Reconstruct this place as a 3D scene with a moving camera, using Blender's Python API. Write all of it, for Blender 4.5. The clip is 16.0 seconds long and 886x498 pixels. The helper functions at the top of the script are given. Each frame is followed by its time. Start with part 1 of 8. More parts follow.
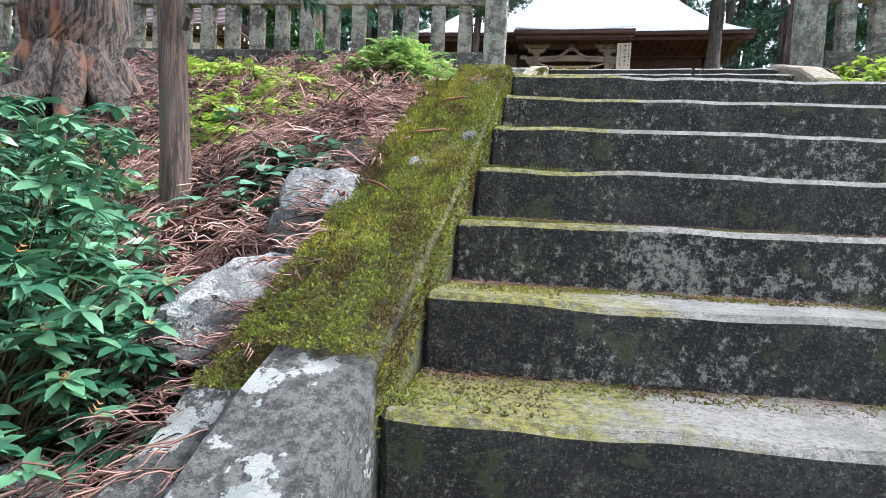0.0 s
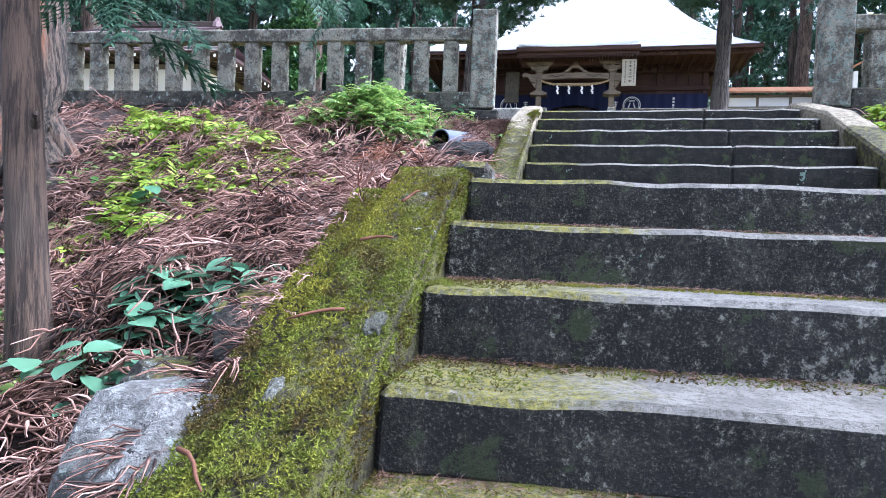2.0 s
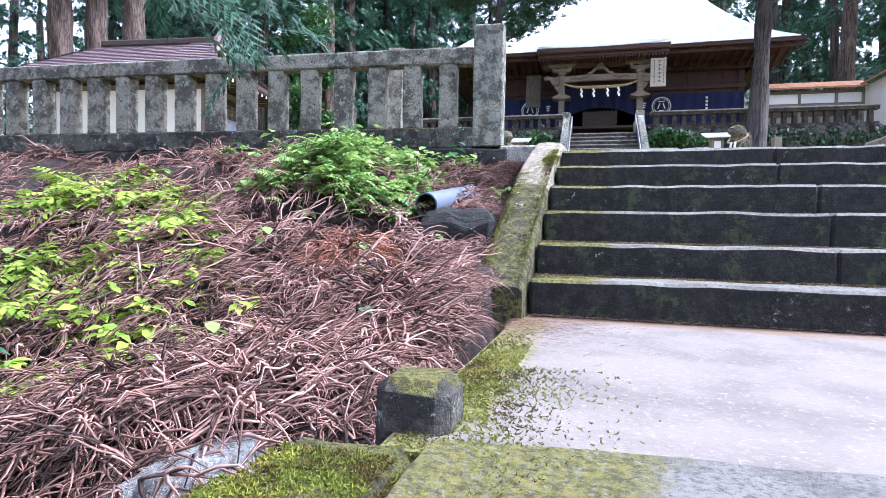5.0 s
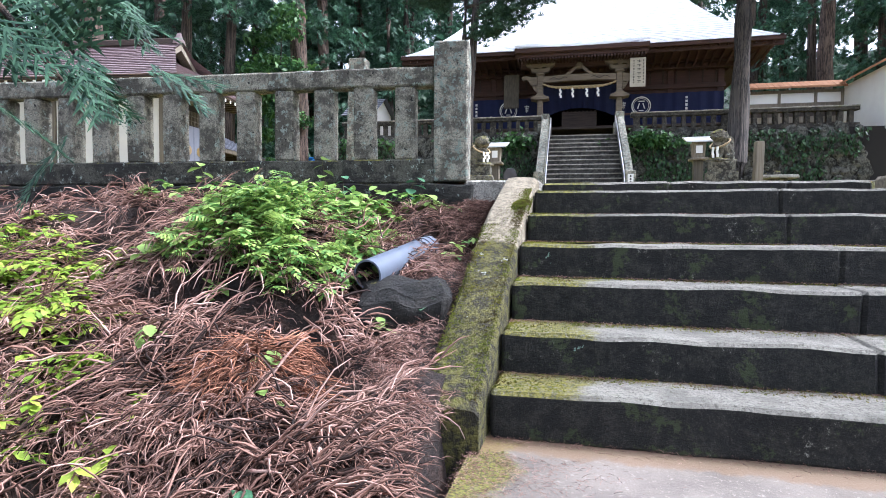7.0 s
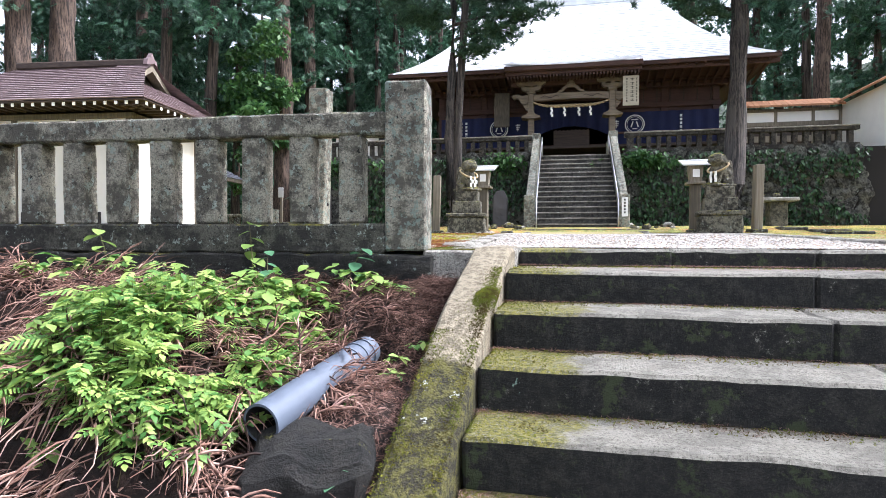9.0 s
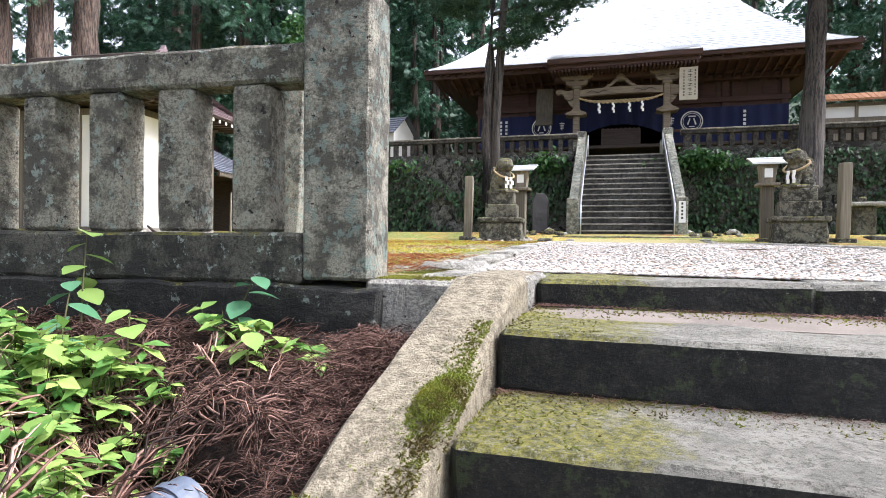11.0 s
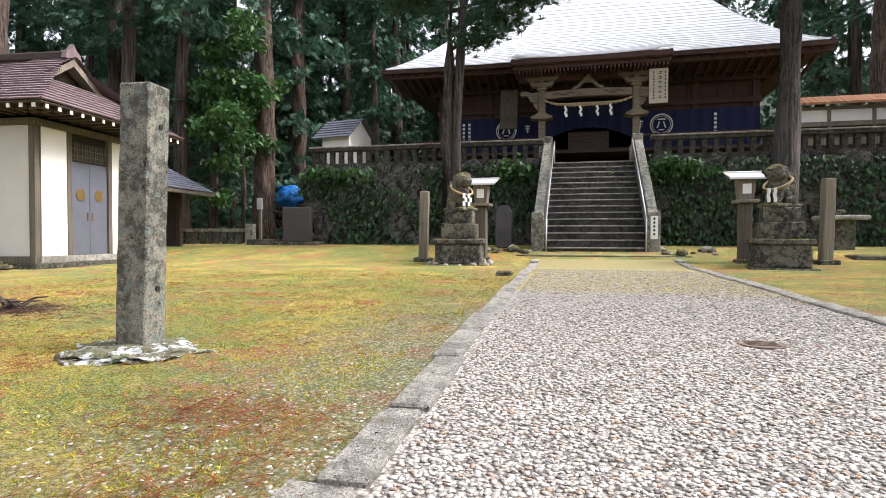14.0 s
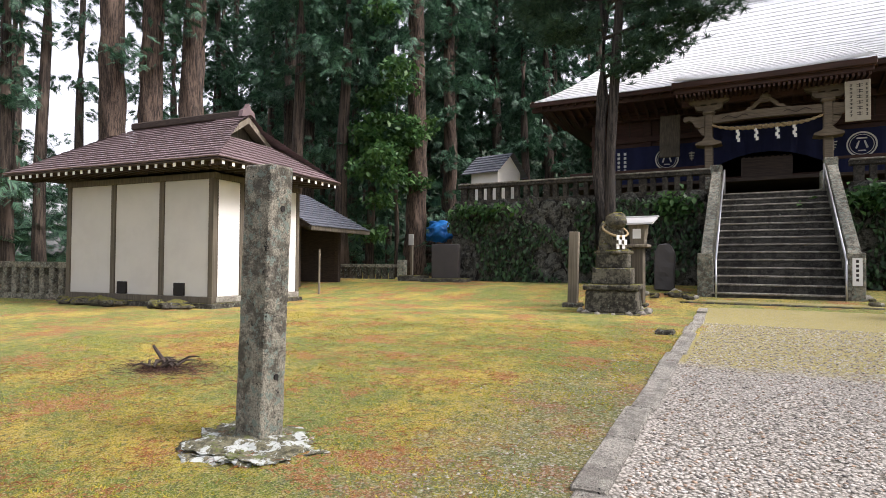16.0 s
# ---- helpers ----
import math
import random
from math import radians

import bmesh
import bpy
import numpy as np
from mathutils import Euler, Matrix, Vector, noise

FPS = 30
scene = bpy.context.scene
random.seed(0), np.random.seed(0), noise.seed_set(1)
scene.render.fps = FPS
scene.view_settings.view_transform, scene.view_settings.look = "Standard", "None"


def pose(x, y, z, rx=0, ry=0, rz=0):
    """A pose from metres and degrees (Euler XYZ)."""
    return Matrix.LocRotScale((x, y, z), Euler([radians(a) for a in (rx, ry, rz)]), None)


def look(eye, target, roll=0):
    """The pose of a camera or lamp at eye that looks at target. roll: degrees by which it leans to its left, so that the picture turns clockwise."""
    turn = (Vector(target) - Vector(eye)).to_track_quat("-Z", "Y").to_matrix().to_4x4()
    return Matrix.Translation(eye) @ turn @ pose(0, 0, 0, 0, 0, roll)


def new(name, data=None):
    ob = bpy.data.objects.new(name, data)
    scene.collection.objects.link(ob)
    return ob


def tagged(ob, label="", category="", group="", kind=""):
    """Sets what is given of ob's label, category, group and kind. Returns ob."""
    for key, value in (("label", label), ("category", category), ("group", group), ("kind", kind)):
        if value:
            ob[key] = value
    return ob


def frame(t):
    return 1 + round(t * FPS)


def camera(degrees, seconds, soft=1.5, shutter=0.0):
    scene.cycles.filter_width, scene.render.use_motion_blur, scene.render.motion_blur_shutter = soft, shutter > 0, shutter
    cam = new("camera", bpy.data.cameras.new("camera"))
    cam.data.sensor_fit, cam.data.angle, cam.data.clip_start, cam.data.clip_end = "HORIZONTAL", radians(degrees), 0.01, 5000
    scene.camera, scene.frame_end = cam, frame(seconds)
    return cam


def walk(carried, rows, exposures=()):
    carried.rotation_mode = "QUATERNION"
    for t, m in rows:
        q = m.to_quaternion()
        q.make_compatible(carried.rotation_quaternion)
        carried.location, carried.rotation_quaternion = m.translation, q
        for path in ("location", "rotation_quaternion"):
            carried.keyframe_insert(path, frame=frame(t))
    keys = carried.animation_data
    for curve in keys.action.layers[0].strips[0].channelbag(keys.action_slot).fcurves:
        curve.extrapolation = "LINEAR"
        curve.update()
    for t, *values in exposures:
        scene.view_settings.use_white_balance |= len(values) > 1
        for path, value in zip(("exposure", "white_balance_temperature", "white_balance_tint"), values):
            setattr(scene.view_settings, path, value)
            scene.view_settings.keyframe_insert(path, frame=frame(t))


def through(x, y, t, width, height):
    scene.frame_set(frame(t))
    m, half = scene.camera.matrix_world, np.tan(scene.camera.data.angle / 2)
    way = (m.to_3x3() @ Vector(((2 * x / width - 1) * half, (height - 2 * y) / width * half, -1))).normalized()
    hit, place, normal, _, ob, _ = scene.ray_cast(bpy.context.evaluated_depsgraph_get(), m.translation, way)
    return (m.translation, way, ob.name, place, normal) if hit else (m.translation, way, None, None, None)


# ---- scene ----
# ---- camera and walk: seconds, eye, target, lean ----
cam = camera(75.7, 16.0, soft=0.8)
PATH = [
    (0, (0.365, -7.178, -2.066), (-0.064, -5.227, -2.164), 3.0),
    (0.5, (0.427, -6.997, -1.885), (0.009, -5.043, -1.962), 2.7),
    (1, (0.408, -6.768, -1.812), (-0.04, -4.82, -1.886), 2.6),
    (1.5, (0.41, -6.583, -1.698), (-0.033, -4.633, -1.767), 2.5),
    (2, (0.451, -6.423, -1.534), (-0.011, -4.478, -1.594), 2.3),
    (2.5, (0.494, -6.188, -1.454), (-0.022, -4.257, -1.516), 1.8),
    (3, (0.472, -6.039, -1.389), (-0.06, -4.112, -1.452), 1.9),
    (3.5, (0.486, -5.857, -1.202), (-0.051, -3.932, -1.257), 1.4),
    (4, (0.431, -5.603, -1.107), (-0.127, -3.683, -1.168), 1.2),
    (6.5, (0.377, -4.634, -0.555), (-0.138, -2.702, -0.621), 0.5),
    (7, (0.379, -4.442, -0.465), (-0.111, -2.504, -0.544), 0.4),
    (7.5, (0.352, -4.2, -0.305), (-0.121, -2.258, -0.38), 0.1),
    (8, (0.382, -3.946, -0.252), (-0.077, -2.0, -0.31), 0.5),
    (8.5, (0.441, -3.804, -0.06), (-0.012, -1.856, -0.102), 0.2),
    (11, (0.368, -1.877, 0.052), (-0.256, 0.023, 0.031), 0.7),
    (11.5, (0.363, -1.624, 0.158), (-0.265, 0.275, 0.127), 0.6),
    (12, (0.34, -1.331, 0.318), (-0.295, 0.565, 0.288), 0.4),
    (12.5, (0.37, -1.085, 0.408), (-0.254, 0.815, 0.387), 0.4),
    (13, (0.372, -0.926, 0.558), (-0.212, 0.987, 0.536), 0.3),
    (13.5, (0.306, -0.654, 0.698), (-0.249, 1.267, 0.664), 0.1),
    (14, (0.344, -0.39, 0.754), (-0.183, 1.539, 0.711), 0.1),
    (14.5, (0.352, -0.233, 0.916), (-0.166, 1.699, 0.876), 0.1),
    (15, (0.272, 0.017, 0.99), (-0.335, 1.922, 0.98), -0.0),
    (15.5, (0.253, 0.131, 1.107), (-0.54, 1.967, 1.131), 0.1),
    (16, (0.262, 0.182, 1.154), (-0.752, 1.905, 1.2), 0.4),
]
EXPOSURES = [(0.0, 2.36, 5700, 13), (2.0, 2.36, 5200, 18), (4.2, 2.43, 5150, 23), (7.5, 2.12, 5650, 16), (11.5, 2.12, 6000, 16), (14.5, 1.50, 6350, 17), (16.0, 1.30, 6450, 18)]
walk(cam, [(t, look(eye, target, lean)) for t, eye, target, lean in PATH], EXPOSURES)

# ---- world and light: an overcast day ----
world = bpy.data.worlds.new("overcast_sky")
scene.world = world
world.use_nodes = True
wn = world.node_tree.nodes
wl = world.node_tree.links
sky = wn.new("ShaderNodeTexSky")
sky.sky_type = "NISHITA"
sky.sun_disc = False
sky.sun_elevation = radians(48)
sky.sun_rotation = radians(75)
sky.dust_density = 4.0
hsv = wn.new("ShaderNodeHueSaturation")
hsv.inputs["Saturation"].default_value = 0.25
wl.new(sky.outputs[0], hsv.inputs["Color"])
wl.new(hsv.outputs[0], wn["Background"].inputs["Color"])
wn["Background"].inputs["Strength"].default_value = 0.15

sun = new("sun", bpy.data.lights.new("sun", "SUN"))
sun.data.energy = 1.5
sun.data.angle = radians(14)
sun.data.color = (1.0, 0.96, 0.9)
sun.matrix_world = look((30, 8, 36), (0, 0, 0))

# ---- materials ----
class Mat:
    """A small builder of node materials."""

    def __init__(self, name, rough=0.85, metal=0.0):
        self.m = bpy.data.materials.new(name)
        self.m.use_nodes = True
        self.t = self.m.node_tree
        self.b = self.t.nodes["Principled BSDF"]
        self.b.inputs["Roughness"].default_value = rough
        self.b.inputs["Metallic"].default_value = metal
        self.geo = self.t.nodes.new("ShaderNodeNewGeometry")
        self.pos = self.geo.outputs["Position"]

    def n(self, kind, **inputs):
        node = self.t.nodes.new(kind)
        for k, v in inputs.items():
            self.put(node.inputs[k.replace("_", " ")], v)
        return node

    def put(self, socket, v):
        if isinstance(v, bpy.types.NodeSocket):
            self.t.links.new(v, socket)
        else:
            socket.default_value = v

    def noise(self, scale, detail=4.0, rough=0.6, vec=None, stretch=None):
        v = vec or self.pos
        if stretch:
            mp = self.n("ShaderNodeMapping")
            mp.inputs["Scale"].default_value = stretch
            self.put(mp.inputs["Vector"], v)
            v = mp.outputs[0]
        node = self.n("ShaderNodeTexNoise", Scale=scale, Detail=detail, Roughness=rough)
        self.put(node.inputs["Vector"], v)
        return node.outputs["Fac"]

    def step(self, v, lo, hi, a=0.0, b=1.0):
        node = self.n("ShaderNodeMapRange")
        node.interpolation_type = "SMOOTHSTEP"
        for k, x in (("Value", v), ("From Min", lo), ("From Max", hi), ("To Min", a), ("To Max", b)):
            self.put(node.inputs[k], x)
        return node.outputs[0]

    def op(self, kind, a, b=0.0):
        node = self.t.nodes.new("ShaderNodeMath")
        node.operation = kind
        self.put(node.inputs[0], a)
        self.put(node.inputs[1], b)
        return node.outputs[0]

    def mix(self, f, a, b):
        node = self.t.nodes.new("ShaderNodeMix")
        node.data_type = "RGBA"
        self.put(node.inputs[0], f)
        for i, c in ((6, a), (7, b)):
            if isinstance(c, tuple):
                c = (*c, 1.0)
            self.put(node.inputs[i], c)
        return node.outputs[2]

    def axis(self, v, i):
        s = self.t.nodes.new("ShaderNodeSeparateXYZ")
        self.put(s.inputs[0], v)
        return s.outputs[i]

    def up(self):
        return self.axis(self.geo.outputs["True Normal"], 2)

    def random(self):
        return self.t.nodes.new("ShaderNodeObjectInfo").outputs["Random"]

    def island(self):
        return self.geo.outputs["Random Per Island"]

    def done(self, colour, bump=None, strength=0.5, distance=0.01, rough=None):
        if isinstance(colour, tuple):
            colour = (*colour, 1.0)
        self.put(self.b.inputs["Base Color"], colour)
        if rough is not None:
            self.put(self.b.inputs["Roughness"], rough)
        if bump is not None:
            bn = self.n("ShaderNodeBump", Strength=strength, Distance=distance)
            self.put(bn.inputs["Height"], bump)
            self.t.links.new(bn.outputs[0], self.b.inputs["Normal"])
        return self.m


MOSS_A, MOSS_B = (0.075, 0.075, 0.012), (0.24, 0.22, 0.035)


def moss_colour(k):
    return k.mix(k.step(k.noise(40, 6, 0.8), 0.40, 0.60), MOSS_A, MOSS_B)


def stair_stone(name, moss_from, moss_to, tread=(0.40, 0.38, 0.33), crust=0.55, riser_tone=0.85):
    """Weathered cut stone: near-black mottled risers, pale treads, picked by face slope, moss towards the open end of
    the steps.
    """
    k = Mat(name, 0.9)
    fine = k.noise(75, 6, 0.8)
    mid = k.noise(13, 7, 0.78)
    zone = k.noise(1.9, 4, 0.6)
    riser = k.mix(k.step(mid, 0.44, 0.60), (0.010 * riser_tone, 0.009 * riser_tone, 0.007 * riser_tone), (0.070 * riser_tone, 0.068 * riser_tone, 0.048 * riser_tone))
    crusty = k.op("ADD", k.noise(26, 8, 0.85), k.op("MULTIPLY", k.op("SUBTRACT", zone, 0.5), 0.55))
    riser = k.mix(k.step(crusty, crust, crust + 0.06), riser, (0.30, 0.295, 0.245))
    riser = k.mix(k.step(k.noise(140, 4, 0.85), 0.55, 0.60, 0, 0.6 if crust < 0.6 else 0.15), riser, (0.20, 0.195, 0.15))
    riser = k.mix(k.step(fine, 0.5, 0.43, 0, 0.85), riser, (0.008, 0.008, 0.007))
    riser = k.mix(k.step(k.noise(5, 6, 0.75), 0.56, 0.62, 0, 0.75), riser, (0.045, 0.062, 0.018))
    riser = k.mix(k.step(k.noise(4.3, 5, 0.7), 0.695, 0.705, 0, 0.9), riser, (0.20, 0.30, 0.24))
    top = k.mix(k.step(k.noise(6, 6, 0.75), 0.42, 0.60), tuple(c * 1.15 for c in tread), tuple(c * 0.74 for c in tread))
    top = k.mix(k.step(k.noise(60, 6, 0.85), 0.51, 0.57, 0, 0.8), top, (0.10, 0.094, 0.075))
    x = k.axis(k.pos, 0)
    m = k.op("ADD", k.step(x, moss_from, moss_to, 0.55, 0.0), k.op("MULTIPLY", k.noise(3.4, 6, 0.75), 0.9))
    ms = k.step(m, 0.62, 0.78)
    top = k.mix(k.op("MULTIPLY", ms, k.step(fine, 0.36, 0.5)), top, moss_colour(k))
    # upright faces take the dark riser colour, level ones the pale tread
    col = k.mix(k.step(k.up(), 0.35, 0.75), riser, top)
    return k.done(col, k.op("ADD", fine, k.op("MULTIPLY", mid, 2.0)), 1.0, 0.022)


def grey_stone(name, light=(0.30, 0.29, 0.25), dark=(0.06, 0.058, 0.05), moss=0.0, lichen=(0.36, 0.42, 0.36), spots=0.57):
    """Weathered stone: blotches, fine grain, pale green lichen and black spots."""
    k = Mat(name, 0.92)
    fine = k.noise(85, 6, 0.8)
    mid = k.noise(9, 7, 0.78)
    big = k.noise(2.2, 5, 0.7)
    col = k.mix(k.step(k.op("ADD", mid, k.op("MULTIPLY", k.op("SUBTRACT", big, 0.5), 0.6)), 0.40, 0.60), dark, light)
    col = k.mix(k.step(fine, 0.53, 0.43, 0, 0.65), col, tuple(c * 0.25 for c in light))
    col = k.mix(k.step(k.noise(15, 6, 0.75), spots, spots + 0.04, 0, 0.85), col, lichen)
    col = k.mix(k.step(k.noise(22, 5, 0.7), 0.63, 0.66), col, (0.018, 0.018, 0.016))
    pits = k.step(k.noise(48, 3, 0.55), 0.41, 0.35)
    col = k.mix(k.op("MULTIPLY", pits, 0.5), col, tuple(c * 0.3 for c in dark))
    if moss:
        m = k.op("ADD", k.op("MULTIPLY", k.step(k.up(), 0.4, 0.9), moss), k.noise(7, 5, 0.7))
        col = k.mix(k.step(m, 0.72, 0.84), col, moss_colour(k))
    return k.done(col, k.op("ADD", fine, k.op("SUBTRACT", k.op("ADD", k.op("MULTIPLY", mid, 1.6), k.op("MULTIPLY", k.noise(38, 5, 0.75), 1.2)), k.op("MULTIPLY", pits, 0.5))), 1.0, 0.03)


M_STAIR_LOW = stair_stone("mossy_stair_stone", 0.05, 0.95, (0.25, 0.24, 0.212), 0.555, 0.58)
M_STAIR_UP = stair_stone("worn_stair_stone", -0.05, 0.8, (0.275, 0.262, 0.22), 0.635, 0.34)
M_FENCE = grey_stone("fence_stone", (0.44, 0.415, 0.325), (0.10, 0.093, 0.072), moss=0.25, spots=0.56)
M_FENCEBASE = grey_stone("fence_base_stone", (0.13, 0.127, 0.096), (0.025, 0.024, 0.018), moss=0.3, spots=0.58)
M_POST = grey_stone("post_stone", (0.50, 0.47, 0.37), (0.125, 0.115, 0.09), moss=0.1, lichen=(0.26, 0.335, 0.285), spots=0.53)
M_DARKSTONE = grey_stone("dark_stone", (0.16, 0.15, 0.12), (0.03, 0.028, 0.022), moss=0.35)
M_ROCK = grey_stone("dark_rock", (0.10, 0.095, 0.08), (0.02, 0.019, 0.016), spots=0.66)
M_BLACKROCK = grey_stone("black_rock", (0.026, 0.024, 0.019), (0.006, 0.006, 0.005), moss=0.12, lichen=(0.10, 0.11, 0.09), spots=0.70)
M_FOOTING = grey_stone("dark_footing_stone", (0.042, 0.04, 0.032), (0.007, 0.007, 0.006), moss=0.25, lichen=(0.24, 0.285, 0.25), spots=0.60)
M_BOULDER = grey_stone("pale_boulder", (0.52, 0.525, 0.50), (0.20, 0.20, 0.185), moss=0.0, spots=0.58)
M_KERB = grey_stone("kerb_stone", (0.60, 0.575, 0.50), (0.33, 0.31, 0.265), moss=0.1, spots=0.64)
M_WALLSTONE = grey_stone("wall_field_stone", (0.17, 0.17, 0.145), (0.010, 0.010, 0.008), moss=0.2, spots=0.62)
M_PEDESTAL = grey_stone("pedestal_stone", (0.23, 0.215, 0.165), (0.022, 0.02, 0.016), moss=0.42, spots=0.62)
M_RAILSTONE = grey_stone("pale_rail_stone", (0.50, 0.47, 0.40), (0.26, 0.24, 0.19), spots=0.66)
M_DARKFENCE = grey_stone("dark_fence_stone", (0.10, 0.088, 0.068), (0.02, 0.018, 0.014), moss=0.1, spots=0.64)
M_CARVED = grey_stone("carved_stone", (0.22, 0.20, 0.14), (0.04, 0.037, 0.028), moss=0.4, spots=0.6)


def mossy_slab():
    k = Mat("moss_covered_slab", 0.95)
    fine = k.noise(110, 6, 0.82)
    a = k.mix(k.step(k.noise(11, 7, 0.8), 0.42, 0.58), (0.045, 0.036, 0.014), (0.125, 0.125, 0.026))
    a = k.mix(k.step(k.noise(3.2, 6, 0.7), 0.50, 0.62, 0, 0.7), a, (0.21, 0.21, 0.028))
    a = k.mix(k.step(k.noise(6, 6, 0.8), 0.58, 0.64), a, (0.10, 0.062, 0.034))
    a = k.mix(k.step(fine, 0.53, 0.42, 0, 0.9), a, (0.02, 0.016, 0.007))
    y = k.axis(k.pos, 1)
    low = k.step(y, -6.30, -6.08, 0.40, 0.0)
    bare = k.step(k.op("ADD", k.noise(7, 6, 0.75), low), 0.66, 0.69)
    stone = k.mix(k.step(k.noise(40, 6, 0.8), 0.42, 0.58), (0.05, 0.05, 0.044), (0.17, 0.17, 0.15))
    stone = k.mix(k.step(k.op("ADD", k.noise(6, 6, 0.7), k.op("MULTIPLY", low, 0.12)), 0.585, 0.61), stone, (0.46, 0.48, 0.44))
    stone = k.mix(k.step(k.noise(14, 4, 0.6), 0.645, 0.66), stone, (0.34, 0.37, 0.33))
    col = k.mix(bare, a, stone)
    return k.done(col, k.op("ADD", k.op("MULTIPLY", fine, 1.5), k.noise(20, 4)), 1.0, 0.025)


def pale_slab():
    k = Mat("stair_side_slab", 0.92)
    fine = k.noise(80, 4, 0.7)
    pale = k.mix(k.step(k.noise(25, 6, 0.8), 0.4, 0.62), (0.36, 0.31, 0.215), (0.16, 0.135, 0.09))
    moss = k.mix(k.step(k.noise(22, 6, 0.8), 0.42, 0.60), (0.022, 0.019, 0.009), (0.12, 0.112, 0.024))
    moss = k.mix(k.step(k.noise(9, 5, 0.6), 0.68, 0.70), moss, (0.40, 0.42, 0.38))
    y = k.axis(k.pos, 1)
    m = k.op("ADD", k.step(y, -1.35, -0.95, 0.6, 0.0), k.op("MULTIPLY", k.noise(5, 4), 0.55))
    col = k.mix(k.step(m, 0.5, 0.62), pale, moss)
    return k.done(col, k.op("ADD", fine, k.noise(22, 6, 0.8)), 1.0, 0.025)


M_SLAB_LOW, M_SLAB_UP = mossy_slab(), pale_slab()


def soil():
    k = Mat("needle_covered_soil", 1.0)
    fine = k.noise(70, 6, 0.8)
    c = k.mix(k.step(k.noise(9, 7, 0.8), 0.42, 0.60), (0.014, 0.009, 0.007), (0.065, 0.038, 0.028))
    c = k.mix(k.step(fine, 0.52, 0.42, 0, 0.8), c, (0.02, 0.012, 0.009))
    return k.done(c, fine, 1.0, 0.03)


def courtyard():
    """Moss and thin grass, ochre where it has dried, fallen red needles, grit by the path."""
    k = Mat("courtyard_moss", 1.0)
    fine = k.noise(80, 6, 0.82)
    tuft = k.noise(16, 7, 0.8)
    c = k.mix(k.step(k.noise(0.7, 7, 0.75), 0.44, 0.62), (0.17, 0.245, 0.022), (0.60, 0.435, 0.045))
    c = k.mix(k.step(tuft, 0.50, 0.58, 0, 0.8), c, (0.11, 0.14, 0.028))
    c = k.mix(k.step(tuft, 0.46, 0.40, 0, 0.6), c, (0.52, 0.39, 0.10))
    rust = k.op("ADD", k.noise(0.9, 7, 0.78, stretch=(1, 1.4, 1)), k.op("MULTIPLY", k.op("SUBTRACT", k.noise(25, 5, 0.8), 0.5), 0.5))
    c = k.mix(k.step(rust, 0.52, 0.58, 0, 0.85), c, (0.42, 0.13, 0.038))
    c = k.mix(k.step(fine, 0.545, 0.575, 0, 0.8), c, (0.55, 0.47, 0.27))
    c = k.mix(k.step(fine, 0.485, 0.43, 0, 0.9), c, (0.045, 0.042, 0.014))
    c = k.mix(k.step(k.noise(5, 6, 0.8), 0.60, 0.66, 0, 0.7), c, (0.10, 0.085, 0.03))
    x, y = k.axis(k.pos, 0), k.axis(k.pos, 1)
    dist = k.op("ABSOLUTE", k.op("SUBTRACT", x, 0.85))
    grit = k.op("ADD", k.step(dist, 1.4, 3.6, 0.45, 0.0), k.noise(6, 7, 0.8))
    grit = k.op("MULTIPLY", k.step(grit, 0.62, 0.80), k.step(y, 7.5, 4.0, 0.1, 1.0))
    stones = k.n("ShaderNodeTexVoronoi", Scale=34.0)
    k.put(stones.inputs["Vector"], k.pos)
    g = k.mix(k.step(stones.outputs["Distance"], 0.25, 0.5), (0.50, 0.48, 0.44), (0.14, 0.12, 0.08))
    c = k.mix(k.op("MULTIPLY", grit, 0.4), c, g)
    return k.done(c, k.op("ADD", fine, tuft), 1.0, 0.03)


def bark(name, a, b, c, scale=1.0):
    k = Mat(name, 0.95)
    rid = k.noise(26 * scale, 6, 0.75, stretch=(1, 1, 0.07))
    col = k.mix(k.step(rid, 0.42, 0.58), a, b)
    col = k.mix(k.step(k.noise(3 * scale, 4, 0.6, stretch=(1, 1, 0.3)), 0.52, 0.7), col, c)
    return k.done(col, rid, 1.0, 0.03 / scale)


M_SOIL, M_YARD = soil(), courtyard()
M_CEDAR = bark("cedar_bark", (0.016, 0.011, 0.008), (0.105, 0.072, 0.053), (0.135, 0.095, 0.07))
M_BIGCEDAR = bark("old_cedar_bark", (0.006, 0.005, 0.004), (0.105, 0.078, 0.058), (0.22, 0.092, 0.044))
M_FARTRUNK = bark("distant_trunk", (0.018, 0.013, 0.010), (0.085, 0.064, 0.048), (0.12, 0.088, 0.068), 0.5)
M_PINE = bark("pine_bark", (0.010, 0.009, 0.008), (0.08, 0.066, 0.055), (0.05, 0.045, 0.04), 0.7)
M_YOUNG = bark("young_trunk_bark", (0.025, 0.017, 0.012), (0.10, 0.066, 0.046), (0.075, 0.055, 0.04), 1.5)


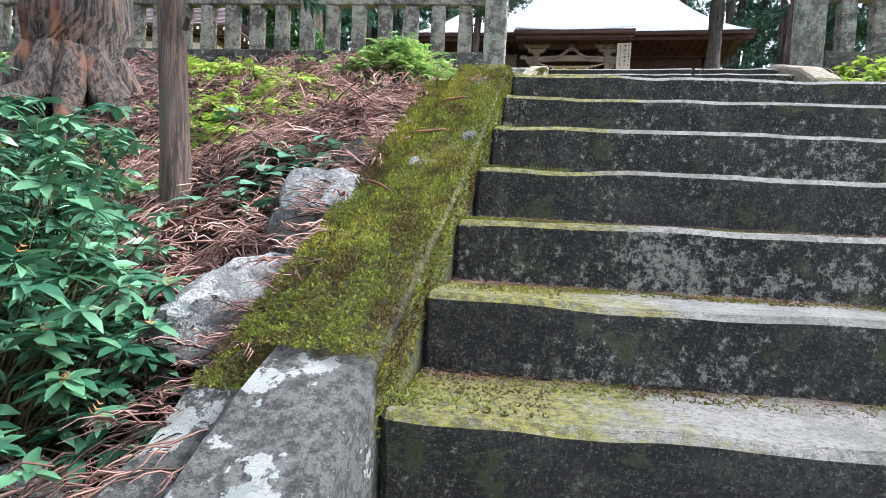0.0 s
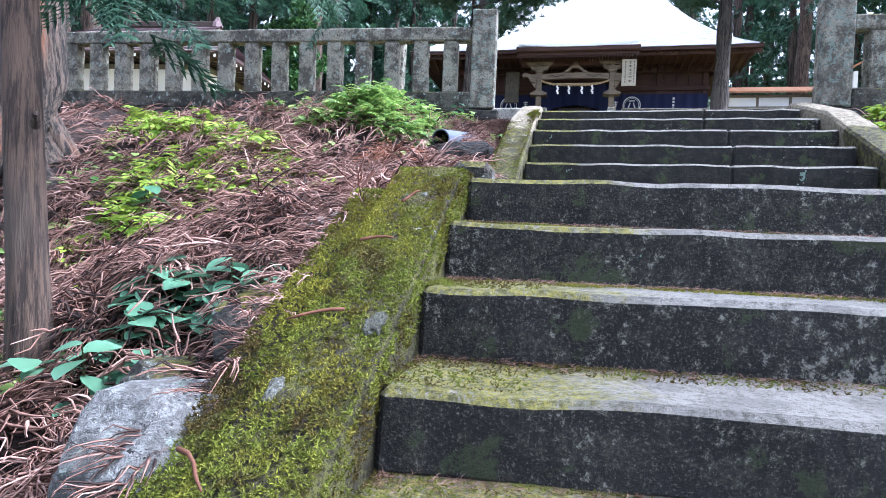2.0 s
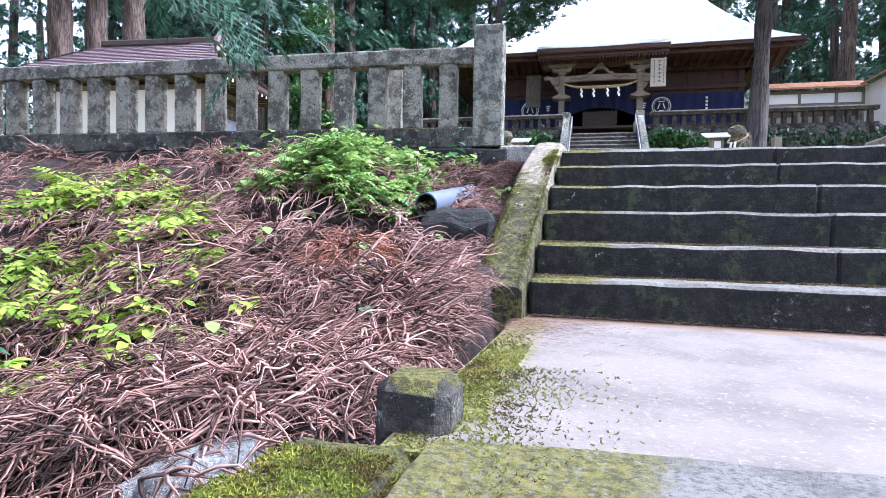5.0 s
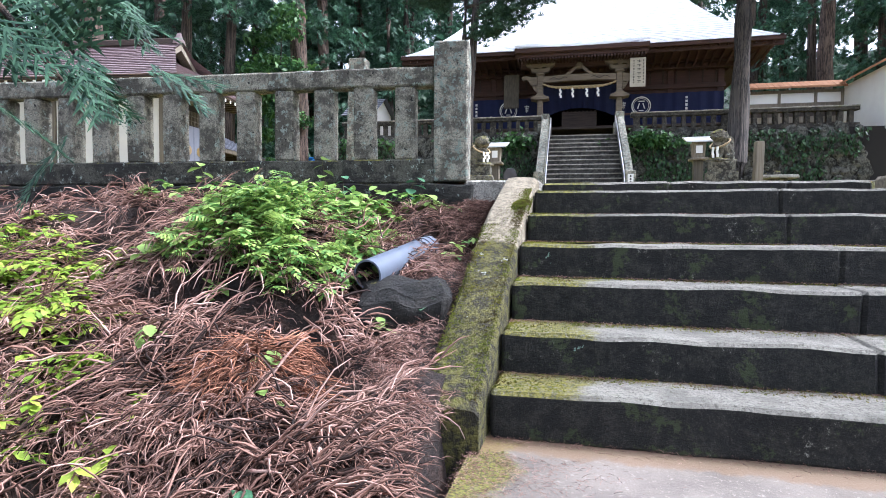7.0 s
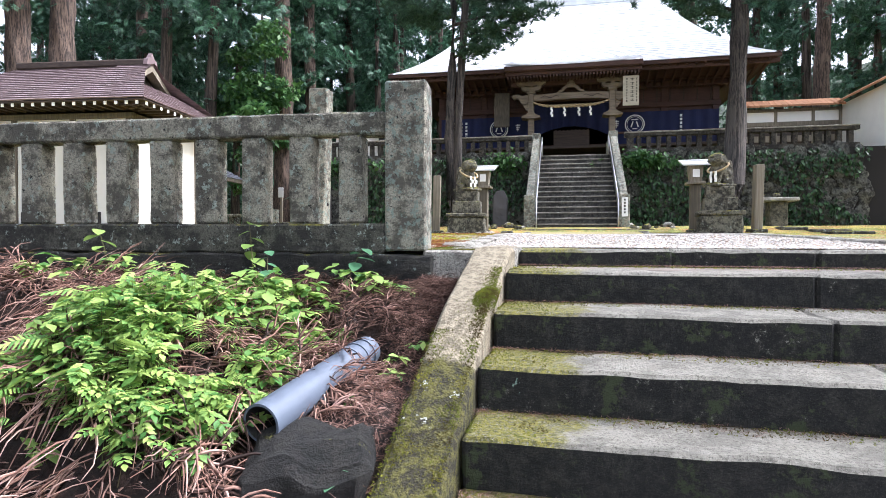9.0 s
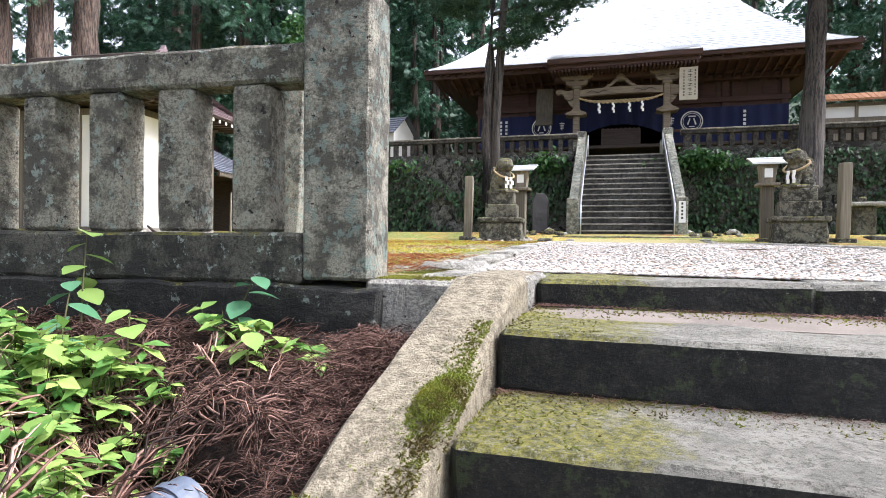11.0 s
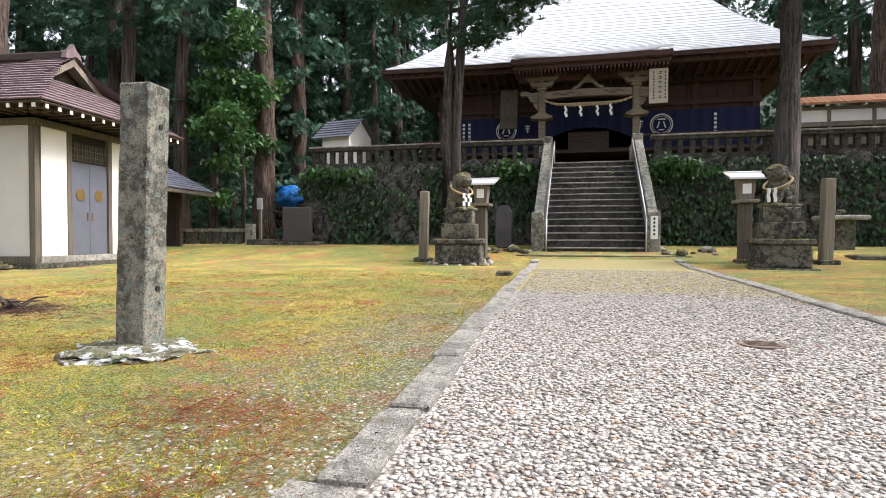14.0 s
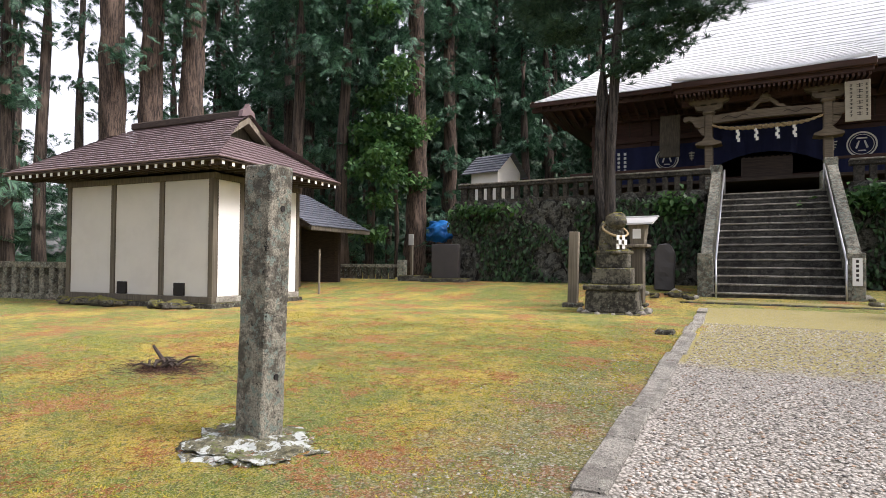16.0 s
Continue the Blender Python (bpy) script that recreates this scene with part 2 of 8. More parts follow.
def leaf(name, a, b, rough=0.5, shine=0.3, spread=2.0, through=0.25):
    k = Mat(name, rough)
    r = k.op("ADD", k.op("MULTIPLY", k.island(), 0.6), k.op("MULTIPLY", k.noise(spread, 3), 0.5))
    k.b.inputs["Specular IOR Level"].default_value = shine
    m = k.done(k.mix(k.step(r, 0.2, 0.9), a, b))
    if through:
        tr = k.n("ShaderNodeBsdfTranslucent")
        k.put(tr.inputs["Color"], k.mix(k.step(r, 0.2, 0.9), a, b))
        ms = k.n("ShaderNodeMixShader")
        k.put(ms.inputs[0], through)
        k.t.links.new(k.b.outputs[0], ms.inputs[1])
        k.t.links.new(tr.outputs[0], ms.inputs[2])
        k.t.links.new(ms.outputs[0], k.t.nodes["Material Output"].inputs["Surface"])
    return m


M_LEAF_DARK = leaf("cedar_foliage", (0.012, 0.042, 0.028), (0.078, 0.172, 0.098), 0.6, 0.35, 0.5)
M_LEAF_PINE = leaf("pine_foliage", (0.016, 0.045, 0.03), (0.07, 0.14, 0.075), 0.6, 0.3, 0.4)
M_LEAF_FRESH = leaf("undergrowth_leaf", (0.07, 0.19, 0.04), (0.37, 0.50, 0.13), 0.5, 0.4, 3.0, 0.35)
M_LEAF_LIME = leaf("lime_leaf", (0.14, 0.25, 0.025), (0.38, 0.48, 0.07), 0.5, 0.3, 3.0, 0.35)
M_LEAF_AZALEA = leaf("azalea_leaf", (0.018, 0.075, 0.04), (0.10, 0.225, 0.11), 0.4, 0.5, 3.0, 0.2)
M_LEAF_BROAD = leaf("pale_broad_leaf", (0.04, 0.13, 0.075), (0.14, 0.285, 0.17), 0.4, 0.5, 3.0, 0.25)
M_LEAF_BLUE = leaf("broad_leaf", (0.03, 0.11, 0.05), (0.10, 0.24, 0.12), 0.35, 0.5, 3.0, 0.2)
M_IVY = leaf("ivy_leaf", (0.010, 0.030, 0.012), (0.055, 0.115, 0.045), 0.5, 0.3, 1.5, 0.1)
def fallen_twigs(name, dark, mid, pale):
    """Shed cedar twigs: dark, brown and pale ones in drifts of their own."""
    k = Mat(name, 0.75)
    k.b.inputs["Specular IOR Level"].default_value = 0.25
    r = k.op("ADD", k.op("MULTIPLY", k.island(), 0.75), k.op("MULTIPLY", k.op("SUBTRACT", k.noise(2.3, 5, 0.7), 0.5), 1.5))
    c = k.mix(k.step(r, 0.0, 0.42), dark, mid)
    return k.done(k.mix(k.step(r, 0.42, 0.90), c, pale))


M_NEEDLE = fallen_twigs("fallen_cedar_twig", (0.024, 0.014, 0.011), (0.235, 0.13, 0.098), (0.49, 0.325, 0.27))


def moss_tufts():
    k = Mat("moss_tuft", 0.95)
    k.b.inputs["Specular IOR Level"].default_value = 0.1
    zone = k.noise(5.5, 6, 0.75)
    c = k.mix(k.step(zone, 0.42, 0.56), (0.085, 0.06, 0.02), (0.17, 0.205, 0.03))
    c = k.mix(k.step(k.noise(2.3, 5, 0.7), 0.50, 0.62, 0, 0.8), c, (0.31, 0.30, 0.04))
    return k.done(k.mix(k.step(k.island(), 0.0, 1.0, 0.0, 0.6), c, (0.06, 0.06, 0.015)))


M_MOSSTUFT = moss_tufts()
M_STEM = leaf("plant_stem", (0.05, 0.06, 0.02), (0.10, 0.08, 0.04), 0.7, 0.2, 2.0, 0.0)


def pebble():
    k = Mat("path_gravel", 0.8)
    r = k.island()
    c = k.mix(k.step(r, 0.0, 0.6), (0.21, 0.195, 0.17), (0.48, 0.45, 0.405))
    c = k.mix(k.step(r, 0.6, 0.95), c, (0.54, 0.52, 0.48))
    c = k.mix(k.step(k.op("FRACT", k.op("MULTIPLY", r, 13.7)), 0.80, 0.84), c, (0.30, 0.215, 0.15))
    c = k.mix(k.step(k.op("FRACT", k.op("MULTIPLY", r, 29.3)), 0.92, 0.95), c, (0.13, 0.12, 0.11))
    return k.done(c, k.noise(90, 3), 0.3, 0.005)


def gravel_bed():
    k = Mat("gravel_bed", 0.95)
    v = k.n("ShaderNodeTexVoronoi", Scale=42.0)
    k.put(v.inputs["Vector"], k.pos)
    tone = k.axis(v.outputs["Color"], 0)
    c = k.mix(tone, (0.27, 0.25, 0.22), (0.46, 0.43, 0.38))
    c = k.mix(k.step(v.outputs["Distance"], 0.40, 0.75), c, (0.11, 0.10, 0.08))
    y = k.axis(k.pos, 1)
    moss = k.op("ADD", k.step(y, 5.2, 8.0, 0.0, 0.55), k.op("MULTIPLY", k.noise(1.5, 5, 0.7), 0.55))
    mm = k.op("MULTIPLY", k.step(moss, 0.55, 0.75), k.step(k.noise(60, 4), 0.3, 0.55))
    c = k.mix(mm, c, k.mix(k.noise(8), (0.22, 0.20, 0.05), (0.38, 0.31, 0.10)))
    h = k.op("SUBTRACT", 1.0, v.outputs["Distance"])
    return k.done(c, h, 0.9, 0.015)


def lichen_pad():
    k = Mat("lichened_pad", 0.95)
    c = k.mix(k.step(k.noise(30, 6, 0.8), 0.42, 0.58), (0.05, 0.05, 0.03), (0.16, 0.15, 0.09))
    c = k.mix(k.step(k.noise(9, 6, 0.75), 0.51, 0.55), c, (0.42, 0.45, 0.43))
    c = k.mix(k.step(k.noise(5, 5, 0.7, stretch=(1, 1.3, 1)), 0.54, 0.60), c, (0.10, 0.12, 0.03))
    return k.done(c, k.noise(40, 5, 0.8), 1.0, 0.01)


M_PAD = lichen_pad()
M_PEBBLE, M_BED = pebble(), gravel_bed()


def wood(name, a, b, rough=0.75, stretch=(0.15, 8, 8)):
    k = Mat(name, rough)
    g = k.noise(5, 5, 0.6, stretch=stretch)
    c = k.mix(k.step(g, 0.3, 0.7), a, b)
    c = k.mix(k.step(k.noise(1.2, 4), 0.45, 0.75, 0, 0.5), c, tuple(x * 0.55 for x in a))
    return k.done(c, g, 0.4, 0.01)


M_HALL = wood("red_brown_hall_wood", (0.042, 0.020, 0.015), (0.080, 0.036, 0.026))
M_CARVE = wood("bleached_carved_wood", (0.10, 0.078, 0.052), (0.20, 0.16, 0.11))
M_DARKWOOD = wood("dark_wood", (0.025, 0.016, 0.012), (0.06, 0.04, 0.028))
M_GREYWOOD = wood("weathered_timber", (0.13, 0.11, 0.08), (0.24, 0.21, 0.16), 0.85, (8, 8, 0.15))
M_KURAWOOD = wood("kura_timber", (0.07, 0.06, 0.045), (0.13, 0.11, 0.08), 0.85, (6, 6, 0.15))


def plain(name, c, rough=0.7, metal=0.0, var=0.25, scale=3.0, bump=0.2):
    k = Mat(name, rough, metal)
    n = k.noise(scale, 5, 0.65)
    return k.done(k.mix(k.step(n, 0.35, 0.75, 0, var), c, tuple(x * 0.5 for x in c)), k.noise(scale * 20, 3), bump, 0.004)


# storehouse front plaster: darker than the side, its shade put into the colour
M_PLASTER_SHADED = plain("kura_plaster_shaded", (0.52, 0.51, 0.475), 0.9, 0, 0.2, 1.2)
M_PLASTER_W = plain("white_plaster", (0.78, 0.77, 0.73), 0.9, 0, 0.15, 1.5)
M_NAVY = plain("navy_curtain_cloth", (0.011, 0.017, 0.07), 0.85, 0, 0.4, 2)
M_WHITE = plain("white_paint", (0.78, 0.78, 0.75), 0.8, 0, 0.1)
M_PAPER = plain("white_paper", (0.8, 0.8, 0.78), 0.9, 0, 0.05)
M_ROPE = plain("straw_rope", (0.42, 0.32, 0.18), 0.9, 0, 0.5, 20)
M_BOARD = plain("name_board", (0.42, 0.38, 0.30), 0.8, 0, 0.4, 3)
M_INK = plain("ink", (0.03, 0.025, 0.02), 0.8)
M_PIPE = plain("grey_plastic_pipe", (0.085, 0.105, 0.14), 0.55, 0, 0.3, 8, 0.1)
M_STEEL = plain("galvanised_pipe", (0.55, 0.56, 0.57), 0.4, 0.8, 0.2)
M_DOOR = plain("steel_door_paint", (0.13, 0.14, 0.17), 0.45, 0.2, 0.3)
M_BRASS = plain("brass_fitting", (0.42, 0.30, 0.12), 0.4, 0.8, 0.3)
M_TARP = plain("blue_tarpaulin", (0.02, 0.21, 0.62), 0.45, 0, 0.2)
M_TIN = plain("pale_tin_sheet", (0.62, 0.62, 0.60), 0.45, 0.3, 0.2)
M_CLAY = plain("orange_clay_coping", (0.36, 0.17, 0.08), 0.8, 0, 0.4)
M_SLATE = plain("dark_stele", (0.055, 0.05, 0.05), 0.55, 0, 0.4, 2)
# near-black colour that paints in the shade of hollows, gaps and openings
M_VOID = plain("painted_interior_shade", (0.012, 0.01, 0.009), 0.9)
M_IRON = plain("iron_drain_cover", (0.16, 0.12, 0.09), 0.85, 0.2, 0.5, 30)


def sheet_roof(name, c, rough, metal):
    k = Mat(name, rough, metal)
    n = k.noise(2.0, 5, 0.65)
    col = k.mix(k.step(n, 0.35, 0.7, 0, 0.45), c, tuple(x * 0.55 for x in c))
    return k.done(col, k.noise(40, 3), 0.2, 0.005)


M_ROOF = sheet_roof("bright_metal_roof", (0.80, 0.82, 0.84), 0.5, 0.0)
M_KURAROOF = sheet_roof("purple_brown_shingle", (0.165, 0.118, 0.122), 0.75, 0.0)
M_HUTROOF = sheet_roof("grey_blue_roof", (0.13, 0.14, 0.17), 0.6, 0.0)

# ---- building blocks ----
rnd = random.Random(7)


def link(name, bm, material, smooth=False):
    me = bpy.data.meshes.new(name)
    bm.to_mesh(me)
    bm.free()
    me.materials.append(material)
    if smooth:
        for p in me.polygons:
            p.use_smooth = True
    return new(name, me)


def part(name, bm, material, parent, label="", smooth=False):
    ob = link(name, bm, material, smooth)
    ob.parent = parent
    return tagged(ob, label)


def piece(name, mesh, parent, m=None):
    ob = new(name, mesh)
    ob.parent = parent
    if m is not None:
        ob.matrix_basis = m
    return ob


def thing(name, label, category, group="", kind="", at=None):
    ob = new(name)
    ob.empty_display_size = 0.1
    if at is not None:
        ob.matrix_basis = at
    return tagged(ob, label, category, group, kind)


def box(bm, lo, hi, chamfer=0.0, m=None):
    """An upright block between two corners, its edges chamfered, then moved by m."""
    c = [(a + b) / 2 for a, b in zip(lo, hi)]
    s = [max(abs(b - a), 1e-4) for a, b in zip(lo, hi)]
    r = bmesh.ops.create_cube(bm, size=1.0)
    vs = r["verts"]
    bmesh.ops.scale(bm, vec=s, verts=vs)
    if chamfer:
        es = list({e for v in vs for e in v.link_edges})
        g = bmesh.ops.bevel(bm, geom=es, offset=min(chamfer, min(s) * 0.45), segments=1, affect="EDGES")
        vs = list({v for f in g["faces"] for v in f.verts} | {v for v in vs if v.is_valid})
    bmesh.ops.translate(bm, vec=c, verts=vs)
    if m is not None:
        bmesh.ops.transform(bm, matrix=m, verts=vs)
    return vs


def cyl(bm, p, q, r0, r1=None, n=10, caps=True):
    """A tapered round bar from p to q."""
    p, q = Vector(p), Vector(q)
    r1 = r0 if r1 is None else r1
    d = q - p
    turn = d.to_track_quat("Z", "Y").to_matrix().to_4x4()
    r = bmesh.ops.create_cone(bm, cap_ends=caps, segments=n, radius1=r0, radius2=max(r1, 1e-4), depth=d.length)
    bmesh.ops.transform(bm, matrix=Matrix.Translation((p + q) / 2) @ turn, verts=r["verts"])
    return r["verts"]


def prism(bm, outline, a, b, axis=0):
    """A solid with a flat outline, reaching from a to b along an axis."""
    def spot(u, v, w):
        return (w, u, v) if axis == 0 else ((u, w, v) if axis == 1 else (u, v, w))
    A = [bm.verts.new(spot(u, v, a)) for u, v in outline]
    B = [bm.verts.new(spot(u, v, b)) for u, v in outline]
    n = len(outline)
    fs = [bm.faces.new(A), bm.faces.new(list(reversed(B)))]
    for i in range(n):
        fs.append(bm.faces.new((A[i], B[i], B[(i + 1) % n], A[(i + 1) % n])))
    bmesh.ops.recalc_face_normals(bm, faces=fs)
    return A + B


def roughen(bm, amount, scale, seed=0.0):
    for v in bm.verts:
        p = v.co * scale + Vector((seed, seed * 1.7, -seed))
        v.co += noise.noise_vector(p) * amount


def rough_block(lo, hi, cell, amount, chamfer=0.015, seed=0.0, scale=4.0, m=None):
    """A block of stone cut into cells and made uneven."""
    bm = bmesh.new()
    nx, ny, nz = [max(1, int(round((b - a) / cell))) for a, b in zip(lo, hi)]
    box(bm, lo, hi, chamfer)
    for ax, cnt in ((0, nx), (1, ny), (2, nz)):
        for i in range(1, cnt):
            co, no = [0, 0, 0], [0, 0, 0]
            co[ax] = lo[ax] + (hi[ax] - lo[ax]) * i / cnt
            no[ax] = 1
            bmesh.ops.bisect_plane(bm, geom=bm.verts[:] + bm.edges[:] + bm.faces[:], plane_co=co, plane_no=no)
    roughen(bm, amount, scale, seed)
    if m is not None:
        bm.transform(m)
    return bm


def curve_at(pts, v):
    """Straight interpolation in a list of pairs."""
    if v <= pts[0][0]:
        return pts[0][1]
    for (a, p), (b, q) in zip(pts, pts[1:]):
        if v <= b:
            return p + (q - p) * (v - a) / (b - a)
    return pts[-1][1]


# ---- levels ----
UP = [(-2.145, -1.136), (-1.83, -0.951), (-1.47, -0.752), (-1.12, -0.562), (-0.70, -0.376), (-0.235, -0.199), (0.47, -0.087)]
LOW = [(-7.42, -3.15), (-7.11, -2.97), (-6.80, -2.79), (-6.49, -2.605), (-6.19, -2.42), (-5.886, -2.237), (-5.58, -2.054), (-5.275, -1.87), (-4.955, -1.68), (-4.665, -1.50), (-4.37, -1.329)]
LANDING = -1.329
SKEW_UP, SKEW_LOW = math.tan(radians(1.0)), math.tan(radians(6.0))
YARD = [(0.3, -0.10), (0.6, -0.09), (2.6, -0.02), (4.6, 0.04), (9.0, 0.09), (12.5, 0.11), (14.2, 0.22), (15.2, 0.38), (20.0, 0.5), (60, 0.9)]
BANK = [(-30, -5.5), (-12, -3.6), (-7.4, -3.1), (-6.2, -2.65), (-5.3, -2.24), (-4.7, -2.02), (-4.2, -1.72), (-3.6, -1.46), (-2.5, -1.16), (-1.8, -0.97), (-1.0, -0.66), (-0.3, -0.36), (0.1, -0.29)]


def yard(x, y):
    return curve_at(YARD, y)


def bank(x, y):
    z = curve_at(BANK, y)
    left = max(0.0, -x - 1.0) if x < 1.3 else max(0.0, x - 3.4)
    low = min(1.0, max(0.0, (-2.4 - y) / 1.2))
    z += -0.20 * min(left, 2.2) * low
    z += (0.10 * min(left, 2.5)) * (1 - low) * min(1.0, max(0.0, -y / 0.8))
    if y > -2.0 and x < 0:
        s = min(1.0, max(0.0, (y + 1.93 + 0.06 * math.sin(x * 9)) / 0.12))
        z += 0.24 * s * s * (3 - 2 * s) * math.exp(-((x + 1.55) / 0.62) ** 4) * min(1.0, max(0.0, (-0.5 - y) / 0.9))
    z -= 0.24 * math.exp(-((x + 2.45) / 0.30) ** 2 - ((y + 1.66) / 0.15) ** 2)
    if y < -0.3 and x < -0.4 or x > 3:
        w = min(1.0, max(0.0, (-0.4 - x) / 0.35)) if x < 0 else 1.0
        w *= min(1.0, max(0.0, (-0.3 - y) / 0.4))
        z += w * (0.05 * noise.noise(Vector((x * 2.3, y * 2.3, 8.1))) - 0.85 * max(0.0, noise.noise(Vector((x * 2.7, y * 2.2, 5.1))) - 0.15))
    z += 0.10 * noise.noise(Vector((x * 1.1, y * 1.1, 3.1))) + 0.06 * noise.noise(Vector((x * 3.1, y * 3.1, 1.1)))
    return z


def in_stairs(x, y):
    return -0.16 < x < 2.75 and y < 0.4


# ---- ground: one sheet ----
def grid_sheet(name, xs, ys, height, material):
    verts = [(x, y, height(x, y)) for y in ys for x in xs]
    n = len(xs)
    faces = [(j * n + i, j * n + i + 1, (j + 1) * n + i + 1, (j + 1) * n + i) for j in range(len(ys) - 1) for i in range(n - 1)]
    me = bpy.data.meshes.new(name)
    me.from_pydata(verts, [], faces)
    me.materials.append(material)
    for p in me.polygons:
        p.use_smooth = True
    return new(name, me)


def span(a, b, s):
    n = max(1, int(round((b - a) / s)))
    return [a + (b - a) * i / n for i in range(n)]


def ground_height(x, y):
    if y > 0.22 + 0.087 * min(0.0, x + 0.7):
        z = yard(x, y)
        if y > 1 and abs(x - 0.85) > 1.6:
            z += 0.02 * noise.noise(Vector((x * 0.8, y * 0.8, 0)))
        if -0.05 < x < 2.55 and y < 0.74:
            z = -0.5
        return z
    z = bank(x, y)
    if in_stairs(x, y):
        return z - 0.75
    return z


gx = span(-260, -30, 20) + span(-30, -7, 1.5) + span(-7, 4, 0.11) + span(4, 12, 1.0) + span(12, 260, 20) + [260]
gy = span(-120, -12, 9) + span(-12, -7.4, 0.4) + span(-7.4, 0.25, 0.09) + span(0.25, 1.0, 0.15) + span(1.0, 22, 0.5) + span(22, 60, 4) + span(60, 420, 30) + [420]
ground = grid_sheet("ground", gx, gy, ground_height, M_YARD)
ground.data.materials.append(M_SOIL)
for p in ground.data.polygons:
    if p.center.y < 0.22 + 0.087 * min(0.0, p.center.x + 0.7):
        p.material_index = 1
tagged(ground, "mossy courtyard and needle-covered bank of bare soil", "ground", kind="structure")

# ---- stairs ----
stairs_low = thing("stairs_lower", "wide flight of dark stone steps edged with moss", "stairs", kind="structure")
stairs_up = thing("stairs_upper", "worn grey stone steps with near-black risers", "stairs", kind="structure")


def flight(parent, levels, x0, x1, depth_last, skew, material, below, seed, joints):
    for i, (y, z) in enumerate(levels):
        y1 = levels[i + 1][0] + 0.02 if i + 1 < len(levels) else y + depth_last
        drop = z - (levels[i - 1][1] if i else below) + 0.012
        cuts = [x0] + [x0 + (x1 - x0) * (c + 0.03 * math.sin(i * 2.1 + seed)) for c in joints] + [x1]
        for a, b in zip(cuts, cuts[1:]):
            m = Matrix.Identity(4)
            m[1][0] = skew
            bm = rough_block((a + 0.001, y, z - drop), (b - 0.001, y1, z), 0.085, 0.010, 0.016, seed + i * 3.3, 5.0)
            for v in bm.verts:
                v.co.z -= 0.012 * max(0.0, noise.noise(Vector((v.co.x * 1.7, i * 5.0, seed)))) * (1 if v.co.z > z - 0.05 else 0)
            bm.transform(m)
            part("step_block", bm, material, parent, smooth=False)


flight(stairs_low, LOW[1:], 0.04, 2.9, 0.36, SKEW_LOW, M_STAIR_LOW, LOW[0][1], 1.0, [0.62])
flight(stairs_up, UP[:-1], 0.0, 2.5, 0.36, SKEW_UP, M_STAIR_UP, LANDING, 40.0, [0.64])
# top kerb of the flight: three long stones level with the courtyard
for a, b, s in ((0.0, 1.02, 61.0), (1.024, 1.9, 64.0), (1.904, 2.5, 67.0)):
    m = Matrix.Identity(4)
    m[1][0] = 0.06
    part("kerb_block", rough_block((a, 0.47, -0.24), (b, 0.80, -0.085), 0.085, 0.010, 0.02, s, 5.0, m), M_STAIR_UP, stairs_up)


def concrete(name, dirt):
    k = Mat(name, 0.9)
    fine = k.noise(90, 4, 0.7)
    c = k.mix(k.step(k.noise(3, 5), 0.35, 0.7), (0.17, 0.147, 0.125), (0.11, 0.095, 0.08))
    c = k.mix(k.step(fine, 0.5, 0.75, 0, 0.5), c, (0.10, 0.09, 0.07))
    c = k.mix(k.step(k.noise(45, 6, 0.85), 0.56, 0.62, 0, 0.6), c, (0.30, 0.27, 0.23))
    x, y = k.axis(k.pos, 0), k.axis(k.pos, 1)
    m = k.op("ADD", k.step(x, 0.0, 0.40, 0.42, 0.0), k.op("MULTIPLY", k.noise(5, 6, 0.75), 0.6))
    c = k.mix(k.step(m, 0.60, 0.70), c, k.mix(k.step(fine, 0.40, 0.60), (0.045, 0.038, 0.012), (0.17, 0.165, 0.03)))
    e = k.op("ADD", k.step(y, -2.42, -2.2, 0.0, 0.5), k.op("MULTIPLY", k.noise(8, 5, 0.7), 0.5))
    c = k.mix(k.step(e, 0.55, 0.7, 0, dirt), c, (0.16, 0.10, 0.05))
    return k.done(c, fine, 0.5, 0.008)


M_CONCRETE = concrete("landing_concrete", 0.7)
M_STRIP = concrete("worn_concrete", 0.12)
bm = bmesh.new()
prism(bm, [(0.0, 0.09), (2.5, 0.134), (2.5, 0.66), (0.0, 0.52)], UP[-2][1] - 0.2, UP[-2][1] - 0.006, 2)
part("concrete_strip", bm, M_STRIP, stairs_up, "worn concrete strip behind the top step")
bm = bmesh.new()
prism(bm, [(-0.05, -4.1), (2.9, -3.8), (2.9, -1.8), (-0.05, -2.0)], LANDING - 0.2, LANDING - 0.008, 2)
landing = tagged(link("landing", bm, M_CONCRETE), "pale concrete landing with moss at its edge", "floor", kind="structure")

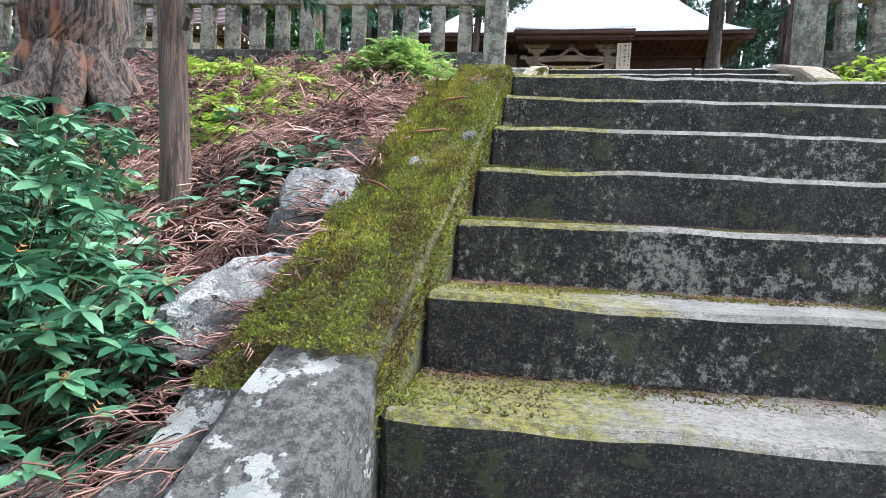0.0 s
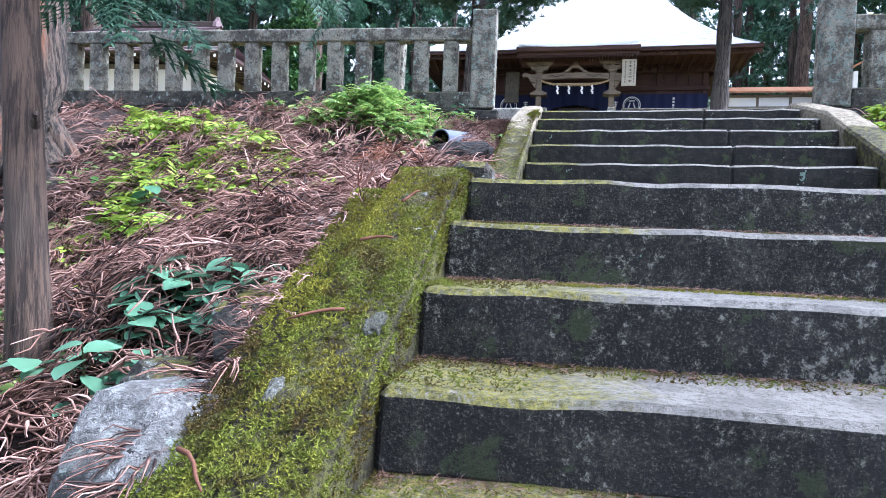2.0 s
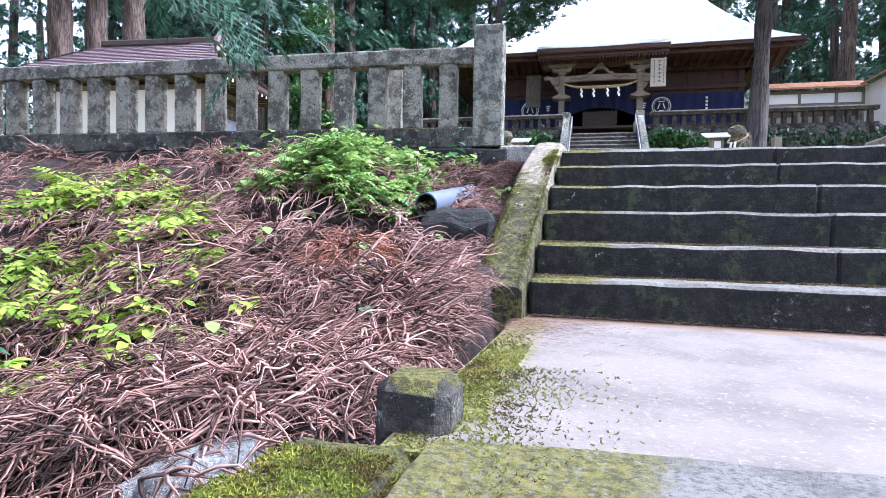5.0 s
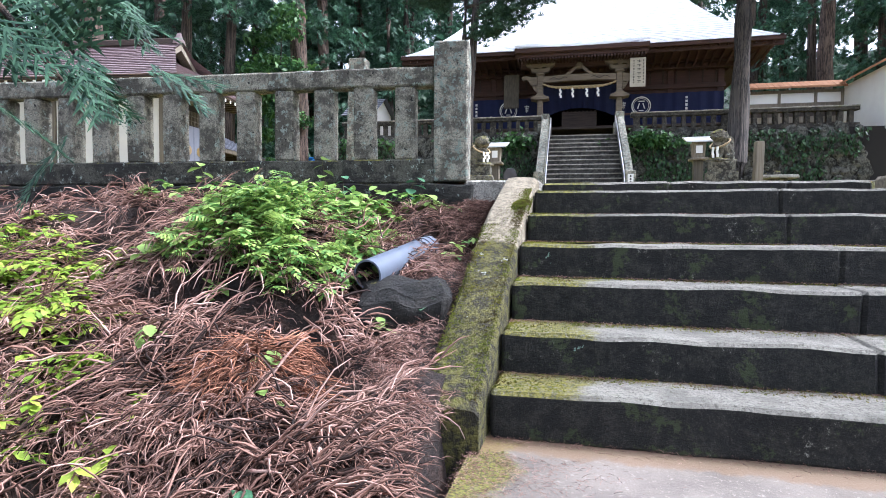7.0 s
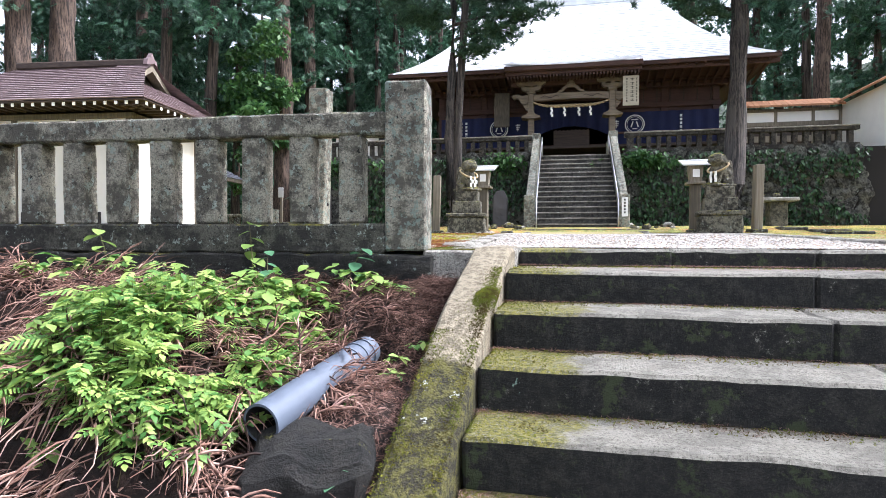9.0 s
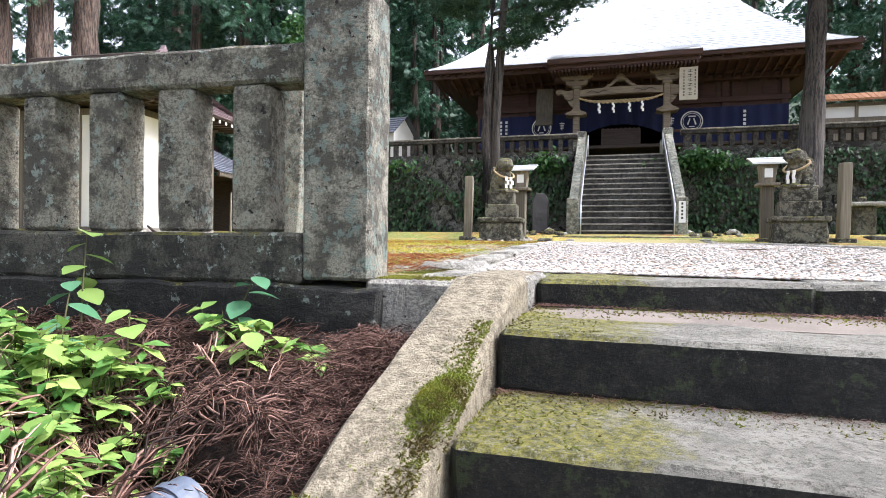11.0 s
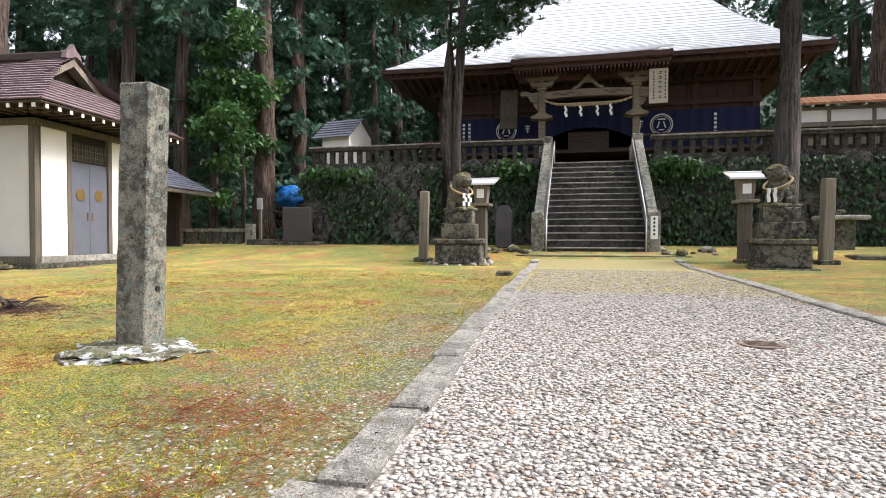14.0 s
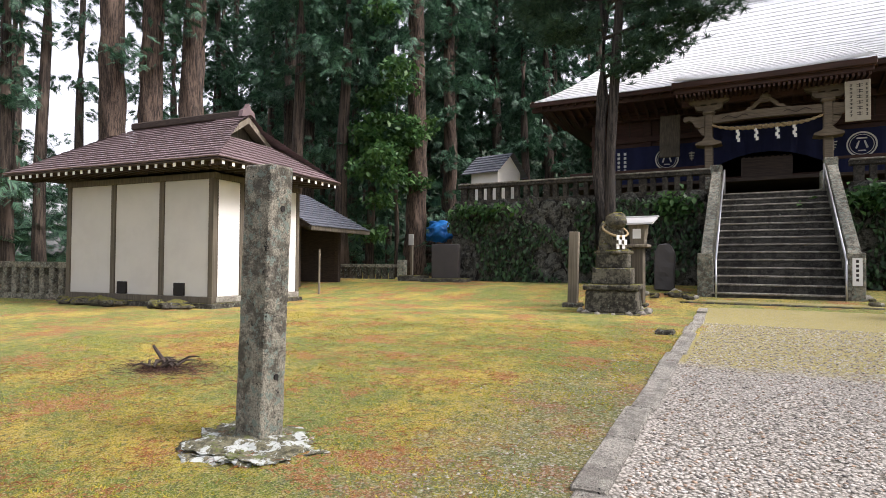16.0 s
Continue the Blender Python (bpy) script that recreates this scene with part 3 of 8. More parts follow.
# ---- stair side slabs ----
def side_slab(name, profile, x0, x1, material, seed, amount, skewed=0.0, label=""):
    """A sloping stone coping along the end of a flight."""
    bm = bmesh.new()
    rows = []
    ys = []
    for (a, p), (b, q) in zip(profile, profile[1:]):
        n = max(1, int((b - a) / 0.045))
        ys += [(a + (b - a) * i / n, p + (q - p) * i / n) for i in range(n)]
    ys.append(profile[-1])
    for y, z in ys:
        row = []
        for u, dz in ((0, -0.5), (0, -0.025), (0.08, 0.0), (0.35, 0.006), (0.65, 0.006), (0.92, 0.0), (1, -0.025), (1, -0.5)):
            row.append(bm.verts.new((x0 + (x1 - x0) * u, y + skewed * x0, z + dz)))
        rows.append(row)
    for a, b in zip(rows, rows[1:]):
        for i in range(7):
            bm.faces.new((a[i], b[i], b[i + 1], a[i + 1]))
    for r in (rows[0], rows[-1]):
        bm.faces.new(r)
    bmesh.ops.recalc_face_normals(bm, faces=bm.faces[:])
    roughen(bm, amount, 6.0, seed)
    roughen(bm, amount * 0.5, 19.0, seed + 9)
    return tagged(link(name, bm, material), label, "coping", kind="structure")


side_slab("coping_upper_left", [(-2.33, -1.17), (-0.70, -0.35), (0.13, -0.075), (0.62, -0.072)], -0.26, -0.012, M_SLAB_UP, 3.0, 0.005,
          label="pale stone coping, mossy at its lower end")
side_slab("coping_upper_right", [(-2.30, -1.12), (-0.70, -0.33), (0.2, -0.06), (0.62, -0.06)], 2.512, 2.76, M_SLAB_UP, 13.0, 0.008,
          label="pale mossy stone coping beside the steps")
side_slab("coping_lower_left", [(-7.15, -2.86), (-6.42, -2.46), (-5.275, -1.84), (-4.42, -1.315), (-4.15, -1.315)], -0.20, 0.038, M_SLAB_LOW, 5.0, 0.014,
          label="stone coping thickly covered with brown moss")
side_slab("coping_lower_edge", [(-7.15, -2.99), (-6.45, -2.58), (-5.275, -1.92), (-4.47, -1.42)], -0.37, -0.205, M_SLAB_LOW, 8.0, 0.03,
          label="rough outer coping stones overgrown with moss")
bm = rough_block((-0.105, -4.0, -1.42), (0.075, -3.83, -1.222), 0.07, 0.01, 0.03, 2.2)
tagged(link("boundary_stone", bm, M_DARKSTONE), "small square boundary stone at the landing's corner", "stone")

# pale lichen crusts on the mossy coping
M_LICHEN = grey_stone("pale_lichen", (0.40, 0.415, 0.375), (0.10, 0.10, 0.07), lichen=(0.12, 0.12, 0.04), spots=0.55)
for i, (x, y, r) in enumerate(((-0.005, -5.15, 0.032), (-0.15, -5.36, 0.028), (-0.05, -4.6, 0.014))):
    bm = bmesh.new()
    bmesh.ops.create_icosphere(bm, subdivisions=3, radius=1.0)
    for v in bm.verts:
        k = 1 + 0.6 * noise.noise(v.co * 1.8 + Vector((i * 3.0, 0, 0)))
        v.co = Vector((v.co.x * r * 0.8 * k, v.co.y * r * 1.3 * k, v.co.z * 0.010))
    roughen(bm, 0.003, 60, i)
    crust = tagged(link("lichen_crust", bm, M_LICHEN, True), "pale crust of lichen on the mossy coping", "lichen", "lichen on the coping")
    crust.matrix_basis = pose(x, y, curve_at([(-6.42, -2.46), (-5.275, -1.84), (-4.42, -1.315)], y) + 0.008, 29)

# ---- stone fences either side of the steps ----
FENCE_TURN = 5.0


def fence_member(parent, name, lo, hi, amount=0.006, seed=0.0, material=None):
    ob = part(name, rough_block(lo, hi, 0.11, amount, 0.014, seed, 6.0), material or M_FENCE, parent)
    return ob


def stone_fence(name, at, length, first, count, mirror):
    f = thing(name, "lichened grey stone fence of square balusters under a rail", "fence", kind="structure", at=at)
    s = -1 if mirror else 1

    def sp(a, b):
        return (min(-s * a, -s * b), max(-s * a, -s * b))
    x = sp(-0.01, 0.27)
    fence_member(f, "end_post", (x[0], 0.0, -0.10), (x[1], 0.225, 1.03), 0.006, 1.0, M_POST)
    x = sp(0.272, length)
    fence_member(f, "top_rail", (x[0], 0.03, 0.685), (x[1], 0.185, 0.84), 0.008, 2.0)
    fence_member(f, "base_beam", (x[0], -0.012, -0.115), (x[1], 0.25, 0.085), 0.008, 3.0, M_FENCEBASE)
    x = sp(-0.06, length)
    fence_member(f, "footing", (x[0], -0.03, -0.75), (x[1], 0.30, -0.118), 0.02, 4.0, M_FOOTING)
    for i in range(count):
        c = first + 0.352 * i
        x = sp(c - 0.085, c + 0.085)
        fence_member(f, "baluster", (x[0], 0.035, 0.087), (x[1], 0.19, 0.683), 0.005, 10.0 + i)
    return f


fence_left = stone_fence("fence_left", pose(-0.575, 0.075, 0, 0, 0, FENCE_TURN), 9.6, 0.52, 26, False)
fence_right = stone_fence("fence_right", pose(2.80, 0.15, 0, 0, 0, FENCE_TURN), 5.0, 0.52, 13, True)
# low kerb that joins the fence post to the coping
bm = rough_block((-0.60, 0.10, -0.36), (-0.24, 0.36, -0.09), 0.09, 0.008, 0.015, 7.0)
tagged(link("kerb_left", bm, M_KERB), "low stone kerb with a cushion of moss", "kerb", kind="structure")
bm = rough_block((2.55, 0.22, -0.5), (2.85, 0.5, -0.09), 0.09, 0.008, 0.015, 7.7)
tagged(link("kerb_right", bm, M_KERB), "low stone kerb beside the fence post", "kerb", kind="structure")

bm = rough_block((-0.47, 0.365, -0.3), (-0.005, 0.80, -0.078), 0.1, 0.008, 0.018, 8.8)
tagged(link("kerb_slab", bm, M_KERB), "flat pale slab where the coping meets the path", "kerb", kind="structure")

# ---- gravel path between kerb stones ----
def kerb_left(y):
    return -0.46 - 0.054 * (y - 1.2)


def kerb_right(y):
    return 2.80 - 0.058 * (y - 2.2)


bm = bmesh.new()
ys = [0.82 + 0.4 * i for i in range(36)]
rows = [[bm.verts.new((kerb_left(y) + (kerb_right(y) - kerb_left(y)) * u, y, yard(0, y) + 0.001)) for u in (0, 0.25, 0.5, 0.75, 1)] for y in ys]
for a, b in zip(rows, rows[1:]):
    for i in range(4):
        bm.faces.new((a[i], a[i + 1], b[i + 1], b[i]))
tagged(link("path", bm, M_BED), "pale gravel approach path, mossy towards the shrine steps", "path", kind="structure")
kerbs = thing("path_kerb", "long flat kerb stones along the gravel path", "kerb", kind="structure")
for side in (0, 1):
    y = 1.3 if side == 0 else 0.9
    i = 0
    while y < 13.6:
        ln = 0.75 + 0.35 * ((i * 37) % 10) / 10
        w = 0.19
        x = (kerb_right if side else kerb_left)(y + ln / 2) + 0.02 * math.sin(i * 1.9)
        zz = yard(0, y + ln / 2)
        m = Matrix.Translation((x, y + ln / 2, zz + 0.025)) @ Matrix.Rotation(radians(3.2 + 1.5 * math.sin(i * 3.1)), 4, "Z") @ Matrix.Rotation(math.atan(0.02), 4, "X")
        part("kerb_stone", rough_block((-w / 2, -ln / 2 + 0.006, -0.12), (w / 2, ln / 2 - 0.006, 0.0), 0.12, 0.006, 0.012, i * 2.7 + side, 6.0, m), M_KERB, kerbs)
        y += ln
        i += 1

# ---- shrine terrace, steps and hall: squared to each other, then turned together ----
SHRINE = Matrix.Translation((0.22, 19.75, 0)) @ Matrix.Rotation(0.03, 4, "Z") @ Matrix.Translation((-0.25, -19.5, 0))
before_shrine = set(bpy.data.objects)
WALL_Y, TOP_Z = 19.0, 3.3
terrace = thing("terrace_wall", "dark ivy-grown retaining wall of rough field stones", "wall", kind="structure")
bm = bmesh.new()
for a, b in ((-10.4, -1.62), (1.75, 16.0)):
    box(bm, (a, WALL_Y + 0.12, -0.3), (b, WALL_Y + 0.8, TOP_Z))
box(bm, (-10.4, WALL_Y + 0.8, -0.3), (-9.9, 36, TOP_Z))
# near-black core paints the shade between the field stones
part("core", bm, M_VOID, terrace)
bm = bmesh.new()
box(bm, (-10.3, WALL_Y + 0.85, TOP_Z - 0.3), (16.0, 40, TOP_Z - 0.02))
tagged(link("terrace_ground", bm, M_YARD), "trodden earth terrace under the shrine hall", "ground", kind="structure")

# stairs to the hall
steps = thing("stairs_shrine", "long flight of grey stone steps up to the hall", "stairs", kind="structure")
N = 15
for i in range(N):
    y0, y1 = 15.0 + (19.6 - 15.0) * i / N, 15.0 + (19.6 - 15.0) * (i + 1) / N + 0.05
    z = 0.28 + (TOP_Z - 0.28) * (i + 1) / N
    # dark block for the riser, thin pale slab on top for the tread
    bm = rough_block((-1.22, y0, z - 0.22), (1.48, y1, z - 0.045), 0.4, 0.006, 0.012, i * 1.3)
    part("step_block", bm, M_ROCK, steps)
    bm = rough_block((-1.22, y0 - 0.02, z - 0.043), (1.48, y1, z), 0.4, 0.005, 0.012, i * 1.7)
    part("tread", bm, M_RAILSTONE, steps, "pale stone tread")
bm = bmesh.new()
box(bm, (-1.2, 15.5, 0), (1.46, 19.8, 0.5))
prism(bm, [(15.1, 0.05), (19.8, 0.05), (19.8, TOP_Z - 0.3)], -1.2, 1.46, 0)
part("core", bm, M_DARKSTONE, steps)
bm = rough_block((-1.85, 14.15, 0.0), (2.4, 15.02, 0.29), 0.3, 0.012, 0.02, 3.1)
tagged(link("step_plinth", bm, M_DARKSTONE), "broad low stone plinth below the shrine steps", "kerb", kind="structure")
for x, s in ((-1.49, -1), (1.49, 1)):
    f = thing("stair_parapet", "weathered stone parapet sloping beside the shrine steps", "parapet", kind="structure")
    bm = bmesh.new()
    prism(bm, [(15.15, 0.1), (15.15, 1.28), (15.45, 1.5), (19.4, 4.0), (19.75, 4.0), (19.75, 0.1)], x, x + 0.26, 0)
    bmesh.ops.bevel(bm, geom=bm.edges[:], offset=0.02, segments=1, affect="EDGES")
    part("slab", bm, M_POST, f)
    bm = rough_block((x - 0.05, 15.0, 0.1), (x + 0.29, 15.32, 1.42), 0.15, 0.006, 0.02, 1.0 + s)
    part("end_post", bm, M_POST, f)
    bm = rough_block((x - 0.05, 19.5, 3.2), (x + 0.29, 19.85, 4.24), 0.15, 0.006, 0.02, 2.0 + s)
    part("top_post", bm, M_POST, f)
    h = thing("handrail", "galvanised pipe handrail along the parapet", "handrail")
    bm = bmesh.new()
    xr = x + (0.36 if s < 0 else -0.06)
    cyl(bm, (xr, 15.0, 0.2), (xr, 15.0, 1.25), 0.024)
    cyl(bm, (xr, 15.0, 1.25), (xr, 19.5, 4.05), 0.024)
    cyl(bm, (xr, 19.5, 3.3), (xr, 19.5, 4.05), 0.024)
    part("rail", bm, M_STEEL, h, smooth=True)
n = thing("notice_plate", "small white notice plate on the parapet post", "sign", at=pose(1.62, 14.975, 1.0))
bm = bmesh.new()
box(bm, (-0.09, -0.012, -0.3), (0.09, 0.012, 0.3), 0.004)
part("plate", bm, M_WHITE, n)
for i in range(5):
    bm = bmesh.new()
    box(bm, (-0.025, -0.016, 0.2 - i * 0.1), (0.025, -0.011, 0.26 - i * 0.1))
    part("writing", bm, M_INK, n)

# stone fence along the terrace edge
for nm, a, b, pat in (("terrace_fence_left", -10.2, -1.5, True), ("terrace_fence_right", 2.0, 10.0, True)):
    f = thing(nm, "grey stone balustrade along the terrace edge", "fence", kind="structure")
    bm = rough_block((a, WALL_Y + 0.12, TOP_Z), (b, WALL_Y + 0.45, TOP_Z + 0.16), 0.5, 0.008, 0.012, a)
    part("base_beam", bm, M_DARKFENCE, f)
    bm = rough_block((a, WALL_Y + 0.12, TOP_Z + 0.62), (b, WALL_Y + 0.42, TOP_Z + 0.75), 0.5, 0.008, 0.012, a + 1)
    part("top_rail", bm, M_DARKFENCE, f)
    bm = rough_block((a, WALL_Y + 0.10, TOP_Z + 0.752), (b, WALL_Y + 0.44, TOP_Z + 0.80), 0.5, 0.006, 0.01, a + 2)
    part("rail_cap", bm, M_RAILSTONE, f, "pale stone cap of the rail")
    x = a + 0.1
    i = 0
    while x < b - 0.15:
        post = i % 9 == 0
        bm = rough_block((x, WALL_Y + 0.17, TOP_Z + 0.16), (x + (0.24 if post else 0.16), WALL_Y + 0.37, TOP_Z + (0.85 if i == 0 and a < 0 else 0.62)), 0.3, 0.006, 0.01, x)
        part("baluster", bm, M_DARKFENCE, f)
        x += 0.36
        i += 1

# ---- hall ----
hall = thing("shrine_hall", "red-brown timber shrine hall under a broad pale metal roof", "shrine")
FLOOR = TOP_Z + 0.9


def hpart(name, boxes, mat, label="", chamfer=0.015):
    bm = bmesh.new()
    for lo, hi in boxes:
        box(bm, lo, hi, chamfer)
    return part(name, bm, mat, hall, label)


hpart("wall", [((-6.3, 24.05, TOP_Z), (-1.9, 24.3, 7.4)), ((2.0, 24.05, TOP_Z), (6.5, 24.3, 7.4)), ((-1.9, 24.05, 6.5), (2.0, 24.3, 7.4))], M_HALL)
hpart("side_wall", [((-6.3, 24.3, TOP_Z), (-6.1, 32, 7.4)), ((6.3, 24.3, TOP_Z), (6.5, 32, 7.4)), ((-6.1, 31.8, TOP_Z), (6.3, 32, 7.4))], M_HALL)
hpart("floor", [((-6.9, 22.6, FLOOR - 0.12), (7.1, 31.8, FLOOR))], M_DARKWOOD)
# back wall coloured near-black to stand for the unlit room
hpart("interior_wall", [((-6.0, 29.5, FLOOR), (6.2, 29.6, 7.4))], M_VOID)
for x in (-6.2, -4.1, -1.95, 2.05, 4.2, 6.4):
    hpart("pillar", [((x - 0.14, 23.94, TOP_Z), (x + 0.14, 24.2, 7.4))], M_HALL)
for z, h in ((6.05, 0.22), (7.0, 0.28), (4.25, 0.2)):
    hpart("beam", [((-6.4, 23.9, z), (6.6, 24.04, z + h))], M_HALL)
for i in range(22):
    x = -6.0 + i * 0.58
    if not -2.1 < x < 1.9:
        hpart("lattice_bar", [((x, 24.0, 6.3), (x + 0.05, 24.05, 7.0))], M_DARKWOOD, chamfer=0.0)
for a, b in ((-6.9, -1.9), (2.0, 7.1)):
    hpart("veranda_rail", [((a, 22.62, FLOOR + 0.45), (b, 22.7, FLOOR + 0.55))], M_HALL)
hpart("bracket_tier", [((-6.9, 23.3, 7.12), (7.1, 23.9, 7.4)), ((-6.6, 23.6, 6.9), (6.8, 23.9, 7.12))], M_HALL)
hpart("eave_underside", [((-7.6, 22.2, 7.36), (7.7, 33.2, 7.48))], M_HALL)
hpart("offertory_box", [((-0.75, 23.0, FLOOR), (0.85, 23.7, FLOOR + 0.75))], M_DARKWOOD)
for i in range(9):
    hpart("box_slat", [((-0.7 + i * 0.18, 23.02, FLOOR + 0.75), (-0.62 + i * 0.18, 23.68, FLOOR + 0.8))], M_DARKWOOD, chamfer=0)

# roof: a hipped roof with a gentle upward sweep at its corners, laid in courses
EX0, EX1, EY0, EY1, EZ = -8.25, 8.3, 21.6, 34.5, 7.52


def eave_lift(u):
    return 0.05 * abs(u) ** 3


def hall_roof():
    bm = bmesh.new()
    nu, nv = 28, 26
    fronts = []
    for j in range(nv + 1):
        v = j / nv
        y = EY0 + v * 6.4
        x0, x1 = EX0 + v * 3.9, EX1 - v * 3.9
        z = EZ + 5.2 * (0.55 * v + 0.45 * v * v)
        fronts.append([(x0 + (x1 - x0) * i / nu, y, z + eave_lift(2 * i / nu - 1) * (1 - v)) for i in range(nu + 1)])
    drop = Vector((0, 0, -0.035))
    for j in range(nv):
        for i in range(nu):
            q = [Vector(fronts[j][i]), Vector(fronts[j][i + 1]), Vector(fronts[j + 1][i + 1]), Vector(fronts[j + 1][i])]
            q[2] = q[2] + drop
            q[3] = q[3] + drop
            vs = [bm.verts.new(p) for p in q]
            bm.faces.new(vs)
            if j:
                lo = [bm.verts.new(q[0] + drop), bm.verts.new(q[1] + drop)]
                bm.faces.new((lo[0], lo[1], vs[1], vs[0]))
    # the two sides and the back
    for s in (0, -1):
        line = [Vector(r[s]) for r in fronts]
        back = [Vector((p.x, EY1 - (p.y - EY0), p.z)) for p in line]
        for a, b, c, d in zip(line, line[1:], back[1:], back):
            bm.faces.new([bm.verts.new(p) for p in (a, b, c, d)])
    A = fronts[-1]
    for i in range(nu):
        a, b = Vector(A[i]), Vector(A[i + 1])
        c, d = Vector((fronts[0][i + 1][0], EY1, EZ)), Vector((fronts[0][i][0], EY1, EZ))
        bm.faces.new([bm.verts.new(p) for p in (a, b, c, d)])
    bmesh.ops.remove_doubles(bm, verts=bm.verts[:], dist=0.001)
    bmesh.ops.recalc_face_normals(bm, faces=bm.faces[:])
    return bm


part("roof", hall_roof(), M_ROOF, hall, "pale metal-sheet hipped roof")
bm = bmesh.new()
nu = 28
for i in range(nu):
    u0, u1 = 2 * i / nu - 1, 2 * (i + 1) / nu - 1
    xa, xb = EX0 + (EX1 - EX0) * i / nu, EX0 + (EX1 - EX0) * (i + 1) / nu
    za, zb = EZ + eave_lift(u0), EZ + eave_lift(u1)
    prism(bm, [(xa, za - 0.02), (xb, zb - 0.02), (xb, zb - 0.17), (xa, za - 0.17)], EY0 + 0.02, EY0 + 0.16, 1)
bmesh.ops.remove_doubles(bm, verts=bm.verts[:], dist=0.001)
part("fascia", bm, M_HALL, hall)
bm = bmesh.new()
for i in range(nu):
    u0, u1 = 2 * i / nu - 1, 2 * (i + 1) / nu - 1
    xa, xb = EX0 + (EX1 - EX0) * i / nu, EX0 + (EX1 - EX0) * (i + 1) / nu
    za, zb = EZ + eave_lift(u0), EZ + eave_lift(u1)
    prism(bm, [(xa, za - 0.17), (xb, zb - 0.17), (xb, zb - 0.34), (xa, za - 0.34)], EY0 + 0.25, EY0 + 0.40, 1)
bmesh.ops.remove_doubles(bm, verts=bm.verts[:], dist=0.001)
part("lower_fascia", bm, M_HALL, hall)
for x in (EX0 + 0.03, EX1 - 0.17):
    bm = bmesh.new()
    box(bm, (x, EY0 + 0.1, EZ - 0.05), (x + 0.14, EY1 - 0.1, EZ + 0.12))
    part("side_fascia", bm, M_HALL, hall)
bm = bmesh.new()
for a, b, c, d in (((EX0 + 0.1, EY0 + 0.1, EZ - 0.02), (EX1 - 0.1, EY0 + 0.1, EZ - 0.02), (6.9, 24.0, 7.05), (-6.7, 24.0, 7.05)),
                   ((EX0 + 0.1, EY0 + 0.1, EZ - 0.02), (-6.7, 24.0, 7.05), (-6.7, 32, 7.05), (EX0 + 0.1, EY1 - 0.1, EZ - 0.02)),
                   ((EX1 - 0.1, EY0 + 0.1, EZ - 0.02), (EX1 - 0.1, EY1 - 0.1, EZ - 0.02), (6.9, 32, 7.05), (6.9, 24.0, 7.05))):
    prismv = [bm.verts.new(p) for p in (a, b, c, d)]
    bm.faces.new(prismv)
part("soffit", bm, M_HALL, hall)
for i in range(46):
    x = EX0 + 0.4 + i * (EX1 - EX0 - 0.8) / 45
    bm = bmesh.new()
    box(bm, (-0.045, 0, -0.05), (0.045, 2.3, 0.05), 0, Matrix.Translation((x, EY0 + 0.12, EZ - 0.16)) @ Matrix.Rotation(-0.2, 4, "X"))
    part("rafter", bm, M_HALL, hall)
bm = bmesh.new()
box(bm, (-4.6, 27.8, 12.5), (4.6, 28.3, 13.2), 0.05)
part("ridge", bm, M_ROOF, hall)

# porch
PX0, PX1, PY = -2.72, 2.78, 20.0
bm = bmesh.new()
n = 18
for j in range(12):
    for i in range(n):
        def sp(i, j):
            u, v = 2 * i / n - 1, j / 12
            return Vector((PX0 + (PX1 - PX0) * i / n, PY + v * 4.6, 7.14 + 0.10 * abs(u) ** 2.5 * (1 - v) - 0.0 + 2.1 * (0.75 * v + 0.25 * v * v)))
        q = [sp(i, j), sp(i + 1, j), sp(i + 1, j + 1) - Vector((0, 0, 0.03)), sp(i, j + 1) - Vector((0, 0, 0.03))]
        vs = [bm.verts.new(p) for p in q]
        bm.faces.new(vs)
        lo = [bm.verts.new(p - Vector((0, 0, 0.04))) for p in q[:2]]
        bm.faces.new((lo[0], lo[1], vs[1], vs[0]))
part("porch_roof", bm, M_ROOF, hall)
hpart("porch_fascia", [((PX0, PY + 0.01, 6.93), (PX1, PY + 0.16, 7.12)), ((PX0 + 0.05, PY + 0.2, 6.78), (PX1 - 0.05, PY + 0.34, 6.93))], M_HALL)
for x in (PX0, PX1 - 0.12):
    hpart("porch_side", [((x, PY + 0.05, 6.95), (x + 0.12, 24, 7.15))], M_HALL)
bm = bmesh.new()
prism(bm, [(PY + 0.1, 6.96), (24.0, 8.4), (24.0, 8.3), (PY + 0.1, 6.9)], PX0 + 0.12, PX1 - 0.12, 0)
part("porch_soffit", bm, M_HALL, hall)
for i in range(40):
    x = PX0 + 0.15 + i * (PX1 - PX0 - 0.3) / 39
    hpart("porch_rafter", [((x - 0.03, PY + 0.17, 6.66), (x + 0.03, PY + 0.9, 6.76))], M_HALL, chamfer=0)
hpart("porch_purlin", [((PX0 + 0.2, PY + 1.1, 6.55), (PX1 - 0.2, PY + 1.35, 6.78))], M_HALL)
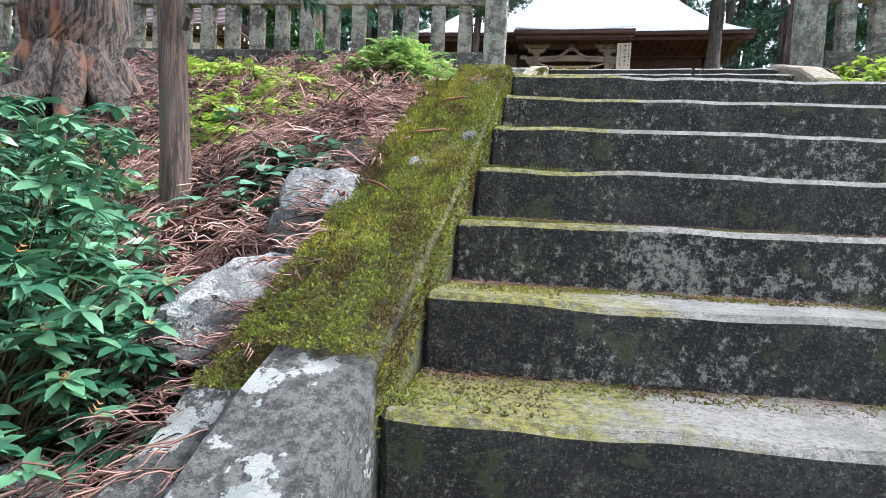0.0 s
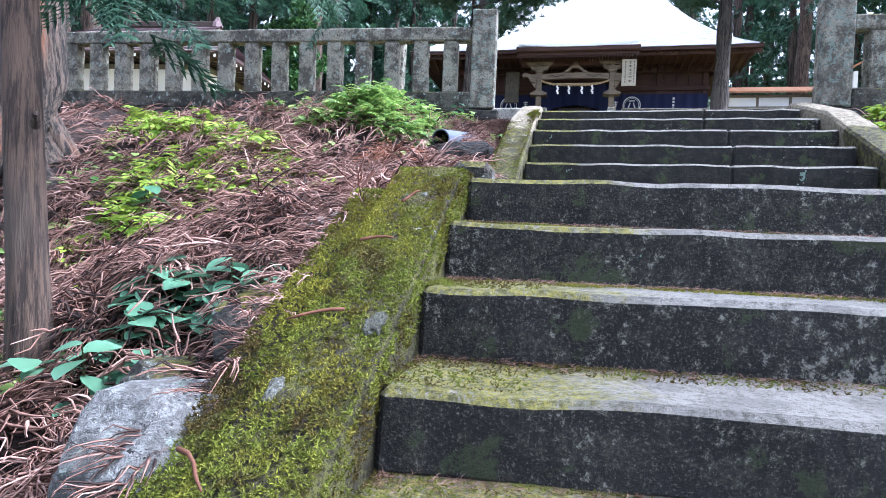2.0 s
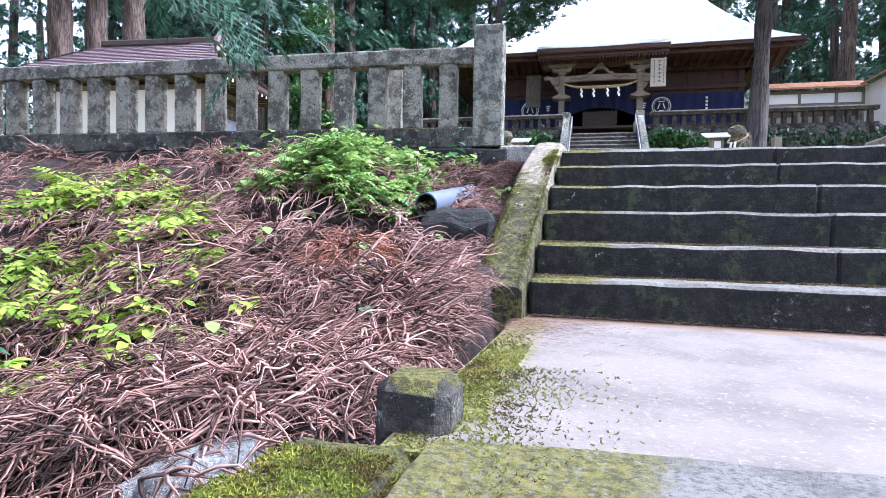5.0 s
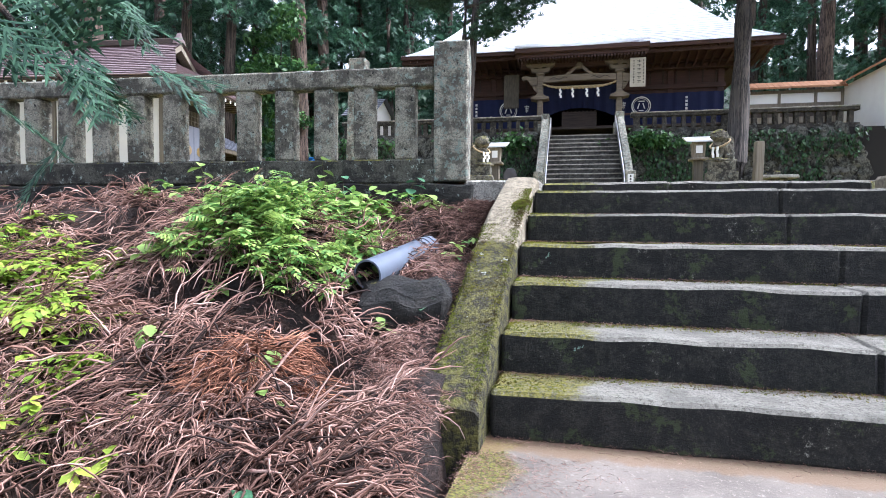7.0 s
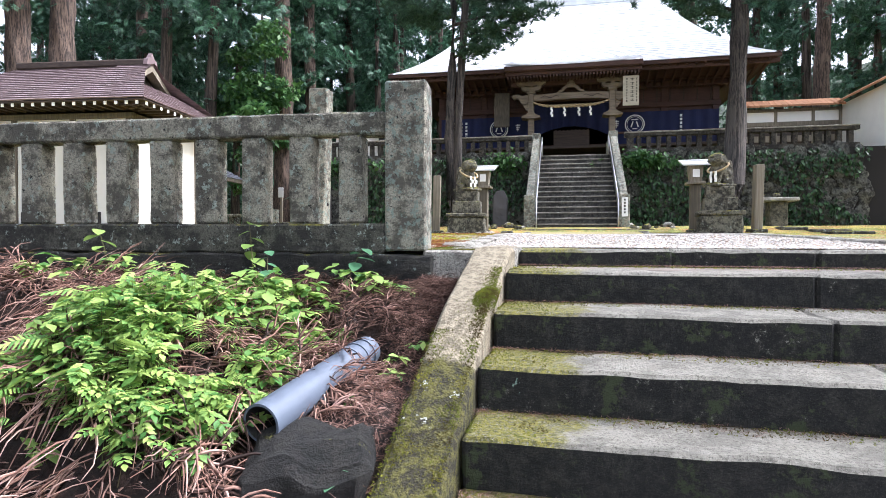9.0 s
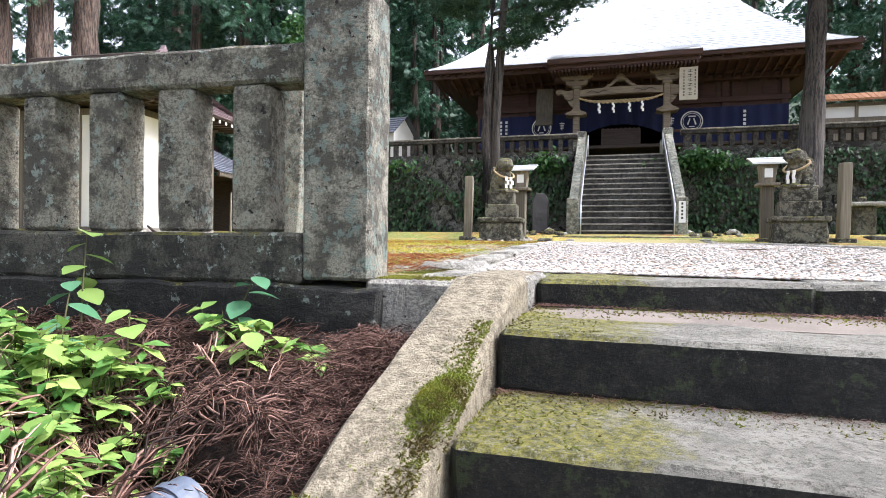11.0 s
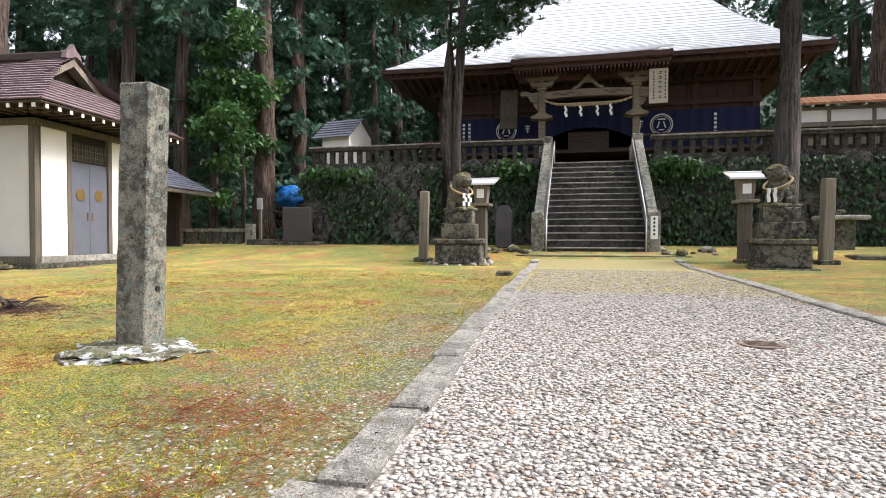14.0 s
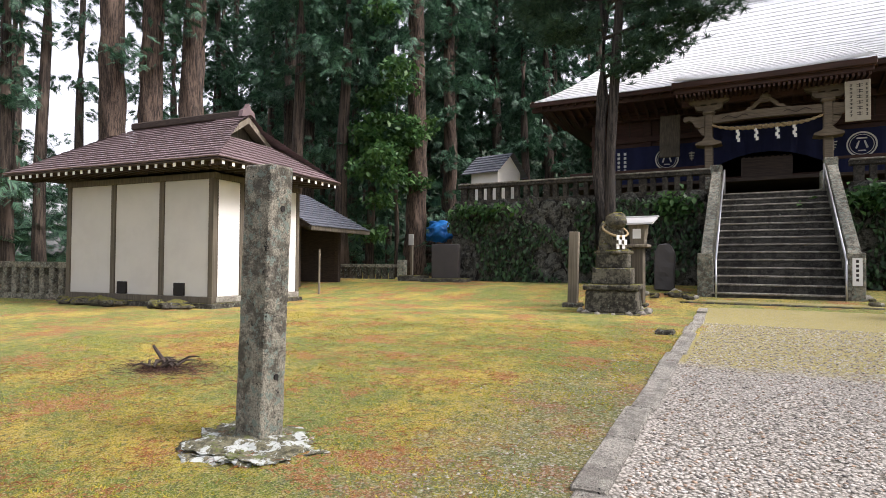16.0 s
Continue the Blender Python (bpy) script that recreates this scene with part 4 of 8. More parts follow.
for x in (-1.66, 1.68):
    s = -1 if x < 0 else 1
    hpart("porch_post", [((x - 0.13, 20.88, 4.05), (x + 0.13, 21.12, 6.2))], M_CARVE, "weathered pale timber post", 0.03)
    hpart("post_base", [((x - 0.22, 20.78, TOP_Z), (x + 0.22, 21.22, 4.06))], M_POST, "stone post base", 0.04)
    bm = bmesh.new()
    prism(bm, [(x - 0.40, 5.14), (x - 0.38, 5.20), (x - 0.2, 5.27), (x, 5.48), (x + 0.2, 5.27), (x + 0.38, 5.20), (x + 0.40, 5.14), (x + 0.2, 5.10), (x - 0.2, 5.10)], 20.70, 21.30, 1)
    part("bracket_cap", bm, M_CARVE, hall, "pale carved gable-shaped cap on the post")
    hpart("bearing_block", [((x - 0.19, 20.82, 6.17), (x + 0.19, 21.18, 6.30))], M_CARVE, "pale bearing block", 0.04)
    # two tiers of bracket arms that curl up to small blocks
    for z0, reach in ((6.30, 0.42), (6.52, 0.62)):
        bm = bmesh.new()
        low = [(x - reach, z0 + 0.10), (x - reach * 0.8, z0 + 0.02), (x - reach * 0.4, z0), (x + reach * 0.4, z0), (x + reach * 0.8, z0 + 0.02), (x + reach, z0 + 0.10)]
        prism(bm, low + [(x + reach, z0 + 0.17), (x - reach, z0 + 0.17)], 20.86, 21.14, 1)
        part("bracket_arm", bm, M_CARVE, hall, "pale carved bracket arm")
        for k2 in (-1, 0, 1):
            cx = x + k2 * (reach - 0.07)
            bm = bmesh.new()
            prism(bm, [(cx - 0.07, z0 + 0.17), (cx + 0.07, z0 + 0.17), (cx + 0.095, z0 + 0.22), (cx - 0.095, z0 + 0.22)], 20.84, 21.16, 1)
            part("bracket_block", bm, M_CARVE, hall)
    # nosing carved as a curling trunk
    bm = bmesh.new()
    out = [(0.13, 5.78), (0.30, 5.74), (0.44, 5.82), (0.50, 5.96), (0.60, 6.02), (0.72, 5.98), (0.80, 6.06), (0.76, 6.16), (0.60, 6.18), (0.44, 6.12), (0.32, 6.10), (0.13, 6.14)]
    prism(bm, [(x + s * u, v) for u, v in out], 20.88, 21.12, 1)
    part("beam_nosing", bm, M_CARVE, hall, "pale beam end carved as a curl")
    bm = bmesh.new()
    prism(bm, [(x + s * 0.13, 5.46), (x + s * 0.22, 5.52), (x + s * 0.34, 5.70), (x + s * 0.13, 5.76)], 20.90, 21.10, 1)
    part("leaf_bracket", bm, M_CARVE, hall)
# tie beam, slightly arched, with scroll cuts
bm = bmesh.new()
arc = [(-1.53 + 3.06 * i / 12, 5.86 + 0.05 * math.sin(math.pi * i / 12)) for i in range(13)]
prism(bm, arc + [(x, z + 0.26) for x, z in reversed(arc)], 20.9, 21.1, 1)
part("rainbow_beam", bm, M_CARVE, hall, "pale arched tie beam with carved scrolls")
for s in (-1, 1):
    bm = bmesh.new()
    wave = [(s * (0.5 + 0.085 * i), 6.0 + 0.045 * math.sin(i * 1.15)) for i in range(10)]
    prism(bm, wave + [(x, z + 0.03) for x, z in reversed(wave)], 20.885, 20.902, 1)
    part("beam_carving", bm, M_DARKWOOD, hall, "dark carved scroll line")
bm = bmesh.new()
leg = [(0.66, 6.17), (0.56, 6.20), (0.50, 6.27), (0.38, 6.30), (0.30, 6.42), (0.18, 6.50), (0.15, 6.60), (0.09, 6.62), (0.08, 6.70)]
prism(bm, leg + [(-x, z) for x, z in reversed(leg)] + [(-0.42, 6.18), (-0.28, 6.26), (-0.14, 6.40), (0.14, 6.40), (0.28, 6.26), (0.42, 6.18)], 20.92, 21.08, 1)
part("frog_leg_strut", bm, M_CARVE, hall, "pale frog-leg strut with a knob")
hpart("strut_crest", [((-0.09, 20.9, 6.44), (0.09, 20.92, 6.58))], M_CARVE, "carved crest", 0.008)

# straw rope with paper streamers
rope = thing("straw_rope", "twisted straw rope with white paper streamers under the beam", "rope")
bm = bmesh.new()
for k2 in (0.0, math.pi):
    last = None
    for i in range(61):
        u = i / 60
        x = -1.55 + 3.1 * u
        z = 5.78 - 0.20 * (1 - (2 * u - 1) ** 4)
        th = u * 60 + k2
        r = 0.022 + 0.022 * math.sin(math.pi * u)
        p = (x, 20.8 + r * math.cos(th), z + r * math.sin(th))
        if last:
            cyl(bm, last, p, r, n=6, caps=False)
        last = p
part("strand", bm, M_ROPE, rope, smooth=True)
for u in (0.24, 0.41, 0.60, 0.75):
    x = -1.55 + 3.1 * u
    z = 5.56
    bm = bmesh.new()
    for k2, (dx, dz) in enumerate(((0, 0), (0.035, -0.10), (0.0, -0.20), (0.04, -0.29))):
        box(bm, (x + dx - 0.04, 20.78 + 0.01 * k2, z + dz - 0.12), (x + dx + 0.04, 20.788 + 0.01 * k2, z + dz))
    part("paper_streamer", bm, M_PAPER, rope, "white folded paper streamer")

# dark curtain drawn across the entrance, its lower half parted
c = thing("curtain", "plain navy cloth hung across the hall's dark entrance", "curtain")
bm = bmesh.new()
for i in range(48):
    xa, xb = -1.8 + 3.7 * i / 48, -1.8 + 3.7 * (i + 1) / 48
    ya, yb = 23.6 + 0.03 * math.sin(i * 0.9), 23.6 + 0.03 * math.sin(i * 0.9 + 0.9)
    la, lb = [5.25 - 0.55 * abs((x - 0.05) / 1.85) ** 2 for x in (xa, xb)]
    bm.faces.new([bm.verts.new(p) for p in ((xa, ya, la), (xb, yb, lb), (xb, yb, 6.3), (xa, ya, 6.3))])
bmesh.ops.remove_doubles(bm, verts=bm.verts[:], dist=0.001)
bmesh.ops.solidify(bm, geom=bm.faces[:], thickness=0.006)
part("cloth", bm, M_NAVY, c)

# curtains and boards
for a, b, cx in ((-6.2, -1.95, -3.35), (2.05, 6.5, 2.9)):
    c = thing("curtain", "navy cloth curtain with a round white crest", "curtain")
    bm = bmesh.new()
    nx = 60
    for i in range(nx):
        xa, xb = a + (b - a) * i / nx, a + (b - a) * (i + 1) / nx
        ya, yb = 23.85 + 0.03 * math.sin(i * 0.9), 23.85 + 0.03 * math.sin((i + 1) * 0.9)
        bm.faces.new([bm.verts.new(p) for p in ((xa, ya, FLOOR + 0.1), (xb, yb, FLOOR + 0.1), (xb, yb, 5.85), (xa, ya, 5.85))])
    bmesh.ops.remove_doubles(bm, verts=bm.verts[:], dist=0.001)
    bmesh.ops.solidify(bm, geom=bm.faces[:], thickness=0.006)
    part("cloth", bm, M_NAVY, c)
    for r0, r1 in ((0.39, 0.44), (0.33, 0.35)):
        bm = bmesh.new()
        for i in range(40):
            t0, t1 = 2 * math.pi * i / 40, 2 * math.pi * (i + 1) / 40
            pr = [(cx + r * math.cos(t), 5.28 + r * math.sin(t)) for r, t in ((max(r0, 0.001), t0), (r1, t0), (r1, t1), (max(r0, 0.001), t1))]
            prism(bm, pr, 23.79, 23.81, 1)
        bmesh.ops.remove_doubles(bm, verts=bm.verts[:], dist=0.002)
        part("crest_ring", bm, M_WHITE, c, "round white crest")
    for w in ([(-0.05, 0.12), (-0.10, 0.13), (-0.19, -0.12), (-0.13, -0.14)], [(0.05, 0.12), (0.10, 0.13), (0.19, -0.12), (0.13, -0.14)], [(-0.16, 0.19), (-0.14, 0.24), (0.14, 0.24), (0.16, 0.19)], [(-0.12, -0.23), (0.12, -0.23), (0.09, -0.19), (-0.09, -0.19)]):
        bm = bmesh.new()
        prism(bm, [(cx + u, 5.28 + v) for u, v in w], 23.79, 23.81, 1)
        part("crest_mark", bm, M_WHITE, c, "white crest mark")
    for x in ((-2.45,) if a < 0 else (2.1,)):
        bm = bmesh.new()
        for k2 in range(3):
            box(bm, (x - 0.11 + 0.02 * k2, 23.79, 5.42 - 0.1 * k2), (x + 0.11 - 0.02 * k2, 23.81, 5.46 - 0.1 * k2))
        box(bm, (x - 0.015, 23.79, 5.15), (x + 0.015, 23.81, 5.5))
        part("writing", bm, M_WHITE, c)
    for x in ((-5.5, -5.2, -4.95) if a < 0 else (4.9,)):
        for k2 in range(5):
            bm = bmesh.new()
            box(bm, (x - 0.05, 23.79, 5.55 - 0.17 * k2), (x + 0.05, 23.81, 5.66 - 0.17 * k2))
            part("writing", bm, M_WHITE, c)
b = thing("name_board", "pale wooden board with a column of writing", "sign", at=pose(2.36, 20.45, 6.0))
bm = bmesh.new()
box(bm, (-0.31, -0.03, -0.6), (0.31, 0.03, 0.6), 0.01)
part("board", bm, M_BOARD, b)
for cx, w, cnt in ((0.05, 0.15, 6), (-0.16, 0.07, 9), (0.22, 0.06, 8)):
    for i in range(cnt):
        z = 0.5 - i * 1.0 / cnt
        bm = bmesh.new()
        box(bm, (cx - w / 2, -0.036, z - 0.55 / cnt), (cx + w / 2, -0.031, z - 0.47 / cnt))
        box(bm, (cx - w / 2, -0.036, z - 0.2 / cnt), (cx + w / 2, -0.031, z - 0.1 / cnt))
        box(bm, (cx - 0.012, -0.037, z - 0.65 / cnt), (cx + 0.012, -0.0315, z))
        part("writing", bm, M_INK, b)
b = thing("dark_board", "dark weathered board hung beside the porch", "sign", at=pose(-3.05, 22.3, 5.85, -8))
bm = bmesh.new()
box(bm, (-0.35, -0.05, -0.8), (0.35, 0.05, 0.8), 0.02)
part("board", bm, M_KURAWOOD, b)

# ---- side building and plaster wall beyond the hall ----
side = thing("plaster_wall_building", "white plaster corridor wall with a clay-tiled coping", "building")
bm = bmesh.new()
box(bm, (6.9, 22.4, 4.05), (10.8, 22.6, 4.3))
box(bm, (6.9, 22.4, 5.3), (10.8, 22.6, 5.42))
box(bm, (6.9, 22.4, 4.72), (10.8, 22.6, 4.88))
for x in (6.9, 8.3, 9.7, 10.7):
    box(bm, (x, 22.38, TOP_Z), (x + 0.1, 22.61, 5.42))
part("frame", bm, M_GREYWOOD, side)
bm = bmesh.new()
box(bm, (6.95, 22.45, 4.88), (10.8, 22.55, 5.3))
box(bm, (10.8, 19.0, 3.2), (10.95, 22.4, 5.5))
part("plaster", bm, M_PLASTER_W, side)
bm = bmesh.new()
box(bm, (6.95, 22.46, TOP_Z), (10.8, 22.54, 4.72))
part("lower_boarding", bm, M_DARKWOOD, side)
bm = bmesh.new()
for i in range(19):
    x = 6.8 + i * 0.21
    prism(bm, [(22.0, 5.42), (22.0, 5.50), (22.6, 5.82), (22.6, 5.74)], x, x + 0.19, 0)
for i in range(17):
    y = 18.9 + i * 0.21
    prism(bm, [(10.5, 5.50), (10.5, 5.58), (11.1, 5.92), (11.1, 5.84)], y, y + 0.19, 1)
part("coping_tiles", bm, M_CLAY, side)

for ob in bpy.data.objects:
    if ob not in before_shrine and ob.parent is None:
        ob.matrix_basis = SHRINE @ ob.matrix_basis

# ---- things in the courtyard ----
def local(bm_boxes, chamfer=0.01):
    bm = bmesh.new()
    for lo, hi in bm_boxes:
        box(bm, lo, hi, chamfer)
    return bm


# square stone post on a ring of flat stones
gp = thing("stone_post", "tall square granite post leaning slightly in the moss", "post", at=pose(-2.695, 2.83, -0.02, -0.5, 1.5, 5))
part("shaft", rough_block((-0.115, -0.105, -0.2), (0.115, 0.105, 1.80), 0.09, 0.005, 0.012, 21.0, 7.0), M_POST, gp)
# near-black discs stand for the shaded depth of the holes
for z in (1.52, 0.42):
    bm = bmesh.new()
    cyl(bm, (0.112, 0.01, z), (0.122, 0.01, z), 0.02, n=12)
    part("drill_hole", bm, M_VOID, gp)


def flat_stone(r, h, seed):
    bm = bmesh.new()
    bmesh.ops.create_icosphere(bm, subdivisions=3, radius=1.0)
    for v in bm.verts:
        v.co.z = max(-0.6, min(0.55, v.co.z))
        v.co = Vector((v.co.x * r * 1.3, v.co.y * r, v.co.z * h))
    roughen(bm, r * 0.28, 2.2 / r, seed)
    roughen(bm, r * 0.08, 8 / r, seed)
    return bm


def blob(r, seed, amount=0.3, squash=(1, 1, 1), sub=3):
    bm = bmesh.new()
    bmesh.ops.create_icosphere(bm, subdivisions=sub, radius=1.0)
    for v in bm.verts:
        d = v.co.normalized()
        v.co = d * (1 + amount * noise.noise(d * 1.6 + Vector((seed, 0, 0))) + amount * 0.35 * noise.noise(d * 4.5 + Vector((0, seed, 0))))
        v.co = Vector((v.co.x * r * squash[0], v.co.y * r * squash[1], v.co.z * r * squash[2]))
    return bm


bm = blob(0.46, 3.3, 0.6, (1.0, 0.74, 0.075), 5)
roughen(bm, 0.03, 9, 2)
roughen(bm, 0.012, 25, 2)
pad = tagged(link("post_pad", bm, M_PAD, True), "low mossy pad patched with white lichen round the post", "stone")
pad.matrix_basis = pose(-2.63, 2.72, -0.018)

# drain cover and small set stone
dc = thing("drain_cover", "rusty round iron cover sunk in the gravel", "drain cover", at=pose(1.42, 3.92, yard(0, 3.92) - 0.004))
bm = bmesh.new()
cyl(bm, (0, 0, -0.03), (0, 0, 0.012), 0.15, n=24)
part("lid", bm, M_IRON, dc)
for i in range(4):
    part("rib", local([((-0.10, -0.075 + 0.045 * i, 0.012), (0.10, -0.058 + 0.045 * i, 0.018))], 0), M_IRON, dc)
tagged(link("set_stone", rough_block((-1.36, 9.2, -0.05), (-1.08, 9.42, 0.17), 0.1, 0.02, 0.03, 6), M_DARKSTONE), "small dark stone block set beside the path", "stone")
tagged(link("flat_slab", rough_block((-0.66, 0.84, -0.2), (-0.38, 1.29, -0.04), 0.09, 0.02, 0.03, 9), M_KERB), "flat grey paving slab at the path's start", "stone")

# heap of cut branches on a patch of mulch
br = thing("branch_pile", "small heap of dead branches on the mulch", "branches", at=pose(-5.35, 3.88, 0.04))
for i in range(16):
    a = rnd.uniform(0, 6.28)
    l = rnd.uniform(0.18, 0.5)
    bm = bmesh.new()
    p = Vector((rnd.uniform(-0.25, 0.25), rnd.uniform(-0.15, 0.15), 0.02))
    q = p + Vector((math.cos(a) * l * 0.7, math.sin(a) * l * 0.5, rnd.uniform(0.0, 0.10)))
    mid = (p + q) / 2 + Vector((0, 0, 0.03))
    cyl(bm, p, mid, 0.014, 0.011, 6)
    cyl(bm, mid, q, 0.011, 0.004, 6)
    part("branch", bm, M_DARKWOOD, br)
bm = bmesh.new()
cyl(bm, (0.08, 0, 0.03), (-0.20, 0.04, 0.19), 0.026, 0.014, 8)
part("branch", bm, M_DARKWOOD, br)


# ---- guardian lions, lanterns, stakes and steles ----
def guardian(x, y, face):
    """A seated guardian beast on a stepped pedestal, a rope with paper hung round its neck."""
    z0 = yard(x, y) - 0.04
    g = thing("guardian_pedestal", "stepped mossy stone pedestal of a guardian lion", "pedestal", "guardian pedestals", at=pose(x, y, z0, 0, 0, face * 6) @ Matrix.Diagonal((1, 1, 1.14, 1)))
    part("footing", rough_block((-0.62, -0.62, -0.1), (0.62, 0.62, 0.05), 0.2, 0.02, 0.03, x), M_DARKSTONE, g)
    bm = rough_block((-0.53, -0.50, 0.05), (0.53, 0.50, 0.46), 0.14, 0.025, 0.03, x + 1)
    for v in bm.verts:
        k = 1.0 - 0.12 * (v.co.z - 0.05)
        v.co.x, v.co.y = v.co.x * k, v.co.y * k
    part("base_block", bm, M_PEDESTAL, g)
    part("slab", rough_block((-0.56, -0.52, 0.462), (0.56, 0.52, 0.56), 0.14, 0.015, 0.02, x + 2), M_PEDESTAL, g)
    part("middle_block", rough_block((-0.40, -0.36, 0.562), (0.40, 0.36, 0.86), 0.14, 0.01, 0.02, x + 3), M_PEDESTAL, g)
    part("top_block", rough_block((-0.33, -0.28, 0.862), (0.33, 0.28, 1.12), 0.14, 0.01, 0.02, x + 4), M_PEDESTAL, g)
    bm = bmesh.new()
    f = face

    def lump(c, r, sq, seed):
        b2 = blob(r, seed, 0.22, sq, 3)
        b2.transform(Matrix.Translation(c))
        me = bpy.data.meshes.new("lump")
        b2.to_mesh(me)
        b2.free()
        bm.from_mesh(me)
        bpy.data.meshes.remove(me)
    lump((-f * 0.13, 0, 0.24), 0.21, (1.0, 0.85, 1.1), 1)
    lump((f * 0.04, 0, 0.36), 0.19, (0.9, 0.85, 1.3), 2)
    lump((f * 0.12, -0.03, 0.60), 0.17, (1.15, 1.0, 0.95), 3)
    lump((f * 0.25, -0.03, 0.56), 0.09, (1.2, 1.0, 0.8), 4)
    lump((f * 0.23, -0.03, 0.655), 0.06, (1.4, 1.3, 0.6), 5)
    lump((-f * 0.28, 0, 0.42), 0.11, (0.8, 0.8, 1.8), 6)
    lump((-f * 0.02, 0, 0.60), 0.13, (0.9, 1.2, 1.1), 7)
    for s in (-1, 1):
        cyl(bm, (f * 0.17, s * 0.10, 0.0), (f * 0.10, s * 0.10, 0.36), 0.055, 0.07, 10)
        lump((f * 0.22, s * 0.10, 0.04), 0.06, (1.4, 0.9, 0.7), 8)
        lump((-f * 0.10, s * 0.15, 0.10), 0.11, (1.3, 0.7, 0.9), 9)
        lump((f * 0.02, s * 0.15, 0.66), 0.05, (0.7, 0.5, 1.1), 10)
    box(bm, (-0.31, -0.22, -0.02), (0.31, 0.22, 0.05), 0.02)
    lion = tagged(link("guardian_lion", bm, M_CARVED, True), "weathered stone guardian lion seated on its pedestal", "statue", "guardian lions")
    rm = lion.modifiers.new("merge", "REMESH")
    rm.mode, rm.voxel_size, rm.use_smooth_shade = "VOXEL", 0.016, True
    lion.matrix_basis = pose(x, y, z0 + 1.295, 0, 0, -35 * face) @ Matrix.Scale(1.14, 4)
    r = thing("straw_garland", "straw rope with white paper hung on the stone lion", "rope", "lion garlands", at=pose(x, y, z0 + 1.29, 0, 0, -35 * face) @ Matrix.Scale(1.14, 4))
    bm = bmesh.new()
    last = None
    for i in range(25):
        a = 2 * math.pi * i / 24
        p = (f * (0.07 + 0.16 * math.cos(a)), 0.26 * math.sin(a) - 0.02, 0.43 - 0.12 * math.cos(a))
        if last:
            cyl(bm, last, p, 0.022, n=6, caps=False)
        last = p
    part("rope", bm, M_ROPE, r, smooth=True)
    for k2 in range(2):
        bm = bmesh.new()
        for j in range(3):
            box(bm, (f * 0.26 + 0.02 * (j % 2), -0.16 + 0.13 * k2 + 0.03 * (j % 2), 0.24 - 0.08 * j), (f * 0.26 + 0.012 + 0.02 * (j % 2), -0.10 + 0.13 * k2 + 0.03 * (j % 2), 0.33 - 0.08 * j))
        part("paper_streamer", bm, M_PAPER, r)
    return g


guardian(-2.78, 12.55, 1)
guardian(3.92, 12.75, -1)


def lantern(x, y, turn):
    z0 = yard(x, y)
    l = thing("wooden_lantern", "grey timber lantern post with a pale tin roof", "lantern", "timber lanterns", at=pose(x, y, z0 - 0.05, 0, 0, turn))
    part("post", local([((-0.13, -0.13, 0), (0.13, 0.13, 1.38))], 0.015), M_KURAWOOD, l)
    part("foot", rough_block((-0.2, -0.2, -0.1), (0.2, 0.2, 0.12), 0.1, 0.012, 0.02, x), M_DARKSTONE, l)
    part("shelf", local([((-0.24, -0.24, 1.382), (0.24, 0.24, 1.45))], 0.01), M_GREYWOOD, l)
    bm = local([((-0.19, -0.19, 1.452), (0.19, 0.19, 1.90))], 0.01)
    for v in bm.verts:
        k = 0.78 + 0.5 * (v.co.z - 1.452)
        v.co.x, v.co.y = v.co.x * k, v.co.y * k
    part("box", bm, M_GREYWOOD, l)
    for a in (-1, 1):
        part("window", local([((-0.09, a * 0.182 - 0.004, 1.58), (0.09, a * 0.182 + 0.004, 1.8))], 0.0), M_PAPER, l)
    bm = bmesh.new()
    prism(bm, [(-0.32, 1.89), (0.32, 2.06), (0.32, 2.10), (-0.32, 1.93)], -0.37, 0.37, 0)
    box(bm, (-0.40, 0.27, 2.085), (0.40, 0.35, 2.125), 0.01)
    part("roof", bm, M_TIN, l, "pale sloping tin roof")


lantern(-2.5, 13.7, 0)
lantern(3.5, 13.75, 0)
for x, y, top, nm in ((-3.86, 13.15, 1.88, "grey"), (5.05, 13.6, 2.02, "grey")):
    s = thing("timber_stake", "weathered square timber stake on a stone foot", "post", "timber stakes", at=pose(x, y, yard(x, y), 0, 1.2, 8))
    part("shaft", rough_block((-0.11, -0.11, 0.0), (0.11, 0.11, top - yard(x, y)), 0.3, 0.006, 0.015, x), M_GREYWOOD, s)
    part("foot", rough_block((-0.22, -0.2, -0.1), (0.22, 0.2, 0.09), 0.1, 0.015, 0.02, x + 1), M_DARKSTONE, s)
bm = rough_block((-0.26, -0.09, 0), (0.26, 0.09, 1.28), 0.13, 0.02, 0.03, 31)
for v in bm.verts:
    if v.co.z > 1.05:
        v.co.x *= 1 - (v.co.z - 1.05) * 2.2
st = tagged(link("stone_stele", bm, M_SLATE), "dark standing stone with a pointed top", "stele")
st.matrix_basis = pose(-2.42, 16.7, 0.42, 0, 0, 5)
st2 = thing("stone_stele", "broad dark polished stele on a low plinth", "stele", at=pose(-10.1, 18.0, 0.45, 0, 0, 8))
part("plinth", rough_block((-0.85, -0.4, -0.1), (0.85, 0.4, 0.12), 0.2, 0.015, 0.03, 5), M_DARKSTONE, st2)
part("slab", rough_block((-0.52, -0.12, 0.122), (0.52, 0.12, 1.35), 0.2, 0.006, 0.02, 6), M_SLATE, st2)
part("plinth", rough_block((-1.9, -0.1, -0.1), (-0.9, 0.6, 0.2), 0.2, 0.03, 0.03, 8), M_DARKSTONE, st2)
sl = thing("stone_lantern", "small squat stone shrine with a flat roof", "lantern", at=pose(6.6, 17.2, 0.5))
